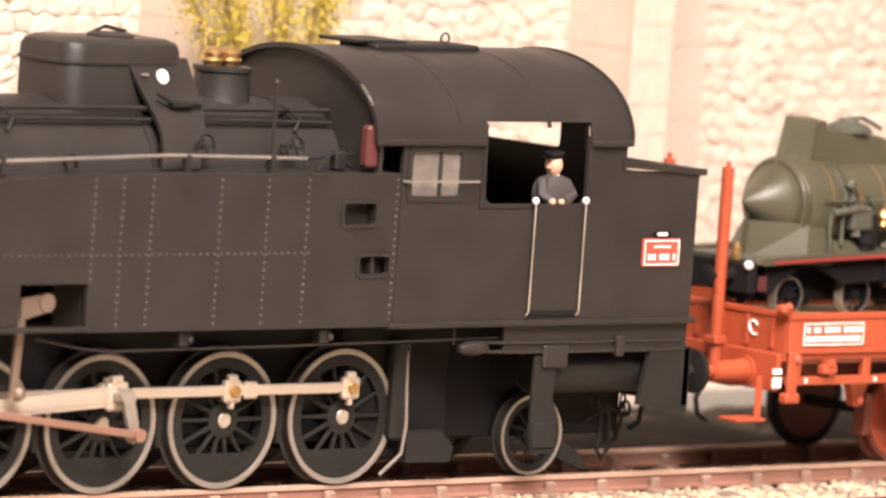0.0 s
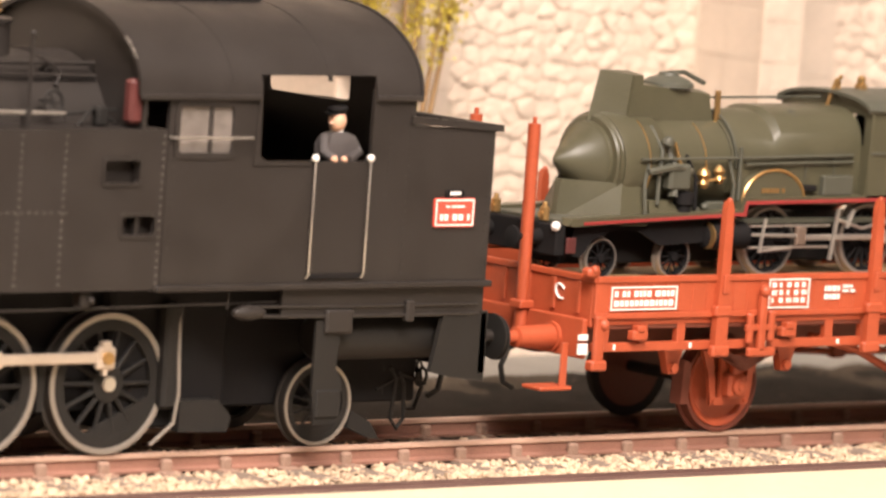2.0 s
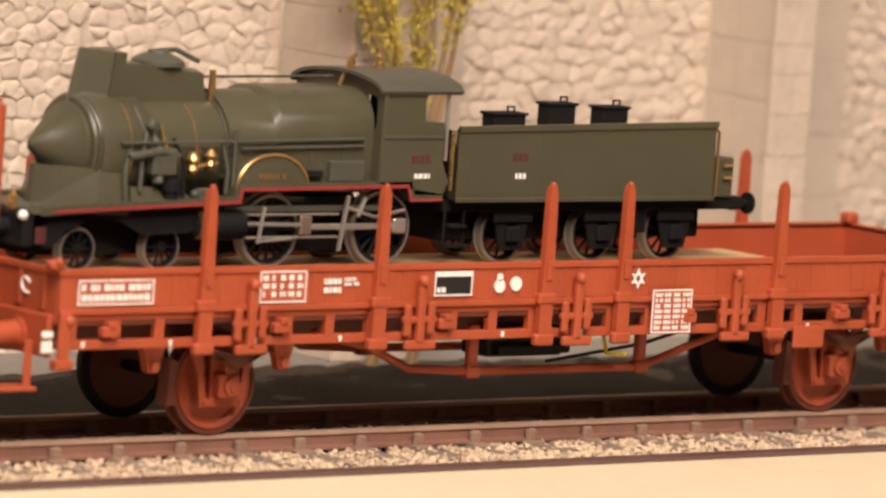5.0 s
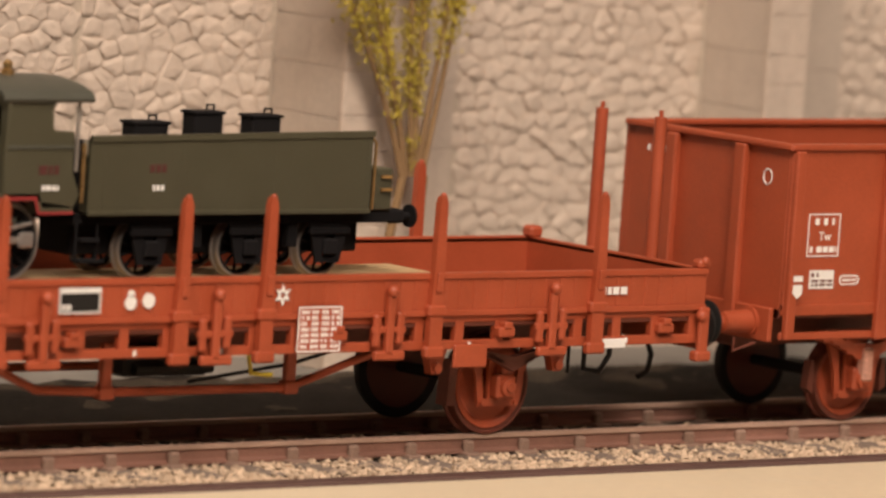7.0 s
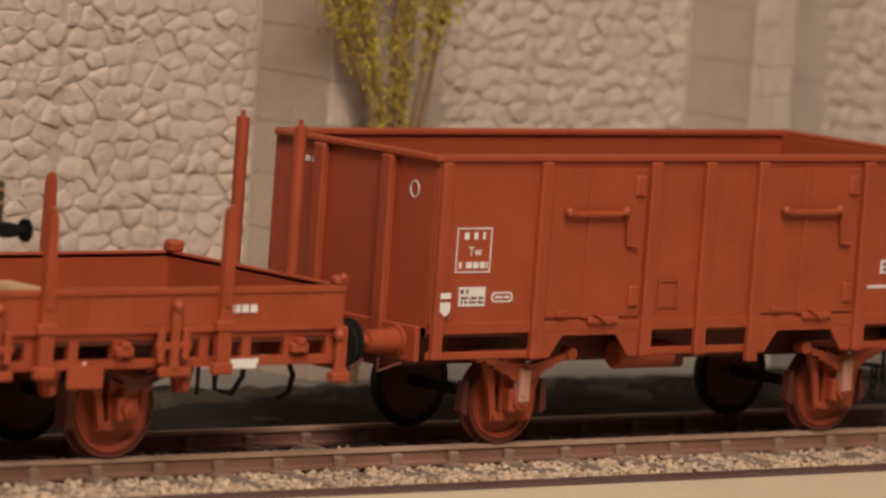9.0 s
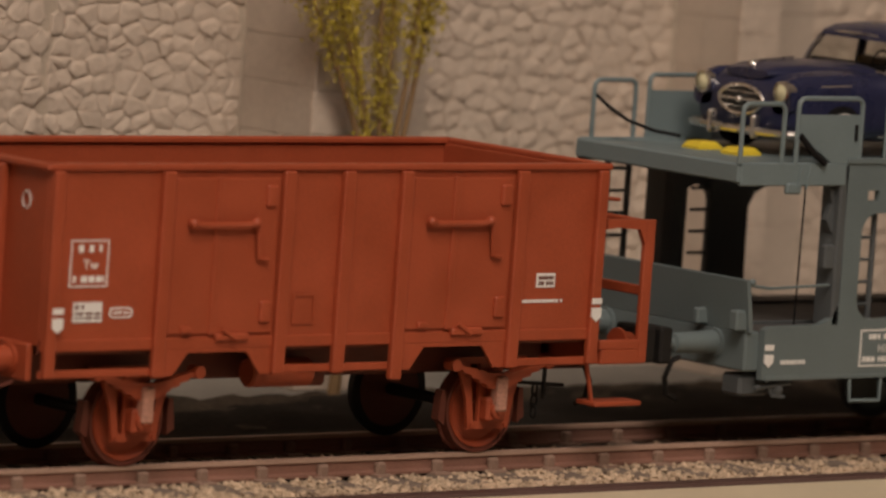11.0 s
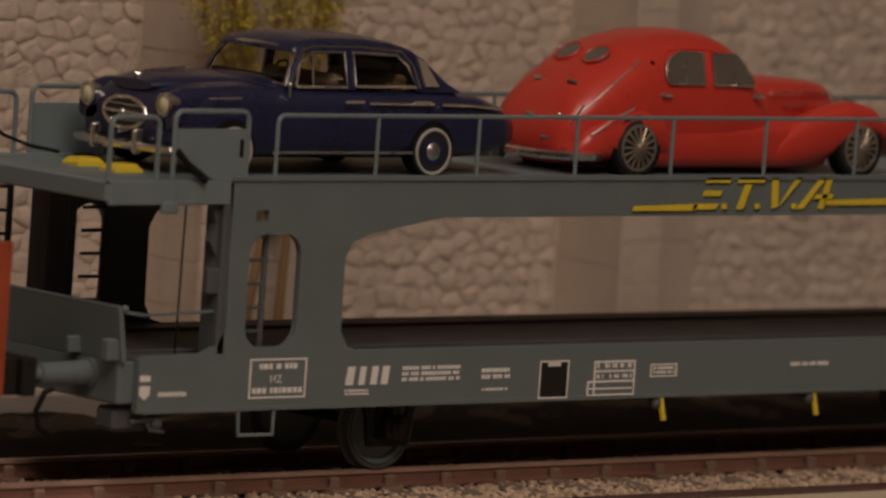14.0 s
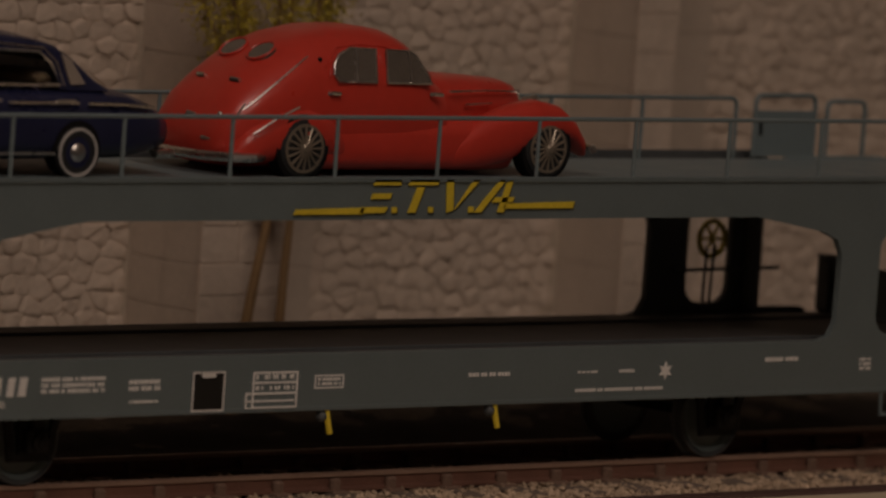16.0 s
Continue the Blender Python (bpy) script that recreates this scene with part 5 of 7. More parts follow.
part("valve_gear", Shape().tube([(1166, -14.4, 43), (1167.5, -14.4, 51.5)], 0.5).tube([(1166, -14.4, 43.4), (1176, -14.4, 44)], 0.4).tube([(1190, -14.4, 41), (1192, -14.4, 54)], 0.6).tube([(1192, -14.4, 51), (1200, -14.4, 48.8), (1209, -14.4, 50.4)], 0.5).tube([(1195, -14.4, 49), (1197, -14.4, 53.4)], 0.7), STEEL, jl)
for x, r in ((1129.5, BR + 1.0), (1148.5, BR + 0.1)):
    band = Shape()
    arch(band, x, x + 0.35, 120, 205, r, r, BZ, 0.3)
    part("brass_band", band, BRASS, jl)
for x in (1180.5, 1190.0):
    band = Shape()
    arch(band, x, x + 0.5, 95, 200, 13.5, 14.6, BZ, 0.3)
    part("cladding_band", band, GREEN_DK, jl)
part("feed_pipe", Shape().tube([(1133, -8, 73.5), (1133.5, -12.4, 68), (1132, -13.4, 62), (1131.5, -14, 55)], 0.55, 7), GREEN_DK, jl)
part("feed_pipe", Shape().tube([(1141, -12.8, 67), (1143.5, -14, 61.5), (1143.5, -14.4, 54)], 0.5, 7), DARK, jl)
part("sand_pipe", Shape().tube([(1155, -13, 66), (1156, -14.4, 60), (1155.5, -14.6, 54.5)], 0.45, 7), GREEN_DK, jl)
part("clack_valve", Shape().lathe((1134.5, -12.6, 69.4), (0, -0.5, 0.86), [(0, 1.2), (0.8, 1.6), (1.6, 1.3), (2.4, 0.6)], 12), GREEN_DK, jl)
part("top_rail", Shape().tube([(1158, 0.5, 77.0), (1158.4, 0.5, 79.8), (1197, 0.5, 80.2)], 0.35, 6), GREEN_DK, jl)
part("lubricator", Shape().box(1176, 1184, -14.6, -12.6, 58.2, 59.6, 0.2), DARK, jl)
# splasher with brass rim
sp = [(1168.5 + 10.4 * math.cos(radians(a)), 55.6 + 8.0 * math.sin(radians(a))) for a in range(0, 181, 10)]
spl = part("splasher", Shape().plate(sp, [], -15.4, -11), GREEN, jl, "green wheel splasher with brass rim")
part("brass_rim", Shape().tube([(x, -15.5, z) for x, z in sp], 0.4, 6), BRASS, spl)
bars(spl, 1164.4, 1172.4, 57.6, 59.4, -15.5, 1, BRASS, 61)
part("step_box", Shape().box(1186, 1196, -14.8, -11, 57, 62, 0.3), GREEN_DK, jl)
part("handrail", Shape().tube([(1126, -13.4, 66), (1160, -13.9, 66.4), (1196, -13.9, 67.0)], 0.4, 6).tube([(1160, -14, 64.8), (1196, -14, 65.4)], 0.35, 6), GREEN_DK, jl)
part("steam_pipe", Shape().tube([(1136, -9, 70), (1137, -13, 64), (1136, -14.5, 57)], 1.3, 8).tube([(1130, -12, 66), (1127, -14, 60), (1127, -15, 52)], 0.5).box(1134, 1141, -15.6, -12, 58.5, 65, 0.7).tube([(1128, -14, 63), (1136, -15.5, 64.5), (1142, -14, 63)], 0.9), GREEN_DK, jl)
part("air_pump", Shape().lathe((1140.5, -13.6, 52), (0, 0, 1), [(0, 1.8), (3, 1.8), (3.2, 2.4), (6, 2.4), (6.2, 1.4), (8, 1.2)], 12), DARK, jl)
part("brass_fitting", Shape().lathe((1146.5, -13.6, 59), (0, 0, 1), [(0, 0.8), (1.0, 1.5), (2.0, 0.9), (3.2, 1.7), (4.2, 1.4), (5, 0.5)], 12).lathe((1151.5, -13.6, 60), (0, 0, 1), [(0, 0.8), (1.0, 1.3), (2.0, 0.9), (3.2, 1.6), (4.6, 0.5)], 12).tube([(1145, -14, 60.5), (1153, -14, 61.6)], 0.4).tube([(1137.5, -12.2, 70), (1139, -14, 63)], 0.5), BRASS, jl)
part("fairing_step", Shape().loft([[(1129, -14.8, 51.2), (1140, -14.8, 51.2), (1140, -11, 51.2), (1129, -11, 51.2)], [(1129.5, -13, 56), (1137, -13, 56), (1137, -11, 56), (1129.5, -11, 56)]]), GREEN, jl)
part("deck_fitting", Shape().box(1142, 1146, -14, -11, 51.6, 54.2, 0.4).box(1149, 1155, -13, -11, 52, 55.6, 0.5).ball((1147.5, -13.5, 54.4), 1).cyl((1158, -14, 56), (1158, -14, 69), 0.5), GREEN_DK, jl)
# cab
for sg in (-1, 1):
    y0, y1 = (-16, -15.2) if sg < 0 else (15.2, 16)
    c = part("cab_side", Shape().plate([(1199.6, 56.8), (1219, 54.2), (1220.5, 57), (1218.2, 62), (1218.2, 71), (1212.4, 71.4), (1212, 76), (1213.4, 78.6), (1199.6, 78.6)], [], y0, y1), GREEN, jl)
    if sg < 0:
        bars(c, 1209, 1214.4, 61, 64, y0 - 0.05, 1, LAMP_RED, 62)
        bars(c, 1210, 1214.6, 57.6, 59.4, y0 - 0.05, 1, WHITE, 63)
        part("side_moulding", Shape().box(1200, 1218.4, y0 - 0.3, y0 + 0.1, 67.2, 68.0, 0.1), GREEN_DK, c)
part("cab_front", Shape().plate([(-15.6, 57), (15.6, 57)] + [(math.cos(radians(a)) * 16.6, 78.2 + math.sin(radians(a)) * 3.7) for a in range(0, 181, 15)], [rounded(-14, -8, 69, 77, 1.5), rounded(8, 14, 69, 77, 1.5)], 1199.2, 1200.2, "x"), GREEN, jl)
part("cab_inside", Shape().box(1201, 1209, -14.6, 14.6, 57, 67, 0.3).box(1203.4, 1204, -14.6, -6, 67, 78, 0.1), DARK, jl)
rf = []
for i in range(13):
    a = radians(180 * i / 12)
    q = (math.cos(a) * 17.2, 78.4 + math.sin(a) * 3.9)
    rf.append([(1197.6, q[0], q[1]), (1222.5, q[0], q[1]), (1222.5, q[0] * 0.97, q[1] - 0.8), (1197.6, q[0] * 0.97, q[1] - 0.8)])
part("cab_roof", Shape().loft(rf), GREEN_DK, jl, "low arched olive cab roof")
for y in (-15, 15):
    part("roof_post", Shape().cyl((1219.8, y, 62), (1219.8, y, 78), 0.5, 8), TYRE, jl)
part("whistle", Shape().lathe((1210.3, 0, 81.8), (0, 0, 1), [(0, 1.6), (1.6, 1.6), (1.8, 1.0), (3.0, 1.2), (3.8, 0.5)], 12), BRASS, jl)
part("safety_valve", Shape().tube([(1197, -2, 78), (1199.5, -2, 84), (1201.5, -2, 85.6)], 0.5).lathe((1202, 0, 80), (0, 0, 1), [(0, 1), (4, 0.9), (5, 0.5)], 10), BRASS, jl)

# tender
td = thing("tender", (1262, 0, 36.6), "olive-green tender loaded behind the small locomotive", "tender")
CARRIED.append(td)
part("body", Shape().box(1223, 1304.5, -16, 16, 52.4, 65.8, 0.5).plate([(1223, 53), (1304.5, 53), (1304.5, 70.8), (1223, 69.6)], [], -16.05, -15.0).box(1303.4, 1304.5, -15.4, 15.8, 60, 66.2, 0.1), GREEN, td, "riveted olive tank body")
part("rim", Shape().plate([(1223, 68.8), (1304.8, 70), (1304.8, 71.4), (1223, 70.2)], [], -16.5, -15.6).box(1223, 1304.8, -16.4, -15.8, 52.2, 53.2, 0.1), GREEN, td)
part("rivet_row", Shape().rivets(1227, -16, 54, 69, 1.4, 0.2).rivets(1249, -16, 54, 69, 1.4, 0.2).rivets(1276, -16, 54, 69, 1.4, 0.2).rivets(1303, -16, 54, 69, 1.4, 0.2).rivets(54.2, -16, 1224, 1304, 1.8, 0.18, "x"), GREEN, td)
bars(td, 1240, 1244.6, 61.4, 64.2, -16.1, 1, LAMP_RED, 71)
bars(td, 1241, 1244.8, 57.4, 59.4, -16.1, 1, WHITE, 72)
for x, w, h, m in ((1250.5, 5.0, 2.2, DARK), (1267, 4.2, 4.6, DARK), (1284, 4.2, 3.8, DARK)):
    t = part("toolbox", Shape().box(x - w, x + w, -2, 3, 65.6, 69.4 + h, 0.4).box(x - w - 0.4, x + w + 0.4, -2.4, 3.4, 69.0 + h, 69.7 + h, 0.2), m, td)
    part("lid_handle", Shape().tube([(x + 0.5, 0, 69.6 + h), (x + 0.5, 0, 71.0 + h), (x + 2.6, 0, 71.0 + h), (x + 2.6, 0, 69.6 + h)], 0.3), m, t)
part("chassis", Shape().box(1222, 1318, -13, 13, 49.6, 52.6, 0.4).box(1226, 1310, -6, 6, 42, 50, 0.5), DARK, td)
part("rear_locker", Shape().box(1305, 1313, -14, 14, 52.6, 62.4, 0.4), GREEN, td)
part("rear_handrail", Shape().tube([(1306, -15.2, 53), (1306, -15.4, 68.6), (1305, -15.2, 69.5)], 0.45).tube([(1309, -14.6, 60.5), (1312, -14.8, 60.5)], 0.4).tube([(1309, -14.6, 57.5), (1312, -14.8, 57.5)], 0.4), BRASS, td)
part("front_handrail", Shape().tube([(1221.4, -15.6, 55), (1221.4, -15.6, 68.4)], 0.55), BRASS, td)
part("gangway", Shape().box(1219.5, 1223.4, -13, 13, 53, 69, 0.3), DARK, td)
for y in (-9, 9):
    part("buffer", Shape().lathe((1317, y, 50.6), (1, 0, 0), [(0, 1.8), (3.2, 1.6), (3.3, 0.9), (5.4, 0.9), (5.5, 2.7), (6.1, 2.7), (6.4, 1.6)], 16), DARK, td)
for x in (1244, 1272.5, 1296):
    load_wheel(td, x, 6.8, -9.2, 36.6 + 7.1, 11)
    load_wheel(td, x, 6.8, 7.2, 36.6 + 7.1, 11)
    part("axle_guard", Shape().plate([(x - 6, 50), (x + 6, 50), (x + 3.4, 40.4), (x - 3.4, 40.4)], [[(x - 1.6, 47), (x + 1.6, 47), (x + 1.6, 42), (x - 1.6, 42)]], -12.6, -11.8).box(x - 2, x + 2, -13.8, -11.6, 42.2, 46, 0.4).box(x - 6, x + 6, -13.4, -12, 46.8, 48.6, 0.4), DARK, td)
part("footstep", Shape().box(1222, 1229, -15.6, -12, 41.4, 42.2, 0.1).box(1223, 1228, -15, -12, 46, 46.8, 0.1).tube([(1222.6, -13, 41.6), (1222.6, -13, 50)], 0.4).tube([(1228.4, -13, 41.6), (1228.4, -13, 50)], 0.4), DARK, td)
for x in (1256, 1284):
    part("spring_buckle", Shape().box(x, x + 3, -12.4, -10, 44, 50, 0.3), DARK, td)

# ================= the high-sided gondola =================
gon = thing("gondola_wagon", (1508, 0, 0), "empty orange-red high-sided open goods wagon", "wagon")
CARRIED.append(gon)
G0, G1, GY = 1425.5, 1589.5, 29.8
part("floor", Shape().box(G0, G1, -GY + 1, GY - 1, 27, 29.4, 0.2), OXIDE_DK, gon)
BAYS = (1425.5, 1457.7, 1492.3, 1509.9, 1527.3, 1562.7, 1589.5)
for sg in (-1, 1):
    y0, y1 = (-GY, -GY + 1.2) if sg < 0 else (GY - 1.2, GY)
    side = part("side_wall", Shape().box(G0, G1, y0, y1, 29.2, 68.4, 0.2), OXIDE, gon, "orange-red sheet steel side")
    part("top_rail", Shape().box(G0 - 1.2, G1 + 1.2, y0 - 1.0, y1 + 1.0, 68.2, 69.8, 0.4), OXIDE, side)
    o = y0 - 1.7 if sg < 0 else y1
    for i, x in enumerate(BAYS[1:-1]):
        z0 = 21.6 if i != 3 else 19.6
        part("side_post", Shape().box(x - 1.7, x + 1.7, o, o + 1.9, z0, 68.2, 0.35), OXIDE, side)
    for x in (G0 + 0.1, G1 - 3.1):
        part("corner_post", Shape().box(x, x + 3.0, min(o, o + sg * 0.0), o + 1.9, 22, 68.2, 0.35), OXIDE, side)
    part("sill", Shape().box(G0, G1, y0 - 0.5 if sg < 0 else y0, y1 if sg < 0 else y1 + 0.5, 27.8, 30.6, 0.25), OXIDE, side)
    for a, b in ((G0, 1459), (1491, 1529), (1560, 1605)):
        part("lower_sill", Shape().box(a, b, y0, y1, 21.8, 23.6, 0.25), OXIDE, side)
    if sg < 0:
        for a, b in ((1459.5, 1490.5), (1529.1, 1560.9)):
            m = (a + b) / 2
            dr = part("door_leaf", Shape().box(a + 0.6, m - 2.8, y0 - 0.7, y0 + 0.1, 31.2, 66.6, 0.25), OXIDE, side, "orange-red side door leaf")
            part("door_leaf", Shape().box(m - 2.2, b - 0.6, y0 - 0.7, y0 + 0.1, 31.2, 66.6, 0.25), OXIDE, side)
            part("door_bead", Shape().box(m - 3.4, m - 1.6, y0 - 1.2, y0 + 0.1, 31, 66.8, 0.2), OXIDE, side)
            hb = part("locking_bar", Shape().tube([(m - 10.8, y0 - 2.4, 56.6), (m - 8.5, y0 - 2.2, 56.0), (m + 5, y0 - 2.2, 56.0), (m + 7.5, y0 - 2.4, 56.6)], 0.75, 8).ball((m - 10.6, y0 - 2.2, 56.5), 1.2).ball((m + 7.4, y0 - 2.2, 56.6), 1.2), OXIDE, side)
            part("latch", Shape().tube([(m + 8.4, y0 - 1.6, 57), (m + 9.2, y0 - 1.6, 48.4), (m + 12, y0 - 1.6, 48)], 0.5), OXIDE, hb)
            for zh in (60, 33.6):
                part("hinge", Shape().box(b - 4.6, b - 1.6, y0 - 1.6, y0, zh, zh + 5, 0.4), OXIDE, side)
            part("door_catch", Shape().box(m - 1.5, m + 8, y0 - 1.7, y0, 29.6, 31.4, 0.4).tube([(m, y0 - 1.8, 32.4), (m + 4, y0 - 2.0, 30)], 0.5).box(a + 4, a + 7, y0 - 1.5, y0, 31.4, 33, 0.3), OXIDE, side)
            part("door_brace", Shape().plate([(a, 28), (b, 28), (b, 21.8), (b - 3, 21.8), (b - 7, 27), (a + 7, 27), (a + 3, 21.8), (a, 21.8)], [], y0 - 0.4, y0 + 0.4), OXIDE, side)
        part("label_holder", border(Shape(), 1496.1, 1502.7, 33, 40, y0 - 0.3, 0.6), OXIDE, side)
        part("seam", Shape().rivets(1426.9, y0, 31, 67, 1.5, 0.2), OXIDE, side)
for x, d in ((G0, -1), (G1, 1)):
    a, b = (x, x + 1.2) if d < 0 else (x - 1.2, x)
    e = part("end_wall", Shape().box(a, b, -GY + 1.2, GY - 1.2, 27, 68.4, 0.2), OXIDE, gon)
    part("top_rail", Shape().box(min(x - 0.8, x + d * 1.6), max(x + 0.8, x + d * 1.6), -GY - 0.8, GY + 0.8, 68.2, 69.8, 0.4), OXIDE, e)
    for y in (-12.5, 12.5):
        part("end_post", Shape().box(min(x, x + d * 2.2), max(x, x + d * 2.2), y - 1.9, y + 1.9, 22, 68.2, 0.4), OXIDE, e)
    part("buffer_beam", Shape().box(min(x, x + d * 1.5), max(x, x + d * 1.5), -27, 27, 21, 29.4, 0.3), OXIDE, gon)
part("end_ring", Shape().tube([(G0 - 0.2, -21.3 + 1.5 * math.cos(t * 0.5236), 61 + 1.9 * math.sin(t * 0.5236)) for t in range(13)], 0.16, 5), WHITE, gon)
part("end_marks", Shape().box(G0 - 0.2, G0 + 0.1, 13.5, 17, 63, 64.4, 0.05).box(G0 - 0.2, G0 + 0.1, 22, 23, 62.6, 64.2, 0.05).box(G0 - 0.2, G0 + 0.1, 18, 20.5, 63, 64.4, 0.05), WHITE, gon)
yg = -GY - 0.1
for x0, x1, z0, z1, m in ((1431.9, 1442.5, 42.3, 52.8, OXIDE), (1433.6, 1441.6, 34.4, 38.9, WHITE)):
    p = part("panel", Shape().box(x0, x1, yg - 0.1, yg + 0.2, z0, z1, 0.04), m, gon)
    part("panel_border", border(Shape(), x0, x1, z0, z1, yg - 0.12, 0.3), WHITE, p)
    if m is OXIDE:
        bars(p, 1434.1, 1440.5, 49.6, 52.2, yg - 0.15, 1, WHITE, 81)
        letters(p, "Tw", 1435.5, 46.2, 3.2, yg - 0.15, WHITE)
        bars(p, 1432.9, 1441.7, 42.9, 45.2, yg - 0.15, 1, WHITE, 82)
    else:
        bars(p, 1434.1, 1437.1, 37, 38.6, yg - 0.15, 1, OXIDE_DK, 83)
        bars(p, 1434.3, 1441.1, 34.8, 36.8, yg - 0.15, 2, OXIDE_DK, 84)
part("oval_mark", Shape().plate(rounded(1443.7, 1450.3, 35.2, 37.6, 1.15), [rounded(1444.1, 1449.9, 35.55, 37.25, 0.8)], yg - 0.1, yg + 0.1), WHITE, gon)
bars(gon, 1444.9, 1449.3, 35.9, 36.9, yg, 1, WHITE, 85)
for x in (1426.8, 1586.4):
    part("white_flash", Shape().box(x, x + 3.0, yg - 1.8, yg - 1.4, 36.4, 37.8, 0.05).plate([(x, 35.6), (x + 3.0, 35.6), (x + 3.0, 33.4), (x + 1.5, 32.2), (x, 33.4)], [], yg - 1.8, yg - 1.4), WHITE, gon)
p = part("panel", Shape().box(1569.7, 1575.5, yg - 0.1, yg + 0.2, 40.4, 43.8, 0.04), WHITE, gon)
bars(p, 1570.3, 1574.9, 40.8, 43.4, yg - 0.15, 2, OXIDE_DK, 86)
bars(gon, 1565.7, 1578.7, 36.6, 37.8, yg, 1, WHITE, 87)
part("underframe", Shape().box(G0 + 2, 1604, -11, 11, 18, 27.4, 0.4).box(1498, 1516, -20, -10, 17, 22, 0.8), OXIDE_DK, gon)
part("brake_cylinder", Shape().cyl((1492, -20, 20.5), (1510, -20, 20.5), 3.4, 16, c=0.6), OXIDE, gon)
# shade of the far wheels is again put into darker paint
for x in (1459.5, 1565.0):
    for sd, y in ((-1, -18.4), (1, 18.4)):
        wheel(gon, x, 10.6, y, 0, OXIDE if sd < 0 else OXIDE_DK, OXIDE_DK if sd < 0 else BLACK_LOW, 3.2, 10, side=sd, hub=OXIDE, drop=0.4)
    axle(gon, x, 10.4, 15)
    g = axle_unit(gon, x, 10.4, OXIDE, OXIDE, spring=False, hangers=False)
    s = Shape()
    for k in range(5):
        w = 14.5 - k * 2.6
        zt = 22.2 - k * 1.15
        s.plate([(x - w, zt), (x - 3, zt - 2.6 + k * 0.5), (x + 3, zt - 2.6 + k * 0.5), (x + w, zt), (x + w, zt - 1.1), (x + 3, zt - 3.7 + k * 0.5), (x - 3, zt - 3.7 + k * 0.5), (x - w, zt - 1.1)], [], -25.4 + 0.05 * k, -23.0)
    part("leaf_spring", s, OXIDE, g)
    for q in (-14.5, 14.5):
        part("spring_eye", Shape().cyl((x + q, -26.0, 21.8), (x + q, -22.6, 21.8), 1.5, 12), OXIDE, g)
    part("spring_buckle", Shape().box(x - 1.6, x + 1.6, -26.6, -23.4, 10.4, 18.8, 0.5), mat("chalky_patch", (0.48, 0.24, 0.17), 0.7, vary=0.5, grain=30), g, "chalk-dusted spring buckle")
    for q in (-1, 1):
        part("brake_shoe", Shape().plate([(x + q * 11.4, 6.6), (x + q * 13.4, 8), (x + q * 12.6, 15), (x + q * 11.4, 15), (x + q * 11.2, 11)], [], -19, -16.5), OXIDE_DK, gon)
for y in (-20, 20):
    buffer(gon, G0 - 1.5, G0 - 16.4, y, 25.4, -1, OXIDE, BLACK_LOW)
    buffer(gon, 1605.5, 1613.6, y, 25.4, 1, OXIDE, BLACK_LOW, square=True)
part("tow_hook", Shape().tube([(G0 - 2, -9, 19.4), (G0 - 6, -9, 17.2), (G0 - 8.4, -9, 19.8)], 0.4).tube([(G0 - 3, -24, 20.6), (G0 - 10, -24, 18.8), (G0 - 10, -24, 22)], 0.35), OXIDE_DK, gon)
# brake platform
PY = 31.6
pf = part("brake_platform", Shape().box(G1 + 1.5, 1605.5, -PY + 0.5, PY - 0.5, 21.8, 25.4, 0.3).box(G1 + 1, 1605.5, -PY + 0.5, -PY + 2, 25.2, 27.6, 0.3), OXIDE, gon, "orange-red railed brake platform")
part("corner_upright", Shape().box(1602.4, 1605.4, -PY + 0.4, -PY + 2, 23, 56.4, 0.3), OXIDE, pf)
part("corner_upright", Shape().box(1602.4, 1605.4, PY - 2, PY - 0.4, 23, 56.4, 0.3), OXIDE, pf)
part("handrail", Shape().plate([(1590, 56.6), (1605.4, 56.4), (1605.4, 46), (1602.6, 50), (1600.6, 54), (1594, 54.6), (1590, 54.2)], [], -PY + 0.5, -PY + 1.8), OXIDE, pf)
part("handrail", Shape().box(1603, 1605, -PY + 2, PY - 2, 54.4, 56.2, 0.3).box(1603.4, 1604.6, -PY + 2, PY - 2, 38, 40.4, 0.3), OXIDE, pf)
part("brake_wheel_shaft", Shape().tube([(1596, -22, 26), (1596, -22, 60)], 0.6).tube([(1593, -23, 60), (1597, -22, 60.6), (1603, -20, 60)], 0.5).tube([(1599, -14, 26), (1597, -16, 42), (1594, -20, 52)], 0.4), OXIDE, pf)
part("platform_step", Shape().box(1591, 1606, -30, -23, 11.4, 12.6, 0.3).tube([(1592.5, -27, 12), (1590, -27, 22)], 0.6), OXIDE, pf)
hose(gon, 1595, -18, 21, 1)
chain(gon, 1584, -16, 14, 3)
part("coupling_pipe", Shape().tube([(1585, -18, 22), (1585, -18, 12)], 0.6).tube([(1578, -17, 16), (1592, -17, 15)], 0.5), BLACK_LOW, gon)

# ================= the double-deck car carrier =================
car = thing("car_carrier_wagon", (1836, 0, 0), "blue-grey double-deck car carrier wagon with railings", "wagon")
CARRIED.append(car)
CY, C0, C1 = 33.0, 1642.0, 2029.0
MID = 1835.5


def mirror(pts):
    return [(2 * MID - x, z) for x, z in reversed(pts)]


left = [(C0, 17.2), (C0, 29.4), (1644, 30.2), (1660, 30.4), (1664, 32), (1666.6, 36), (1666, 62), (1665.2, 71.2)]
frame_line = left + mirror(left)
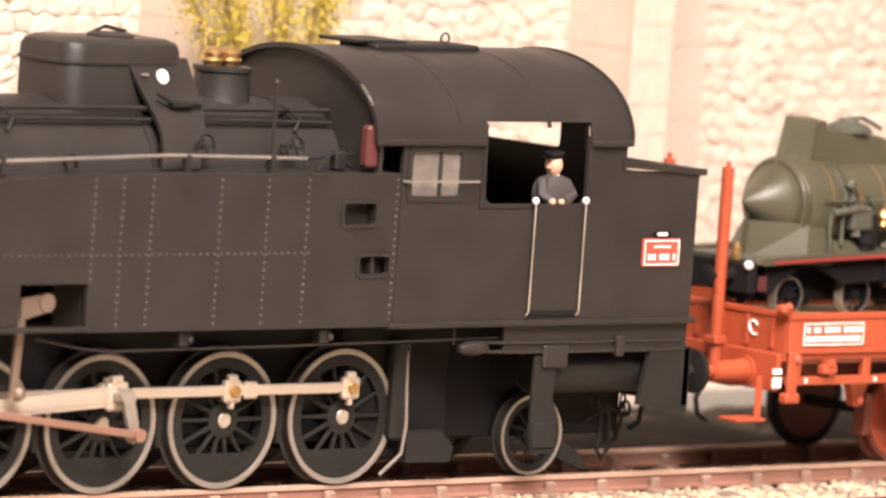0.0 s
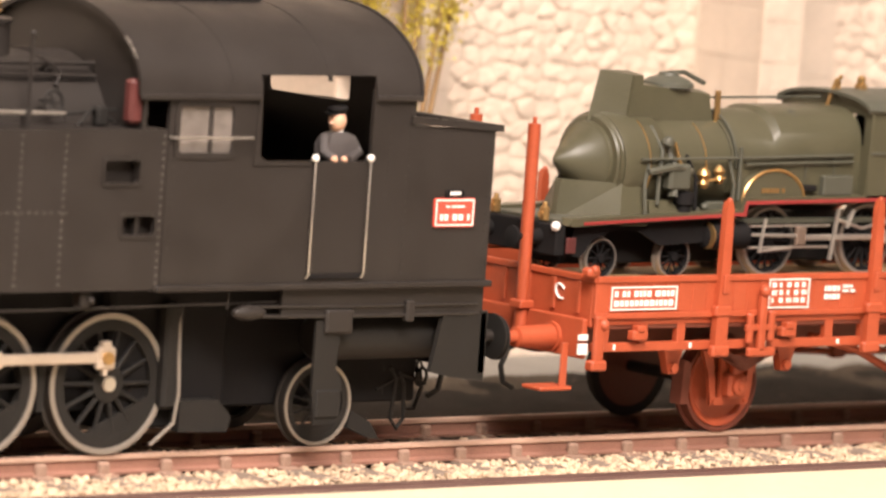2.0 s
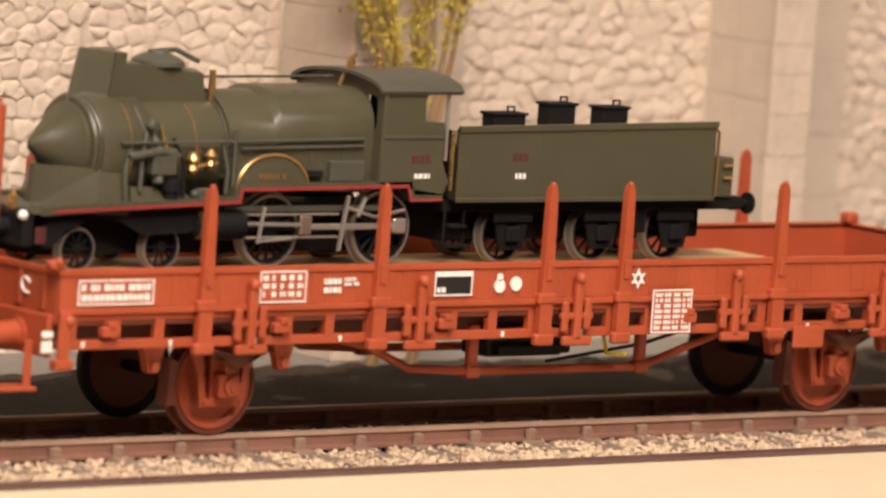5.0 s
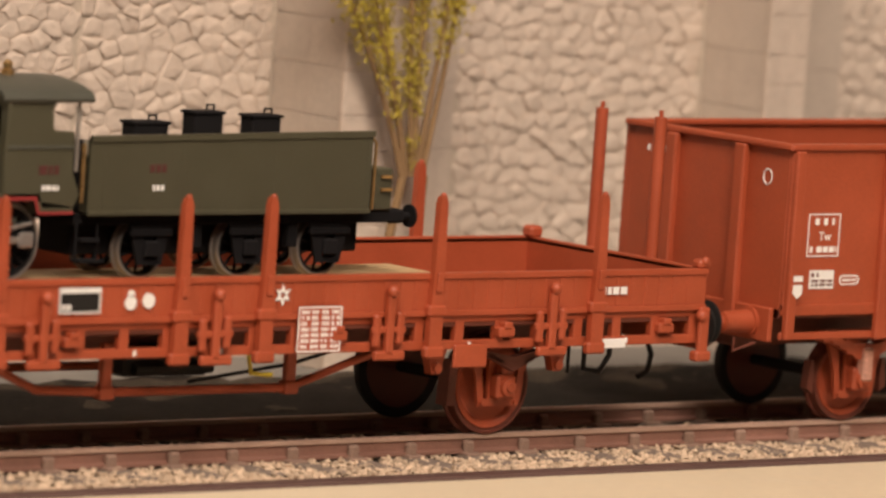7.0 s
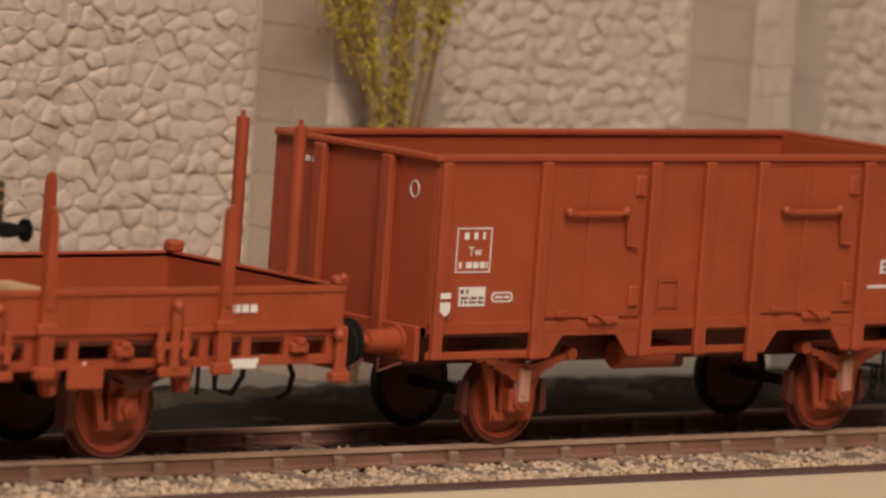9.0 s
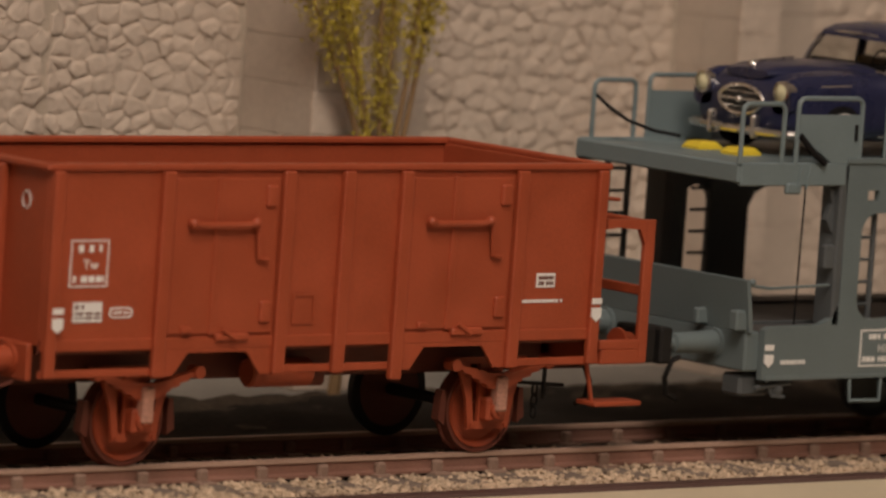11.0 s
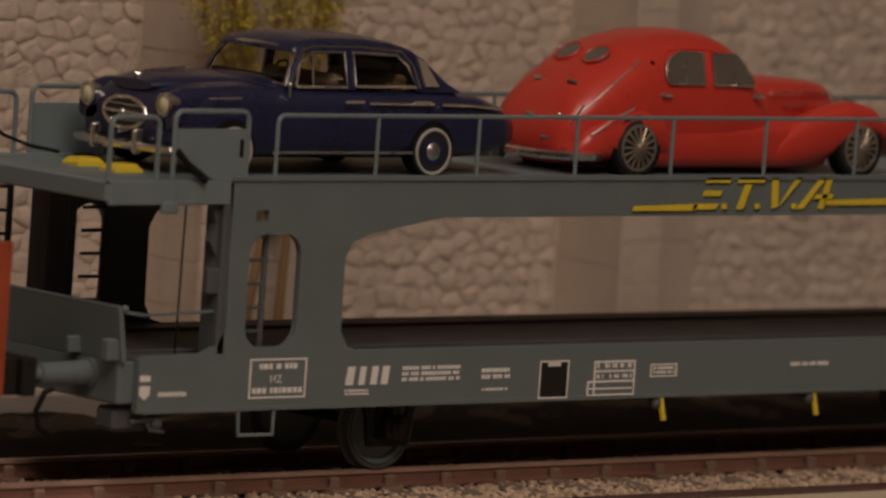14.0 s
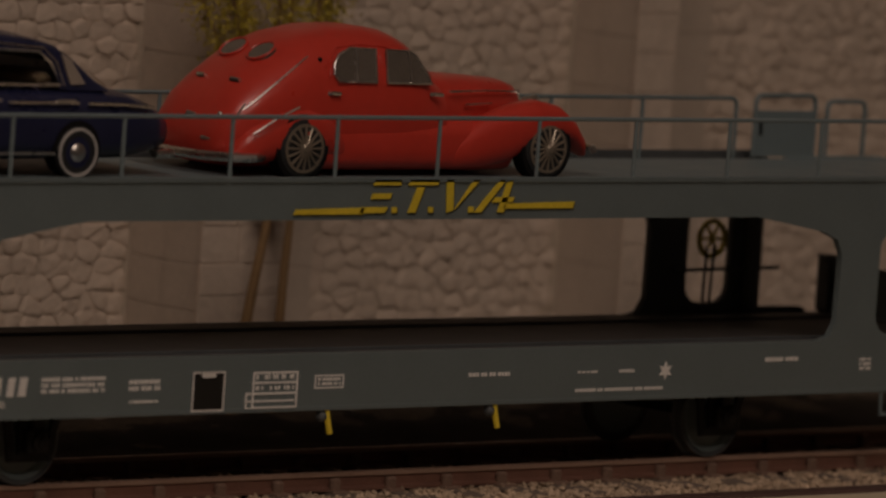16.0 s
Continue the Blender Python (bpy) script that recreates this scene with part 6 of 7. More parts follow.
big = [(1701.2, 35), (1703.4, 31.4), (1707, 30.4)] + mirror([(1701.2, 35), (1703.4, 31.4), (1707, 30.4)]) + mirror([(1731, 61.4), (1722, 60), (1708, 57.6), (1703, 55.6), (1701, 52)])[:5] + [(1731, 61.4), (1722, 60), (1708, 57.6), (1703, 55.6), (1701, 52)]
lad = rounded(1672.2, 1687.6, 31.6, 57.8, 5, 6)
lad2 = [(2 * MID - x, z) for x, z in lad]
sq = rounded(1673.4, 1677.2, 60.8, 63.4, 0.3, 2)
# the far frame takes the darker grey as its shade
for sg in (-1, 1):
    y0, y1 = (-CY, -CY + 1.8) if sg < 0 else (CY - 1.8, CY)
    fr = part("side_frame", Shape().plate(frame_line if sg < 0 else [(x - 6.5 if x > 1990 else x, z) for x, z in frame_line], [big, lad, lad2, sq] if sg < 0 else [[(x - 7 if x < 1720 else x - 5 if x > 1950 else x, z - 1.6 if z < 36 else z) for x, z in big], [(x - 1.5 if x < 1680 else x - 6.8, z) for x, z in lad], [(x - 5, z) for x, z in lad2]], y0, y1), GREY if sg < 0 else GREY_DK, car, "blue-grey side frame with large cut-outs" if sg < 0 else "inside of the far side frame, shade painted into its grey")
    if sg < 0:
        part("deck_lip", Shape().box(1665.4, 2 * MID - 1665.4, y0 - 0.5, y0 + 0.2, 70.0, 71.4, 0.2), GREY, fr)
        part("sole_lip", Shape().box(C0 + 1, C1 - 1, y0 - 0.2, y0 + 0.2, 17.0, 18.0, 0.1), GREY, fr)
    yl = y1 + 1.5 if sg < 0 else y0 - 1.5
    l = part("ladder", Shape().cyl((1679.4, yl, 30), (1679.4, yl, 60), 0.75, 8), GREY_DK, car)
    for k in range(5):
        part("rung", Shape().cyl((1672.5, yl, 35 + k * 5.5), (1679.4, yl, 35 + k * 5.5), 0.45, 6), GREY_DK, l)
    for x in (1664, 2 * MID - 1664):
        d = 1 if x < MID else -1
        x -= 6.5 if sg > 0 and d < 0 else 0
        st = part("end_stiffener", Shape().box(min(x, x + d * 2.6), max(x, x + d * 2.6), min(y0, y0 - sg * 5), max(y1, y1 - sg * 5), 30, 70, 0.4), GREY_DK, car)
FAR = 26.6   # the upper deck is narrower on its far side
part("lower_deck", Shape().box(C0, C1, -CY + 1.8, CY - 1.8, 26.5, 28.8, 0.2), DECK, car, "dirty brown-grey lower deck")
for y in (-18, 18):
    part("wheel_guide", Shape().box(1650, 2020, y - 0.6, y + 0.6, 28.6, 29.6, 0.2), GREY_DK, car)
part("upper_deck", Shape().box(1665, 2 * MID - 1665, -CY + 1.8, FAR - 0.3, 67.0, 69.6, 0.2), GREY_LT, car, "light blue-grey upper deck")
for x in (1629.8, 2 * MID - 1629.8):
    d = 1 if x < MID else -1
    a, b = min(x, x + d * 36), max(x, x + d * 36)
    e = part("deck_end", Shape().box(a, b, -CY + 0.2, FAR - 0.2, 66.2, 69.6, 0.3).box(min(x - d * 0.6, x + d * 1.4), max(x - d * 0.6, x + d * 1.4), -CY + 0.1, FAR - 0.1, 65.4, 70.0, 0.4), GREY_LT, car, "light blue-grey hinged deck end")
    for y0 in (-CY, FAR - 1.2):
        part("deck_side", Shape().box(a + 0.4, b - 0.4, y0 - 0.15, y0 + 1.35, 64.6, 70.3, 0.3), GREY_LT, e)
    if d > 0:
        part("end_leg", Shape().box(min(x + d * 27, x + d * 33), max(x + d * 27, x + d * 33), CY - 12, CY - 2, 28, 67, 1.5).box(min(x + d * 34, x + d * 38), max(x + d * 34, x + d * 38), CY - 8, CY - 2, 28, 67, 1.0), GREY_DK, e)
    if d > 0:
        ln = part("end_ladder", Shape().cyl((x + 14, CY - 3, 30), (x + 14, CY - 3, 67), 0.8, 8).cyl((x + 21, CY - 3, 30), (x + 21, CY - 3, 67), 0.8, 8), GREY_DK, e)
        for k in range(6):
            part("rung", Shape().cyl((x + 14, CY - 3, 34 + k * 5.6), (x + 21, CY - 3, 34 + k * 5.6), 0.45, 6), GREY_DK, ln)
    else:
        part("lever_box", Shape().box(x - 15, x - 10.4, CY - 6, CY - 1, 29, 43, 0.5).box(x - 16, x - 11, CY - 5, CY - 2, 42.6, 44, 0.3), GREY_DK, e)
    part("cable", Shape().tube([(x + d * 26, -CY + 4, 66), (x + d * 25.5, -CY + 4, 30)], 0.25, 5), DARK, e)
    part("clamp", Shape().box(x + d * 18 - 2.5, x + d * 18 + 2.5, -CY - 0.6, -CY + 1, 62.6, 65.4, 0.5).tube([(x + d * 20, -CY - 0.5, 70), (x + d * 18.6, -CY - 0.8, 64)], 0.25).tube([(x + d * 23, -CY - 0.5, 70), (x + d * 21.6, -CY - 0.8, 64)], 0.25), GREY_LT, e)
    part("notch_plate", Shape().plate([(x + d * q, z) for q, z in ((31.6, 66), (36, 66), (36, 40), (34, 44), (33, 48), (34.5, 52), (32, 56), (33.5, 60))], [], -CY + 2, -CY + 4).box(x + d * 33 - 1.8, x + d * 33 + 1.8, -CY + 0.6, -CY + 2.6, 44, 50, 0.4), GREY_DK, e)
    # folding plate across the lower deck's end
    xp = x + d * 6.0
    fp = part("bridge_plate", Shape().loft([[(xp + d * q, y, z) for q, z in ((0, 41.4), (1.2, 41.6), (3.2, 29), (2.0, 28.6))] for y in (-CY + 1, CY - 1)]), GREY, car, "grey steel folding bridge plate")
    part("plate_hinge", Shape().box(xp - 1.5, xp + 2.5, -CY + 2, -CY + 5, 29, 34, 0.4).box(xp - 1.5, xp + 2.5, -CY + 16, -CY + 18, 29, 33, 0.4).ball((xp + d * 2, -CY + 1.2, 41), 0.9), GREY, fp)
    part("plate_bar", Shape().tube([(xp + d * 2, -CY + 1.4, 40.2), (xp + d * 8, -CY + 1.4, 39.4), (x + d * 34, -CY + 1.6, 40)], 0.4), GREY, fp)
    part("head_stock", Shape().box(min(x + d * 8, x + d * 14), max(x + d * 8, x + d * 14), -CY + 2, CY - 2, 19, 28.8, 0.5), GREY, car)
    for y in (-20, 20):
        buffer(car, x + d * 8, x - d * 14.6, y, 25, -d, GREY, BLACK_LOW, square=True)
    part("end_fitting", Shape().box(x + d * 14 - 5, x + d * 14 + 5, -29, -22, 12.6, 18, 0.8).ball((x + d * 20, -30, 14.5), 2.0).tube([(x + d * 12, -31, 15), (x + d * 24, -31, 16)], 0.6).tube([(x + d * 16, -30, 18), (x + d * 18, -31, 13), (x + d * 22, -31, 12.6)], 0.5), GREY_DK, car)
    part("boarding_step", Shape().tube([(x + d * 42.5, -CY + 0.6, 17.4), (x + d * 42.8, -CY + 0.4, 11.4), (x + d * 53, -CY + 0.4, 11.2), (x + d * 53.2, -CY + 0.6, 17.2)], 0.5, 7), GREY_LT, car)
    hose(car, x + d * 6, -10, 20, -d)


def hoop(x0, x1, y, z0, z1, r=0.62, rad=2.0):
    pts = [(x0, y, z0), (x0, y, z1 - rad)]
    for k in range(1, 5):
        t = radians(90 * k / 4)
        pts.append((x0 + rad - rad * math.cos(t), y, z1 - rad + rad * math.sin(t)))
    for k in range(5):
        t = radians(90 * k / 4)
        pts.append((x1 - rad + rad * math.sin(t), y, z1 - rad + rad * math.cos(t)))
    return pts + [(x1, y, z0)]


for y, back in ((-CY + 0.2, 0.0), (FAR - 0.3, 1.0)):
    rl = part("railing", Shape().tube(hoop(1678.2 - 5.6 * back, 2 * MID - 1678.2 - 5.6 * back, y, 69.6, 85.2), 0.55, 7), GREY_LT, car, "thin light grey tube railing")
    for i in range(9):
        x = 1708.5 + i * 31.4 - 5.6 * back
        part("rail_post", Shape().cyl((x, y, 69.6), (x, y, 85.0), 0.5, 7), GREY_LT, rl)
    for m in (0, 1):
        off = back * (-7.4 if m else 4.5)
        f = functools.partial(lambda x, m, off: (2 * MID - x if m else x) + off, m=m, off=off)
        a, b = sorted((f(1629.6), f(1643.4)))
        part("end_hoop", Shape().tube(hoop(a, b, y, 70, 84.6), 0.62, 7), GREY_LT, car)
        a, b = sorted((f(1648.0), f(1669.4)))
        g = part("gate_hoop", Shape().tube(hoop(a, b, y, 70, 86.0), 0.62, 7), GREY_LT, car)
        k0, k1 = f(1648.6), f(1668.8)
        part("gate_plate", Shape().plate([(k0, 82), (k1, 82), (k1, 70.2), (f(1660), 70.2), (k0, 77)] if not back else [(k0, 82), (k1, 82), (k1, 70.2), (k0, 70.2)], [], y - 0.3, y + 0.5), GREY_LT, g)
        part("gate_slot", Shape().box(min(f(1667), f(1668)), max(f(1667), f(1668)), y - 0.6, y - 0.2, 75.6, 79.6, 0.1), DARK, g)
part("safety_chain", Shape().tube([(1634.4, FAR - 0.4, 81), (1637, FAR - 3, 78), (1639, FAR - 8, 75.2), (1642, FAR - 14, 73.4), (1646, FAR - 20, 72.6)], 0.5, 6), DARK, car)
part("safety_strap", Shape().tube([(1648.5, -CY - 0.4, 77), (1653, -CY - 0.9, 72.6), (1657, -CY - 1.0, 70.2)], 0.8, 6), DARK, car)
# bright hand wheel and rod near the other end
hw = part("crank_wheel", Shape().tube([(1985.6 + 4.6 * math.cos(t * 0.3925), CY - 3, 48.4 + 4.6 * math.sin(t * 0.3925)) for t in range(17)], 0.7, 7), YELLOW, car, "yellow hand crank wheel")
s = Shape()
for k in range(3):
    t = k * 1.047
    s.tube([(1985.6 - 4.4 * math.cos(t), CY - 3, 48.4 - 4.4 * math.sin(t)), (1985.6 + 4.4 * math.cos(t), CY - 3, 48.4 + 4.4 * math.sin(t))], 0.45)
part("spokes", s, YELLOW, hw)
part("crank_rod", Shape().tube([(1983.6, CY - 3.5, 46.4), (1983.2, CY - 3.5, 31)], 0.45).tube([(1986.1, CY - 3.5, 46.4), (1985.6, CY - 3.5, 31)], 0.45).tube([(1972, CY - 4, 40.4), (2009, CY - 4, 40.8)], 0.5), GREY_DK, hw)
# wheels and under gear
for x in (1728.0, 1943.0):
    for sd, y in ((-1, -18.6), (1, 18.6)):
        wheel(car, x, 10.2, y, 0, GREY, GREY_DK, 3.2, 70, side=sd, hub=GREY_DK, drop=0.35)
    axle(car, x, 10.2, 15)
    axle_unit(car, x, 10.2, BLACK_LOW, BLACK_LOW)
part("centre_girder", Shape().box(C0 + 20, C1 - 20, -14, 14, 15, 26.6, 0.5), BLACK_LOW, car)
for x in (1805.8, 1858.0):
    lv = part("release_lever", Shape().tube([(x, -CY + 1, 17.2), (x, -CY + 0.4, 15), (x + 0.8, -CY + 0.2, 11.4)], 0.75, 7), YELLOW, car)
    part("lever_pivot", Shape().ball((x - 1.4, -CY + 1, 15.4), 1.4, 8, 6).box(x - 2.4, x - 0.4, -CY + 0.6, -CY + 2, 14.4, 17.4, 0.3), GREY_DK, lv)
# markings on the sole bar
yc = -CY - 0.1
p = part("panel", border(Shape(), 1674.5, 1691.5, 19.8, 29.0, yc, 0.4), WHITE, car)
bars(p, 1677.4, 1688.6, 26.2, 28.2, yc, 1, WHITE, 91)
letters(p, "HZ", 1680.6, 23.4, 2.6, yc - 0.05, WHITE)
bars(p, 1675.6, 1690.4, 20.6, 22.6, yc, 1, WHITE, 92)
mk = Shape()
for x, w in ((1703.6, 2.8), (1707.6, 2.2), (1711.2, 2.4), (1714.4, 2.6)):
    mk.plate([(x, 22.3), (x + w * 0.8, 22.3), (x + w, 26.6), (x + w * 0.2, 26.6)], [], yc - 0.1, yc + 0.1)
part("company_mark", mk, WHITE, car)
bars(car, 1703.6, 1711, 19.8, 21.4, yc, 2, WHITE, 93)
bars(car, 1721, 1739, 22.6, 26.6, yc, 3, WHITE, 94)
bars(car, 1746, 1755, 22.6, 25.6, yc, 2, WHITE, 95)
bars(car, 1746.4, 1754.6, 19.8, 20.8, yc, 1, WHITE, 96)
p = part("panel", Shape().box(1764.3, 1773.8, yc - 0.1, yc + 0.2, 17.6, 26.8, 0.04), BLACK_LOW, car)
part("panel_border", border(Shape(), 1764.3, 1773.8, 17.6, 26.8, yc - 0.12, 0.4).box(1767, 1771, yc - 0.2, yc, 25.4, 26.6, 0.02), WHITE, p)
p = part("load_table", border(border(Shape(), 1782.2, 1795.7, 17.8, 26.4, yc, 0.5), 1780.2, 1795.7, 17.7, 21.6, yc - 0.02, 0.5), WHITE, car)
part("grid_line", Shape().box(1782, 1795.6, yc - 0.1, yc + 0.1, 23.6, 24.1, 0.02).box(1780, 1795.6, yc - 0.1, yc + 0.1, 19.4, 19.8, 0.02), WHITE, p)
for i in range(5):
    bars(p, 1783.2 + i * 2.5, 1784.8 + i * 2.5, 24.4, 26.0, yc, 1, WHITE, 100 + i)
for i in range(3):
    bars(p, 1783.2 + i * 4.2, 1786.2 + i * 4.2, 21.9, 23.3, yc, 1, WHITE, 106 + i)
p = part("panel", border(Shape(), 1800.8, 1809.6, 22.1, 25.3, yc, 0.35), WHITE, car)
bars(p, 1801.8, 1808.8, 22.7, 24.8, yc, 2, WHITE, 110)
bars(car, 1848.4, 1861.8, 23.6, 25.0, yc, 1, WHITE, 111)
bars(car, 1883.4, 1890, 23.8, 24.6, yc, 1, WHITE, 112)
bars(car, 1897, 1902, 23.6, 24.8, yc, 1, WHITE, 113)
bars(car, 1883, 1911.8, 19.2, 20.4, yc, 1, WHITE, 114)
star = [((2.3 if k % 2 == 0 else 1.1) * math.sin(k * math.pi / 6) + 1912.3, (2.3 if k % 2 == 0 else 1.1) * math.cos(k * math.pi / 6) + 24.0) for k in range(12)]
part("star_mark", Shape().plate(star, [], yc - 0.1, yc + 0.1), WHITE, car)
bars(car, 1946, 1957.4, 25.2, 26.8, yc, 1, WHITE, 115)
bars(car, 1979, 1983, 22.6, 26, yc, 3, WHITE, 116)
part("white_flash", Shape().box(C0 + 0.4, C0 + 3.4, yc - 0.1, yc + 0.1, 24.4, 25.8, 0.03).plate([(C0 + 0.4, 23.4), (C0 + 3.4, 23.4), (C0 + 3.4, 21.4), (C0 + 1.9, 20.2), (C0 + 0.4, 21.4)], [], yc - 0.1, yc + 0.1), WHITE, car)
bars(car, 1648, 1657, 20.6, 22.2, yc, 1, WHITE, 117)
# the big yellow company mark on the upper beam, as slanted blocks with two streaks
yy = -CY - 0.2


def slant(pts):
    return [(x + 0.42 * (z - 63), z) for x, z in pts]


MARKS = ([(1810.2, 63), (1818.2, 63), (1818.6, 64.4), (1810.6, 64.4)], [(1812.4, 66.3), (1818.2, 66.3), (1818.2, 67.6), (1812.4, 67.6)], [(1811.6, 69.5), (1819.8, 69.5), (1819.8, 70.8), (1811.6, 70.8)],
         [(1822.4, 69.5), (1831.4, 69.5), (1831.4, 70.8), (1822.4, 70.8)], [(1825.4, 63), (1827.6, 63), (1827.6, 69), (1825.4, 69)],
         [(1837.4, 63), (1839.2, 63.6), (1835.8, 70.8), (1833.6, 70.8)], [(1839.6, 63.8), (1840.6, 65.2), (1844.2, 70.8), (1842.2, 70.8)],
         [(1846.0, 63), (1848.2, 63), (1852.4, 70.8), (1850.6, 70.8)], [(1853.4, 63), (1855.4, 63), (1854.6, 70.8), (1852.9, 70.4)], [(1850.6, 65.4), (1857.0, 65.4), (1857.0, 66.6), (1851.2, 66.6)])
for shift, m, nm, dy in ((0.35, SHADOW_BLK, "mark_shadow", 0.0), (0, YELLOW, "mark_block", -0.15)):
    for pts in MARKS:
        part(nm, Shape().plate([(x + shift, z - shift * 0.8) for x, z in slant(pts)], [], yy + dy - 0.15, yy + dy + 0.2), m, car)
    for a, b, z in ((1790.6, 1811.4, 62.7), (1855.0, 1877.4, 63.9)):
        part(nm, Shape().plate([(a + shift, z - shift * 0.8), (b + shift, z - shift * 0.8), (b + 0.6 + shift, z + 1.6 - shift * 0.8), (a + 0.8 + shift, z + 1.2 - shift * 0.8)], [], yy + dy - 0.15, yy + dy + 0.2), m, car)
    for x in (1820.4, 1831.6, 1844.2):
        part(nm, Shape().box(x + shift, x + 1.6 + shift, yy + dy - 0.15, yy + dy + 0.2, 63 - shift, 64.4 - shift, 0.05), m, car)

# ================= the two cars on the upper deck =================
DZ = 69.6
WIRE = mat("bright_wire_wheel", (0.34, 0.28, 0.21), 0.35, 0.5)


def section(x, w, zb, zs, zt, n=9, sq=3.2):
    """A half-round body ring: width w, bottom zb, widest height zs, top zt."""
    out = []
    for i in range(4 * n):
        t = 2 * math.pi * i / (4 * n)
        c, q = math.cos(t), math.sin(t)
        y = math.copysign(abs(c) ** (2 / sq), c) * w
        z = zs + math.copysign(abs(q) ** (2 / sq), q) * ((zt - zs) if q > 0 else (zs - zb))
        out.append((x, y, z))
    return out


def car_wheel(parent, x, z, y, r, side, white, wire):
    s = Shape().lathe((x, y, z), (0, -side, 0), [(0, r * 0.55), (-0.2, r * 0.75), (0.3, r * 0.98), (1.2, r), (2.8, r * 0.97), (3.2, r * 0.7)], 28)
    w = part("wheel", s, RUBBER, parent)
    if white:
        part("whitewall", Shape().lathe((x, y + side * 0.3, z), (0, -side, 0), [(0, r * 0.83), (0, r * 0.92), (0.3, r * 0.94), (0.3, r * 0.81), (0, r * 0.83)], 28, False), WHITEWALL, w)
        part("rim", Shape().lathe((x, y + side * 0.1, z), (0, -side, 0), [(0, r * 0.3), (0.1, r * 0.72), (0.4, r * 0.74)], 24), NAVY, w)
        part("hub_cap", Shape().lathe((x, y + side * 0.9, z), (0, -side, 0), [(0, r * 0.08), (0.3, r * 0.25), (0.9, r * 0.38), (1.0, r * 0.4)], 20), CHROME, w)
    else:
        part("rim", Shape().lathe((x, y + side * 0.25, z), (0, -side, 0), [(0, r * 0.74), (0, r * 0.84), (0.4, r * 0.84), (0.4, r * 0.7), (0, r * 0.74)], 28, False), WIRE, w)
        s = Shape()
        for i in range(16):
            t = 2 * math.pi * i / 16
            s.cyl((x, y + side * 0.9, z), (x + math.cos(t) * r * 0.74, y + side * 0.1, z + math.sin(t) * r * 0.74), 0.34, 5)
        s.lathe((x, y + side * 1.3, z), (0, -side, 0), [(0, r * 0.12), (0.5, r * 0.22), (1.4, r * 0.24)], 14)
        part("wire_wheel", s, WIRE, w)
    return w


def side_glass(parent, pts, y, tilt, m, name, t=0.35):
    """A pane whose top leans inwards."""
    z0 = min(z for _, z in pts)
    s = Shape()
    a = [(x, y + tilt * (z - z0), z) for x, z in pts]
    b = [(p[0], p[1] + t, p[2]) for p in a]
    s.loft([a, b])
    return part(name, s, m, parent)


def outline(parent, pts, y, tilt, m, name, r=0.35):
    z0 = min(z for _, z in pts)
    loop = [(x, y + tilt * (z - z0), z) for x, z in pts]
    part(name, Shape().tube(loop + [loop[0]], r, 6), m, parent)


# --- navy saloon, facing the train's head
na = thing("navy_saloon_car", (1712, 0, DZ), "glossy navy-blue 1950s saloon car on the carrier's upper deck", "car")
CARRIED.append(na)
W = 19.0
secs = [(1659.6, 15.0, 75, 80, 84), (1661, 16.8, 74.0, 80, 88.2), (1664, 17.8, 73.4, 80, 90.0), (1672, 18.6, 73, 80, 90.8), (1684, 19.0, 73, 80.5, 91.4), (1694, 19.2, 73, 80.8, 90.9),
        (1712, 19.3, 73, 81, 90.4), (1730, 19.3, 73, 81, 90.3), (1742, 19.0, 73, 81, 90.0), (1754, 18.4, 73.2, 80.8, 89.2), (1762, 17.2, 73.8, 80.4, 87.2), (1766, 15.6, 75, 80, 84.6), (1767, 13.5, 76.5, 80, 83)]
body = part("body", Shape().loft([section(*q, sq=4.0 if 1664 < q[0] < 1760 else 3.0) for q in secs]), NAVY, na, "navy-blue gloss car body", smooth=60)


def cabin(x, wb, wt, zb, zt, r):
    """A roof ring: leaning sides, round shoulders, a slightly crowned top."""
    half = [(wb, zb), (wb + (wt - wb) * 0.5, zb + (zt - r - zb) * 0.5), (wt, zt - r)]
    half += [(wt - r * 1.3 * (1 - math.cos(radians(q))), zt - r + (r - 0.7) * math.sin(radians(q))) for q in (25, 50, 75)]
    half += [(wt * 0.45, zt - 0.25), (0, zt)]
    return [(x, -y, z) for y, z in half] + [(x, y, z) for y, z in reversed(half[:-1])]


lid = [(1697.0, 13.2, 12.6, 98.1, 99.2, 0.8), (1698.2, 13.9, 13.4, 98.1, 100.4, 1.6), (1701.4, 14.3, 13.7, 98.1, 101.7, 2.4), (1708, 14.4, 13.7, 98.1, 102.3, 2.8), (1719, 14.4, 13.7, 98.1, 102.3, 2.8), (1727, 14.4, 13.8, 97.8, 101.6, 2.7), (1732, 14.6, 14.0, 96.8, 100.6, 2.6), (1734.6, 14.9, 14.2, 95.0, 99.8, 2.6)]
part("roof_panel", Shape().loft([cabin(*q) for q in lid]), NAVY, na, smooth=60)
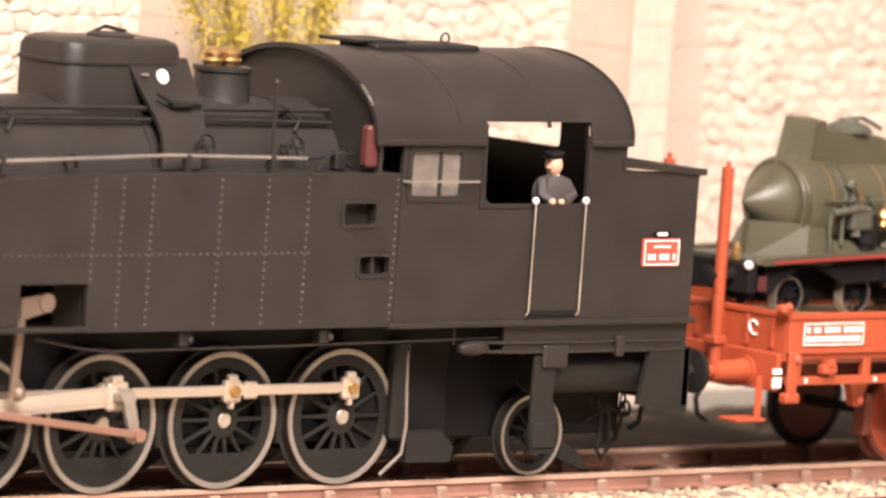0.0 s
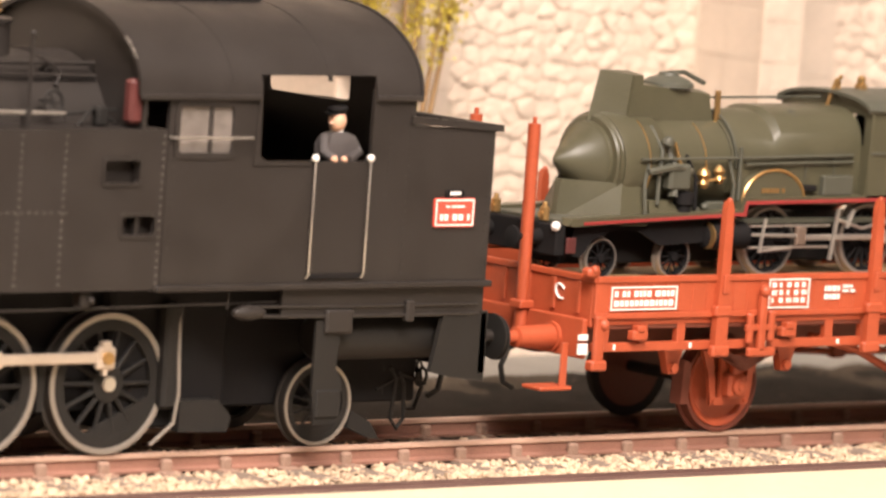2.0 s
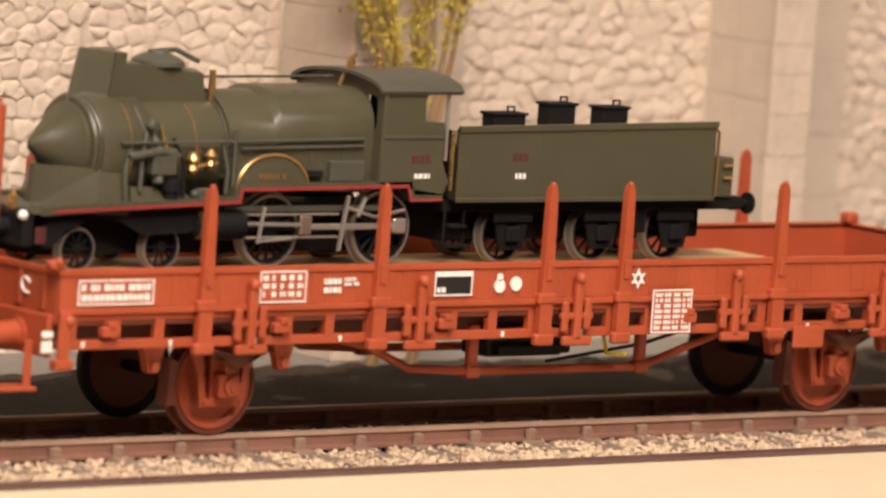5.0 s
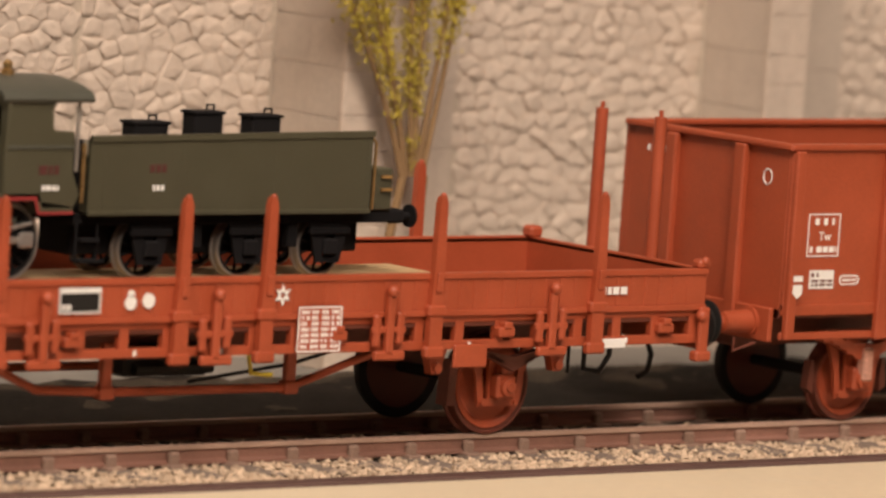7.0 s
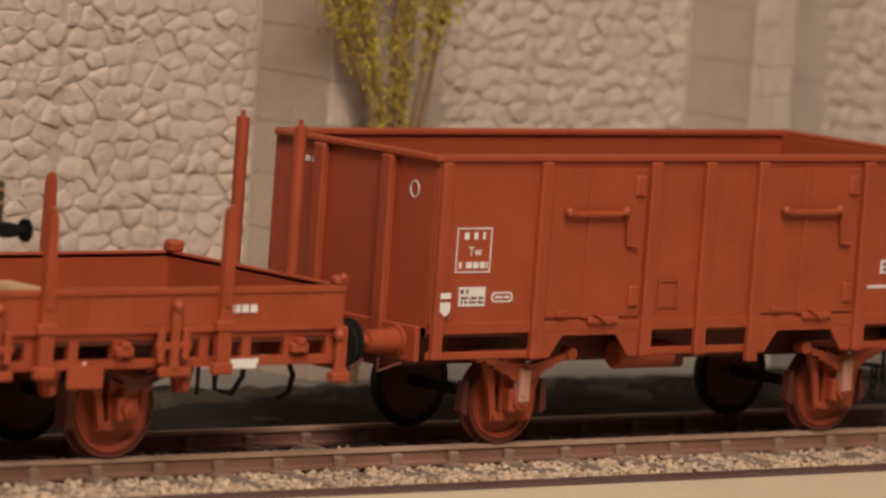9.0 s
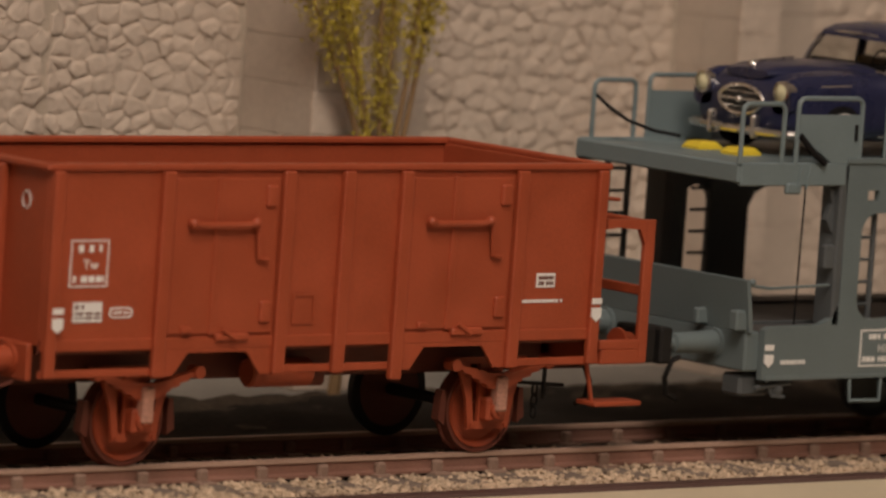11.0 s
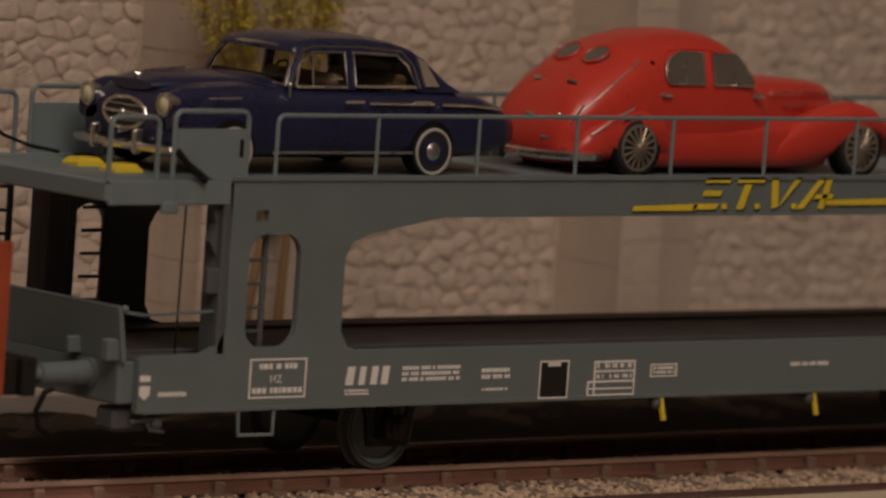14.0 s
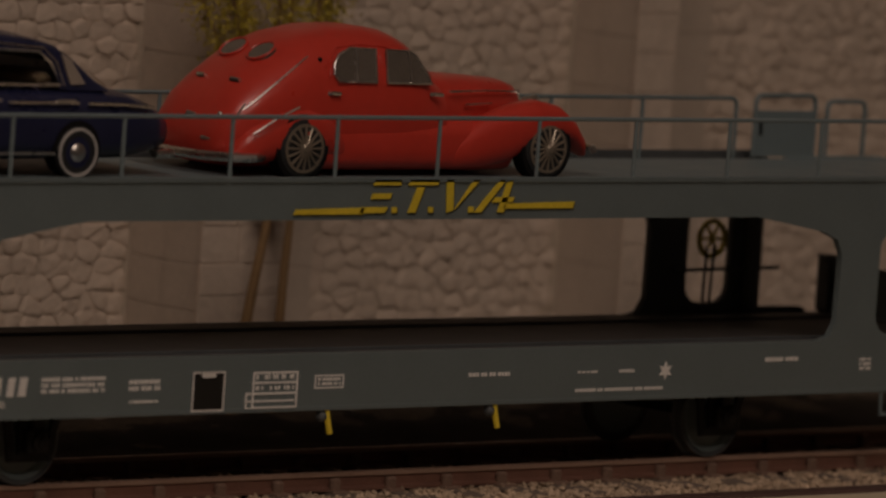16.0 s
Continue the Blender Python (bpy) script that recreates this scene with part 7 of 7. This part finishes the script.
for sd in (-1, 1):
    part("front_pillar", Shape().tube([(1694.6, sd * 15.9, 89.8), (1696.8, sd * 14.8, 94.6), (1700.0, sd * 13.6, 99.0)], 0.75, 8), NAVY, na)
    part("door_pillar", Shape().loft([[(1712.5, sd * (16.2 - q), z), (1715, sd * (16.2 - q), z), (1715, sd * (15.2 - q), z), (1712.5, sd * (15.2 - q), z)] for q, z in ((0, 89.6), (2.1, 98.8))]), NAVY, na)
    part("rear_pillar", Shape().loft([[(1733.6 - e, sd * (16.2 - q), z), (1736 - e * 0.75, sd * (16.2 - q), z), (1736 - e * 0.75, sd * (15.2 - q), z), (1733.6 - e, sd * (15.2 - q), z)] for q, z, e in ((0, 89.6, 0), (1.6, 96.0, 2), (2.1, 98.6, 5))]), NAVY, na)
SEAT = mat("brown_upholstery", (0.20, 0.14, 0.09), 0.8)
for x in (1710.5, 1730):
    part("bench_seat", Shape().box(x, x + 4, -13.5, 13.5, 88, 93.0, 1.2), SEAT, na, "brown bench seat inside the car")
part("dashboard", Shape().box(1695, 1698.4, -14, 14, 89, 92.4, 0.5).tube([(1699.6 + 0.8 * math.sin(t * 0.5236), -7 + 2.6 * math.cos(t * 0.5236), 93.4 + 2.3 * math.sin(t * 0.5236)) for t in range(13)], 0.3, 6), DARK, na)
cab_s = [(1733.8, 15.9, 14.2, 89.2, 100.0, 2.7), (1738, 15.8, 14.35, 89.2, 98.0, 2.8), (1742, 15.7, 14.5, 89.2, 95.2, 2.8), (1745.5, 15.5, 14.6, 89.2, 92.4, 2.2), (1748.6, 15.2, 14.8, 89.0, 90.4, 1.0)]
part("roof", Shape().loft([cabin(*q) for q in cab_s]), NAVY, na, smooth=60)
# panes
CG = glass("car_side_glass", (0.80, 0.80, 0.78))
yw = -16.05
for pts, nm in (([(1696.6, 90.3), (1712.3, 90.3), (1712.5, 98.3), (1702.4, 98.2), (1698.4, 95.6)], "front_door_window"), ([(1715, 90.5), (1733.8, 90.5), (1731.8, 95.4), (1728.6, 97.9), (1715, 98.3)], "rear_door_window")):
    side_glass(na, pts, yw, 0.24, CG, nm)
    outline(na, pts, yw - 0.1, 0.24, CHROME, "window_surround", 0.4)
    side_glass(na, pts, -yw - 0.35, -0.24, CG, nm)
part("quarter_bar", Shape().tube([(1702, yw - 0.1, 90.4), (1702.4, yw + 1.7, 98.2)], 0.32), CHROME, na)
part("rear_pillar_trim", Shape().tube([(1735.2, yw, 90.2), (1733.4, yw + 1.2, 95.6), (1730, yw + 2.0, 98.6), (1718, yw + 2.3, 99.5), (1703, yw + 2.3, 99.5), (1699.6, yw + 1.9, 98.6), (1697.6, yw + 1.0, 94.6), (1694.6, yw + 0.2, 89.9)], 0.35), CHROME, na)
ws = [(1695.2, -14.6, 90.0), (1693.4, -8, 90.3), (1692.8, 0, 90.5), (1693.4, 8, 90.3), (1695.2, 14.6, 90.0), (1697.8, 13.4, 95.3), (1699.4, 11.6, 98.1), (1698.4, 5, 98.8), (1698.2, 0, 98.9), (1698.4, -5, 98.8), (1699.4, -11.6, 98.1), (1697.8, -13.4, 95.3)]
part("windscreen", Shape().loft([[(x - 0.9, y, z + 0.5) for x, y, z in ws], [(x - 0.4, y, z + 0.2) for x, y, z in ws]]), CG, na, "clear windscreen in a chrome surround")
part("windscreen_trim", Shape().tube([(x - 1.0, y * 1.03, z + 0.5) for x, y, z in ws + ws[:1]], 0.45), CHROME, na)
# pane drawn in pale rod steel to stand for its reflection
part("rear_quarter_glass", Shape().loft([[(1737, -16.1, 90.6), (1741.4, -15.9, 90.6), (1737.6, -14.9, 96.0), (1734.8, -14.9, 97.4)], [(1737, -15.3, 90.6), (1741.4, -15.1, 90.6), (1737.6, -14.1, 96.0), (1734.8, -14.1, 97.4)]]), ROD, na, "chrome-edged wrap-round rear window corner with painted pale reflection")
bon = [section(x, w, 88, 89.4, z, sq=2.4) for x, w, z in ((1660.6, 7.5, 90.4), (1664, 9.0, 91.8), (1672, 10.4, 92.5), (1684, 12, 92.7), (1694, 13.4, 92.2))]
part("bonnet", Shape().loft(bon), NAVY, na, smooth=60)
ell = [(7.6 * math.cos(t * 0.2618), 3.4 * math.sin(t * 0.2618)) for t in range(24)]
part("grille", Shape().loft([[(x, a, 82.6 + b) for a, b in ell] for x in (1659.2, 1662)]), mat("dark_grille", (0.02, 0.02, 0.02), 0.4), na)
part("grille_ring", Shape().tube([(1659.2, 7.8 * math.cos(t * 0.314), 82.6 + 3.6 * math.sin(t * 0.314)) for t in range(21)], 0.5, 7), CHROME, na)
part("grille_bar", Shape().tube([(1659.0, -7.4, 82.6), (1658.6, 0, 82.6), (1659.0, 7.4, 82.6)], 0.4).tube([(1659.1, -6.2, 80.8), (1659.1, 6.2, 80.8)], 0.22).tube([(1659.1, -6.2, 84.4), (1659.1, 6.2, 84.4)], 0.22).ball((1658.6, 0, 82.6), 1.0), CHROME, na)
for y in (-14.2, 14.2):
    h = part("headlight", Shape().lathe((1658.6, y, 85.6), (1, 0, 0), [(0, 0.6), (0.5, 2.0), (0.9, 2.3)], 20), LENS, na, "round headlight with chrome ring")
    part("ring", Shape().lathe((1658.9, y, 85.6), (1, 0, 0), [(0, 2.2), (0.2, 2.8), (3, 2.9), (3, 2.2), (0, 2.2)], 20, False), CHROME, h)
    part("fender_crown", Shape().loft([section(x, 3.4, 80, 82, z, sq=2.2) for x, z in ((1659.6, 88.2), (1664, 89.6), (1680, 90.4), (1694, 89.4))]), NAVY, na, smooth=60).location.y += y * 0.001
    part("overrider", Shape().box(1656.0, 1658.4, y * 0.55 - 0.8, y * 0.55 + 0.8, 73.6, 79.4, 0.5), CHROME, na)
part("front_bumper", Shape().tube([(1664, -19.6, 75.4), (1659.4, -17.6, 75.4), (1657.4, -10, 75.4), (1657, 0, 75.4), (1657.4, 10, 75.4), (1659.4, 17.6, 75.4), (1664, 19.6, 75.4)], 1.0, 8), CHROME, na)
part("rear_bumper", Shape().tube([(1760, -19, 75.2), (1766, -17.4, 75.2), (1768, -10, 75.2), (1768, 10, 75.2), (1766, 17.4, 75.2), (1760, 19, 75.2)], 1.0, 8), CHROME, na)
part("bonnet_badge", Shape().lathe((1662, 0, 91.4), (-0.8, 0, 0.5), [(0, 1.2), (0.8, 0.5)], 10).tube([(1664, 0, 92.3), (1676, 0, 93.2)], 0.3), CHROME, na)
part("sill_strip", Shape().tube([(1688, -19.5, 75.2), (1731, -19.5, 75.2)], 0.35), CHROME, na)
part("wing_strip", Shape().tube([(1668, -19.2, 87.6), (1678, -19.5, 87.8)], 0.18), CHROME, na)
part("wing_strip", Shape().tube([(1740, -19.3, 86.6), (1750, -18.9, 86.4), (1760, -17.8, 85.6)], 0.42), CHROME, na)
part("wing_strip", Shape().tube([(1717, -19.7, 86.8), (1737, -19.5, 86.7)], 0.35), CHROME, na)
for x in (1709.5, 1730.5):
    part("door_handle", Shape().tube([(x, -19.6, 87.0), (x + 0.5, -20.4, 87.2), (x + 5, -20.2, 87.2)], 0.4), CHROME, na)
part("wing_mirror", Shape().ball((1693, -18.4, 91), 0.6).tube([(1693, -18.6, 88), (1693, -18.4, 90.6)], 0.25), CHROME, na)
for x in (1676.2, 1737.4):
    for y, sd in ((-17.9, -1), (17.9, 1)):
        # dark disc painted as the shaded hollow behind the wheel
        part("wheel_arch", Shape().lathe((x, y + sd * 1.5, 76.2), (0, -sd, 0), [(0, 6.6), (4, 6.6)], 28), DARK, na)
        car_wheel(na, x, DZ + 5.95, y + sd * 1.9, 5.95, sd, True, False)
for y in (-8, 6):
    ch = Shape().loft([[(1653 + a, y + b, z) for a, b in ((-4, -3), (4, -3), (4, 3), (-4, 3))] for z in (DZ, DZ + 0.7)] + [[(1653 + a, y + b, DZ + 1.9) for a, b in ((-2.5, -2.2), (2.5, -2.2), (2.5, 2.2), (-2.5, 2.2))]])
    CARRIED.append(solo("wheel_chock", ch, YELLOW, "yellow wheel chock on the carrier's deck", "wheel chock", group="wheel chocks", origin=(1653, y, DZ)))

# --- red fastback saloon, facing the train's tail
rc = thing("red_fastback_car", (1843, 0, DZ), "bright red 1940s fastback saloon car on the carrier's upper deck", "car")
CARRIED.append(rc)
secs = [(1784.2, 10.5, 74, 77, 80), (1785.8, 13.2, 72, 78.5, 84.6), (1789.2, 15.0, 71.2, 80, 89.2), (1794.5, 16.3, 70.6, 81.5, 93.6), (1802, 17.1, 70.6, 83, 98.8), (1810, 17.4, 70.6, 84, 102.3), (1819, 17.4, 70.6, 84, 104.2),
        (1829, 17.4, 70.6, 84, 104.6), (1836.5, 17.3, 70.6, 84, 103.8), (1841, 17.1, 70.6, 84, 102.0), (1845, 16.9, 70.6, 83, 98.0), (1848, 16.5, 70.6, 82, 94.4), (1851, 16.0, 70.6, 81, 92.8)]


def on_side(x, z, out=0.12):
    """The body's near surface at a length and height."""
    k = max(i for i in range(len(secs) - 1) if secs[i][0] <= x)
    f = (x - secs[k][0]) / (secs[k + 1][0] - secs[k][0])
    w, zs, zt = (secs[k][i] + (secs[k + 1][i] - secs[k][i]) * f for i in (1, 3, 4))
    q = min(1, max(0, (z - zs) / (zt - zs)))
    return (x, -w * (1 - q ** 2.9) ** (1 / 2.9) - out, z)


part("body", Shape().loft([section(*q, n=10, sq=2.9) for q in secs]), CAR_RED, rc, "bright red fastback body", smooth=60)
hood = [(1845, 15.6, 75, 82, 93.6), (1856, 13.8, 75, 83, 93.4), (1868, 11.2, 75, 83, 92.8), (1877, 9.2, 75, 82, 92.2), (1881, 8.0, 76, 82, 91.2), (1883.4, 6.4, 77, 81, 88.4)]
part("bonnet", Shape().loft([section(*q, sq=3.0) for q in hood]), CAR_RED, rc, smooth=60)
part("sill_panel", Shape().loft([section(x, w, 70.5, 76, 84, sq=4) for x, w in ((1812, 17.3), (1826, 17.5), (1850, 17.5), (1866, 17.0), (1873, 15.6))]), CAR_RED, rc, smooth=60)
for y in (-14.5, 14.5):
    fr = []
    for x, w, zb, zt in ((1846, 1.6, 71.4, 74.6), (1855, 3.2, 71.4, 79.4), (1863, 4.1, 71.6, 84.0), (1871, 4.5, 73, 86.8), (1879, 4.8, 77.5, 88.2), (1886, 4.7, 79.4, 87.0), (1891, 4.2, 78.0, 83.6), (1894.6, 3.4, 75.0, 79.4), (1896, 2.0, 74.4, 76.6)):
        fr.append([(p[0], p[1] + y, p[2]) for p in section(x, w, zb, (zb + zt) / 2, zt, sq=2.4)])
    part("front_wing", Shape().loft(fr), CAR_RED, rc, "sweeping red front wing", smooth=60)
    rr = []
    for x, w, zb, zt in ((1786, 2.0, 73, 76), (1791, 3.6, 72.6, 81), (1799, 4.6, 73, 85.2), (1807, 4.9, 76, 86.2), (1814, 4.4, 74, 84.0), (1819, 3.0, 73, 79), (1821, 1.6, 73, 75)):
        rr.append([(p[0], p[1] + y * 0.98, p[2]) for p in section(x, w, zb, (zb + zt) / 2, zt, sq=2.4)])
    part("rear_wing", Shape().loft(rr), CAR_RED, rc, "rounded red rear wing", smooth=60)
    h = part("headlight", Shape().lathe((1881, y * 0.62, 86.6), (1, 0, 0), [(0, 0.6), (1, 1.8), (4, 2.1), (4.2, 1.6)], 16), CHROME, rc)
# opaque brown, after the wall's tone seen through the panes
DG = mat("opaque_brown_glass", (0.13, 0.11, 0.09), 0.15, vary=0.3, coat=0.5)
for pts, nm in (([(1814, 93.6), (1815.2, 92.1), (1827, 91.9), (1827.2, 99.8), (1819.2, 100.0), (1815.8, 98.4), (1814.2, 96.2)], "rear_door_window"), ([(1830.2, 91.9), (1844.2, 91.8), (1843.4, 93.6), (1839.4, 98.6), (1837.8, 99.4), (1830.6, 99.7)], "front_door_window")):
    side_glass(rc, pts, -17.5, 0.215, DG, nm, 0.6)
    outline(rc, pts, -17.5, 0.215, CHROME, "window_surround", 0.25)
    side_glass(rc, pts, 16.9, -0.215, DG, nm, 0.6)
part("window_divider", Shape().tube([(1820.6, -17.6, 92), (1821, -15.9, 99.8)], 0.35).tube([(1837.6, -17.6, 91.9), (1837.2, -16.0, 99.2)], 0.3), CHROME, rc)
part("gutter", Shape().tube([on_side(1812.8, 93), on_side(1813.2, 96.6), on_side(1816.8, 99.8), on_side(1824, 100.6), on_side(1831, 100.2), on_side(1837.5, 98.8)], 0.3), CAR_RED, rc)
for y in (-5.6, 4.6):
    q = [(3.5 * math.sin(t * 0.3925), 3.6 * math.cos(t * 0.3925)) for t in range(16)]
    w = Shape().loft([[(1800.8 + u * 0.82 - k * 0.55, y + v, 98.0 + u * 0.57 + k * 0.8) for u, v in q] for k in (-1.4, 0.2)])
    o = part("rear_window", w, DG, rc, "small oval rear window")
    part("rim", Shape().tube([(1800.7 + u * 0.82, y + v, 98.2 + u * 0.57) for u, v in q + q[:1]], 0.3), CAR_RED, o)
part("boot_hinge", Shape().tube([(1792.2, -9, 91.4), (1791.6, -6.2, 91.6)], 0.55).tube([(1791.4, 3, 91.6), (1791.4, 5.8, 91.5)], 0.55), CHROME, rc)
part("boot_handle", Shape().tube([(1785.4, -2, 82.6), (1784.8, 0.5, 83)], 0.6).tube([(1784.6, -9, 77.8), (1784.2, -6, 77.8)], 0.5).ball((1785.6, -10.5, 83.6), 0.7), CHROME, rc)
part("side_streak", Shape().tube([on_side(1789.4, 85.0), on_side(1793, 87.6), on_side(1798, 91.2), on_side(1803, 94.6), on_side(1808, 97.6)], 0.26), CHROME, rc)
part("side_streak", Shape().tube([on_side(1786.9, 81.8), on_side(1788.4, 84.0), on_side(1790.2, 86.4)], 0.28), CHROME, rc)
part("wing_beading", Shape().tube([(1789.6, -18.2, 79.6), (1796, -19.2, 83.6), (1802, -19.5, 86.2)], 0.28), CHROME, rc)
part("rear_bumper", Shape().tube([(1794, -16.6, 74.2), (1790, -18.6, 74.2), (1785, -17.2, 74.2), (1781.6, -9, 74.0), (1781, 0, 74.0), (1781.6, 9, 74.0), (1784, 17, 74.2)], 1.15, 8), CHROME, rc)
part("front_bumper", Shape().tube([(1896, -19, 76.4), (1899.6, -15, 76.4), (1901, 0, 76.4), (1899.6, 15, 76.4)], 1.0, 8), CHROME, rc)
part("grille", Shape().loft([section(x, w, 78, 83, z, sq=2.4) for x, w, z in ((1882.4, 6.6, 90.9), (1884.6, 5.2, 89.6), (1885.2, 3.6, 87.4))]), CHROME, rc, "chrome radiator grille")
part("bonnet_strip", Shape().tube([(1852, -15.0, 89.8), (1866, -12.0, 89.8), (1880, -8.4, 89.4)], 0.3).tube([(1858, -14.2, 86.6), (1868, -12.2, 86.8)], 0.3), CHROME, rc)
for x in (1812.6, 1844.4):
    part("door_handle", Shape().tube([(x, -17.0, 89.2), (x + 0.4, -17.9, 89.4), (x + 3, -17.8, 89.2)], 0.5), CHROME, rc)
for x in (1804.7, 1881.4):
    for y, sd in ((-17.2, -1), (17.2, 1)):
        # shaded hollow of the arch, drawn as a dark disc
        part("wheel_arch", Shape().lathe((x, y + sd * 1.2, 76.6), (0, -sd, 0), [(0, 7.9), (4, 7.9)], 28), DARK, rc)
        car_wheel(rc, x, DZ + 6.9, y + sd * 1.8, 6.9, sd, False, True)
part("filler_hole", Shape().ball(on_side(1811, 97.0, 0.0), 0.6), DARK, rc)


# ================= what moves =================
def travel(t):
    """Millimetres gone by the train."""
    k = 0
    while k < len(TRAVEL) - 2 and TRAVEL[k + 1][0] < t:
        k += 1
    (a, p), (b, q) = TRAVEL[k], TRAVEL[k + 1]
    return p + (q - p) * (t - a) / (b - a)


def turn_rows(ob, radius, phase):
    o = ob.location.copy()
    ang = phase - PH
    return [(i * 0.2, pose(o.x, o.y, o.z, 0, ang + math.degrees(travel(i * 0.2) / radius), 0)) for i in range(81)]


def motions():
    for ob in CARRIED:
        o = ob.location.copy()
        walk(ob, [(t, pose(o.x + d * 0.001, o.y, o.z)) for t, d in TRAVEL])
    for ob, radius, phase in ROLL_PARTS:
        walk(ob, turn_rows(ob, radius, phase))
    rows = {rod: [], mainrod: [], ecc: [], eccrod: []}
    bases = {ob: ob.location.copy() for ob in rows}
    for i in range(161):
        t = i * 0.1
        a = radians(PH) - travel(t) / R * 0.001 * 1000
        px, pz = CR * math.cos(a), CR * math.sin(a)
        b = bases[rod]
        rows[rod].append((t, pose(b.x + px * 0.001, b.y, b.z + pz * 0.001)))
        b = bases[mainrod]
        lean = math.asin((R + pz - MAIN_Z) / MAIN_L)
        rows[mainrod].append((t, pose(b.x + px * 0.001, b.y, b.z + pz * 0.001, 0, -math.degrees(lean), 0)))
        b = bases[ecc]
        # the return crank points from the pin to a point lagging behind it
        e = a - radians(119)
        ex, ez = 2.4 * math.cos(e), 2.4 * math.sin(e)
        way = math.degrees(math.atan2(ez - pz, ex - px))
        rows[ecc].append((t, pose(b.x + px * 0.001, b.y, b.z + pz * 0.001, 0, -(way + 90), 0)))
        b = bases[eccrod]
        lean = math.asin((R + ez - 21.0) / ECC_L)
        rows[eccrod].append((t, pose(b.x + ex * 0.001, b.y, b.z + ez * 0.001, 0, -math.degrees(lean), 0)))
    for ob, r in rows.items():
        walk(ob, r)


motions()
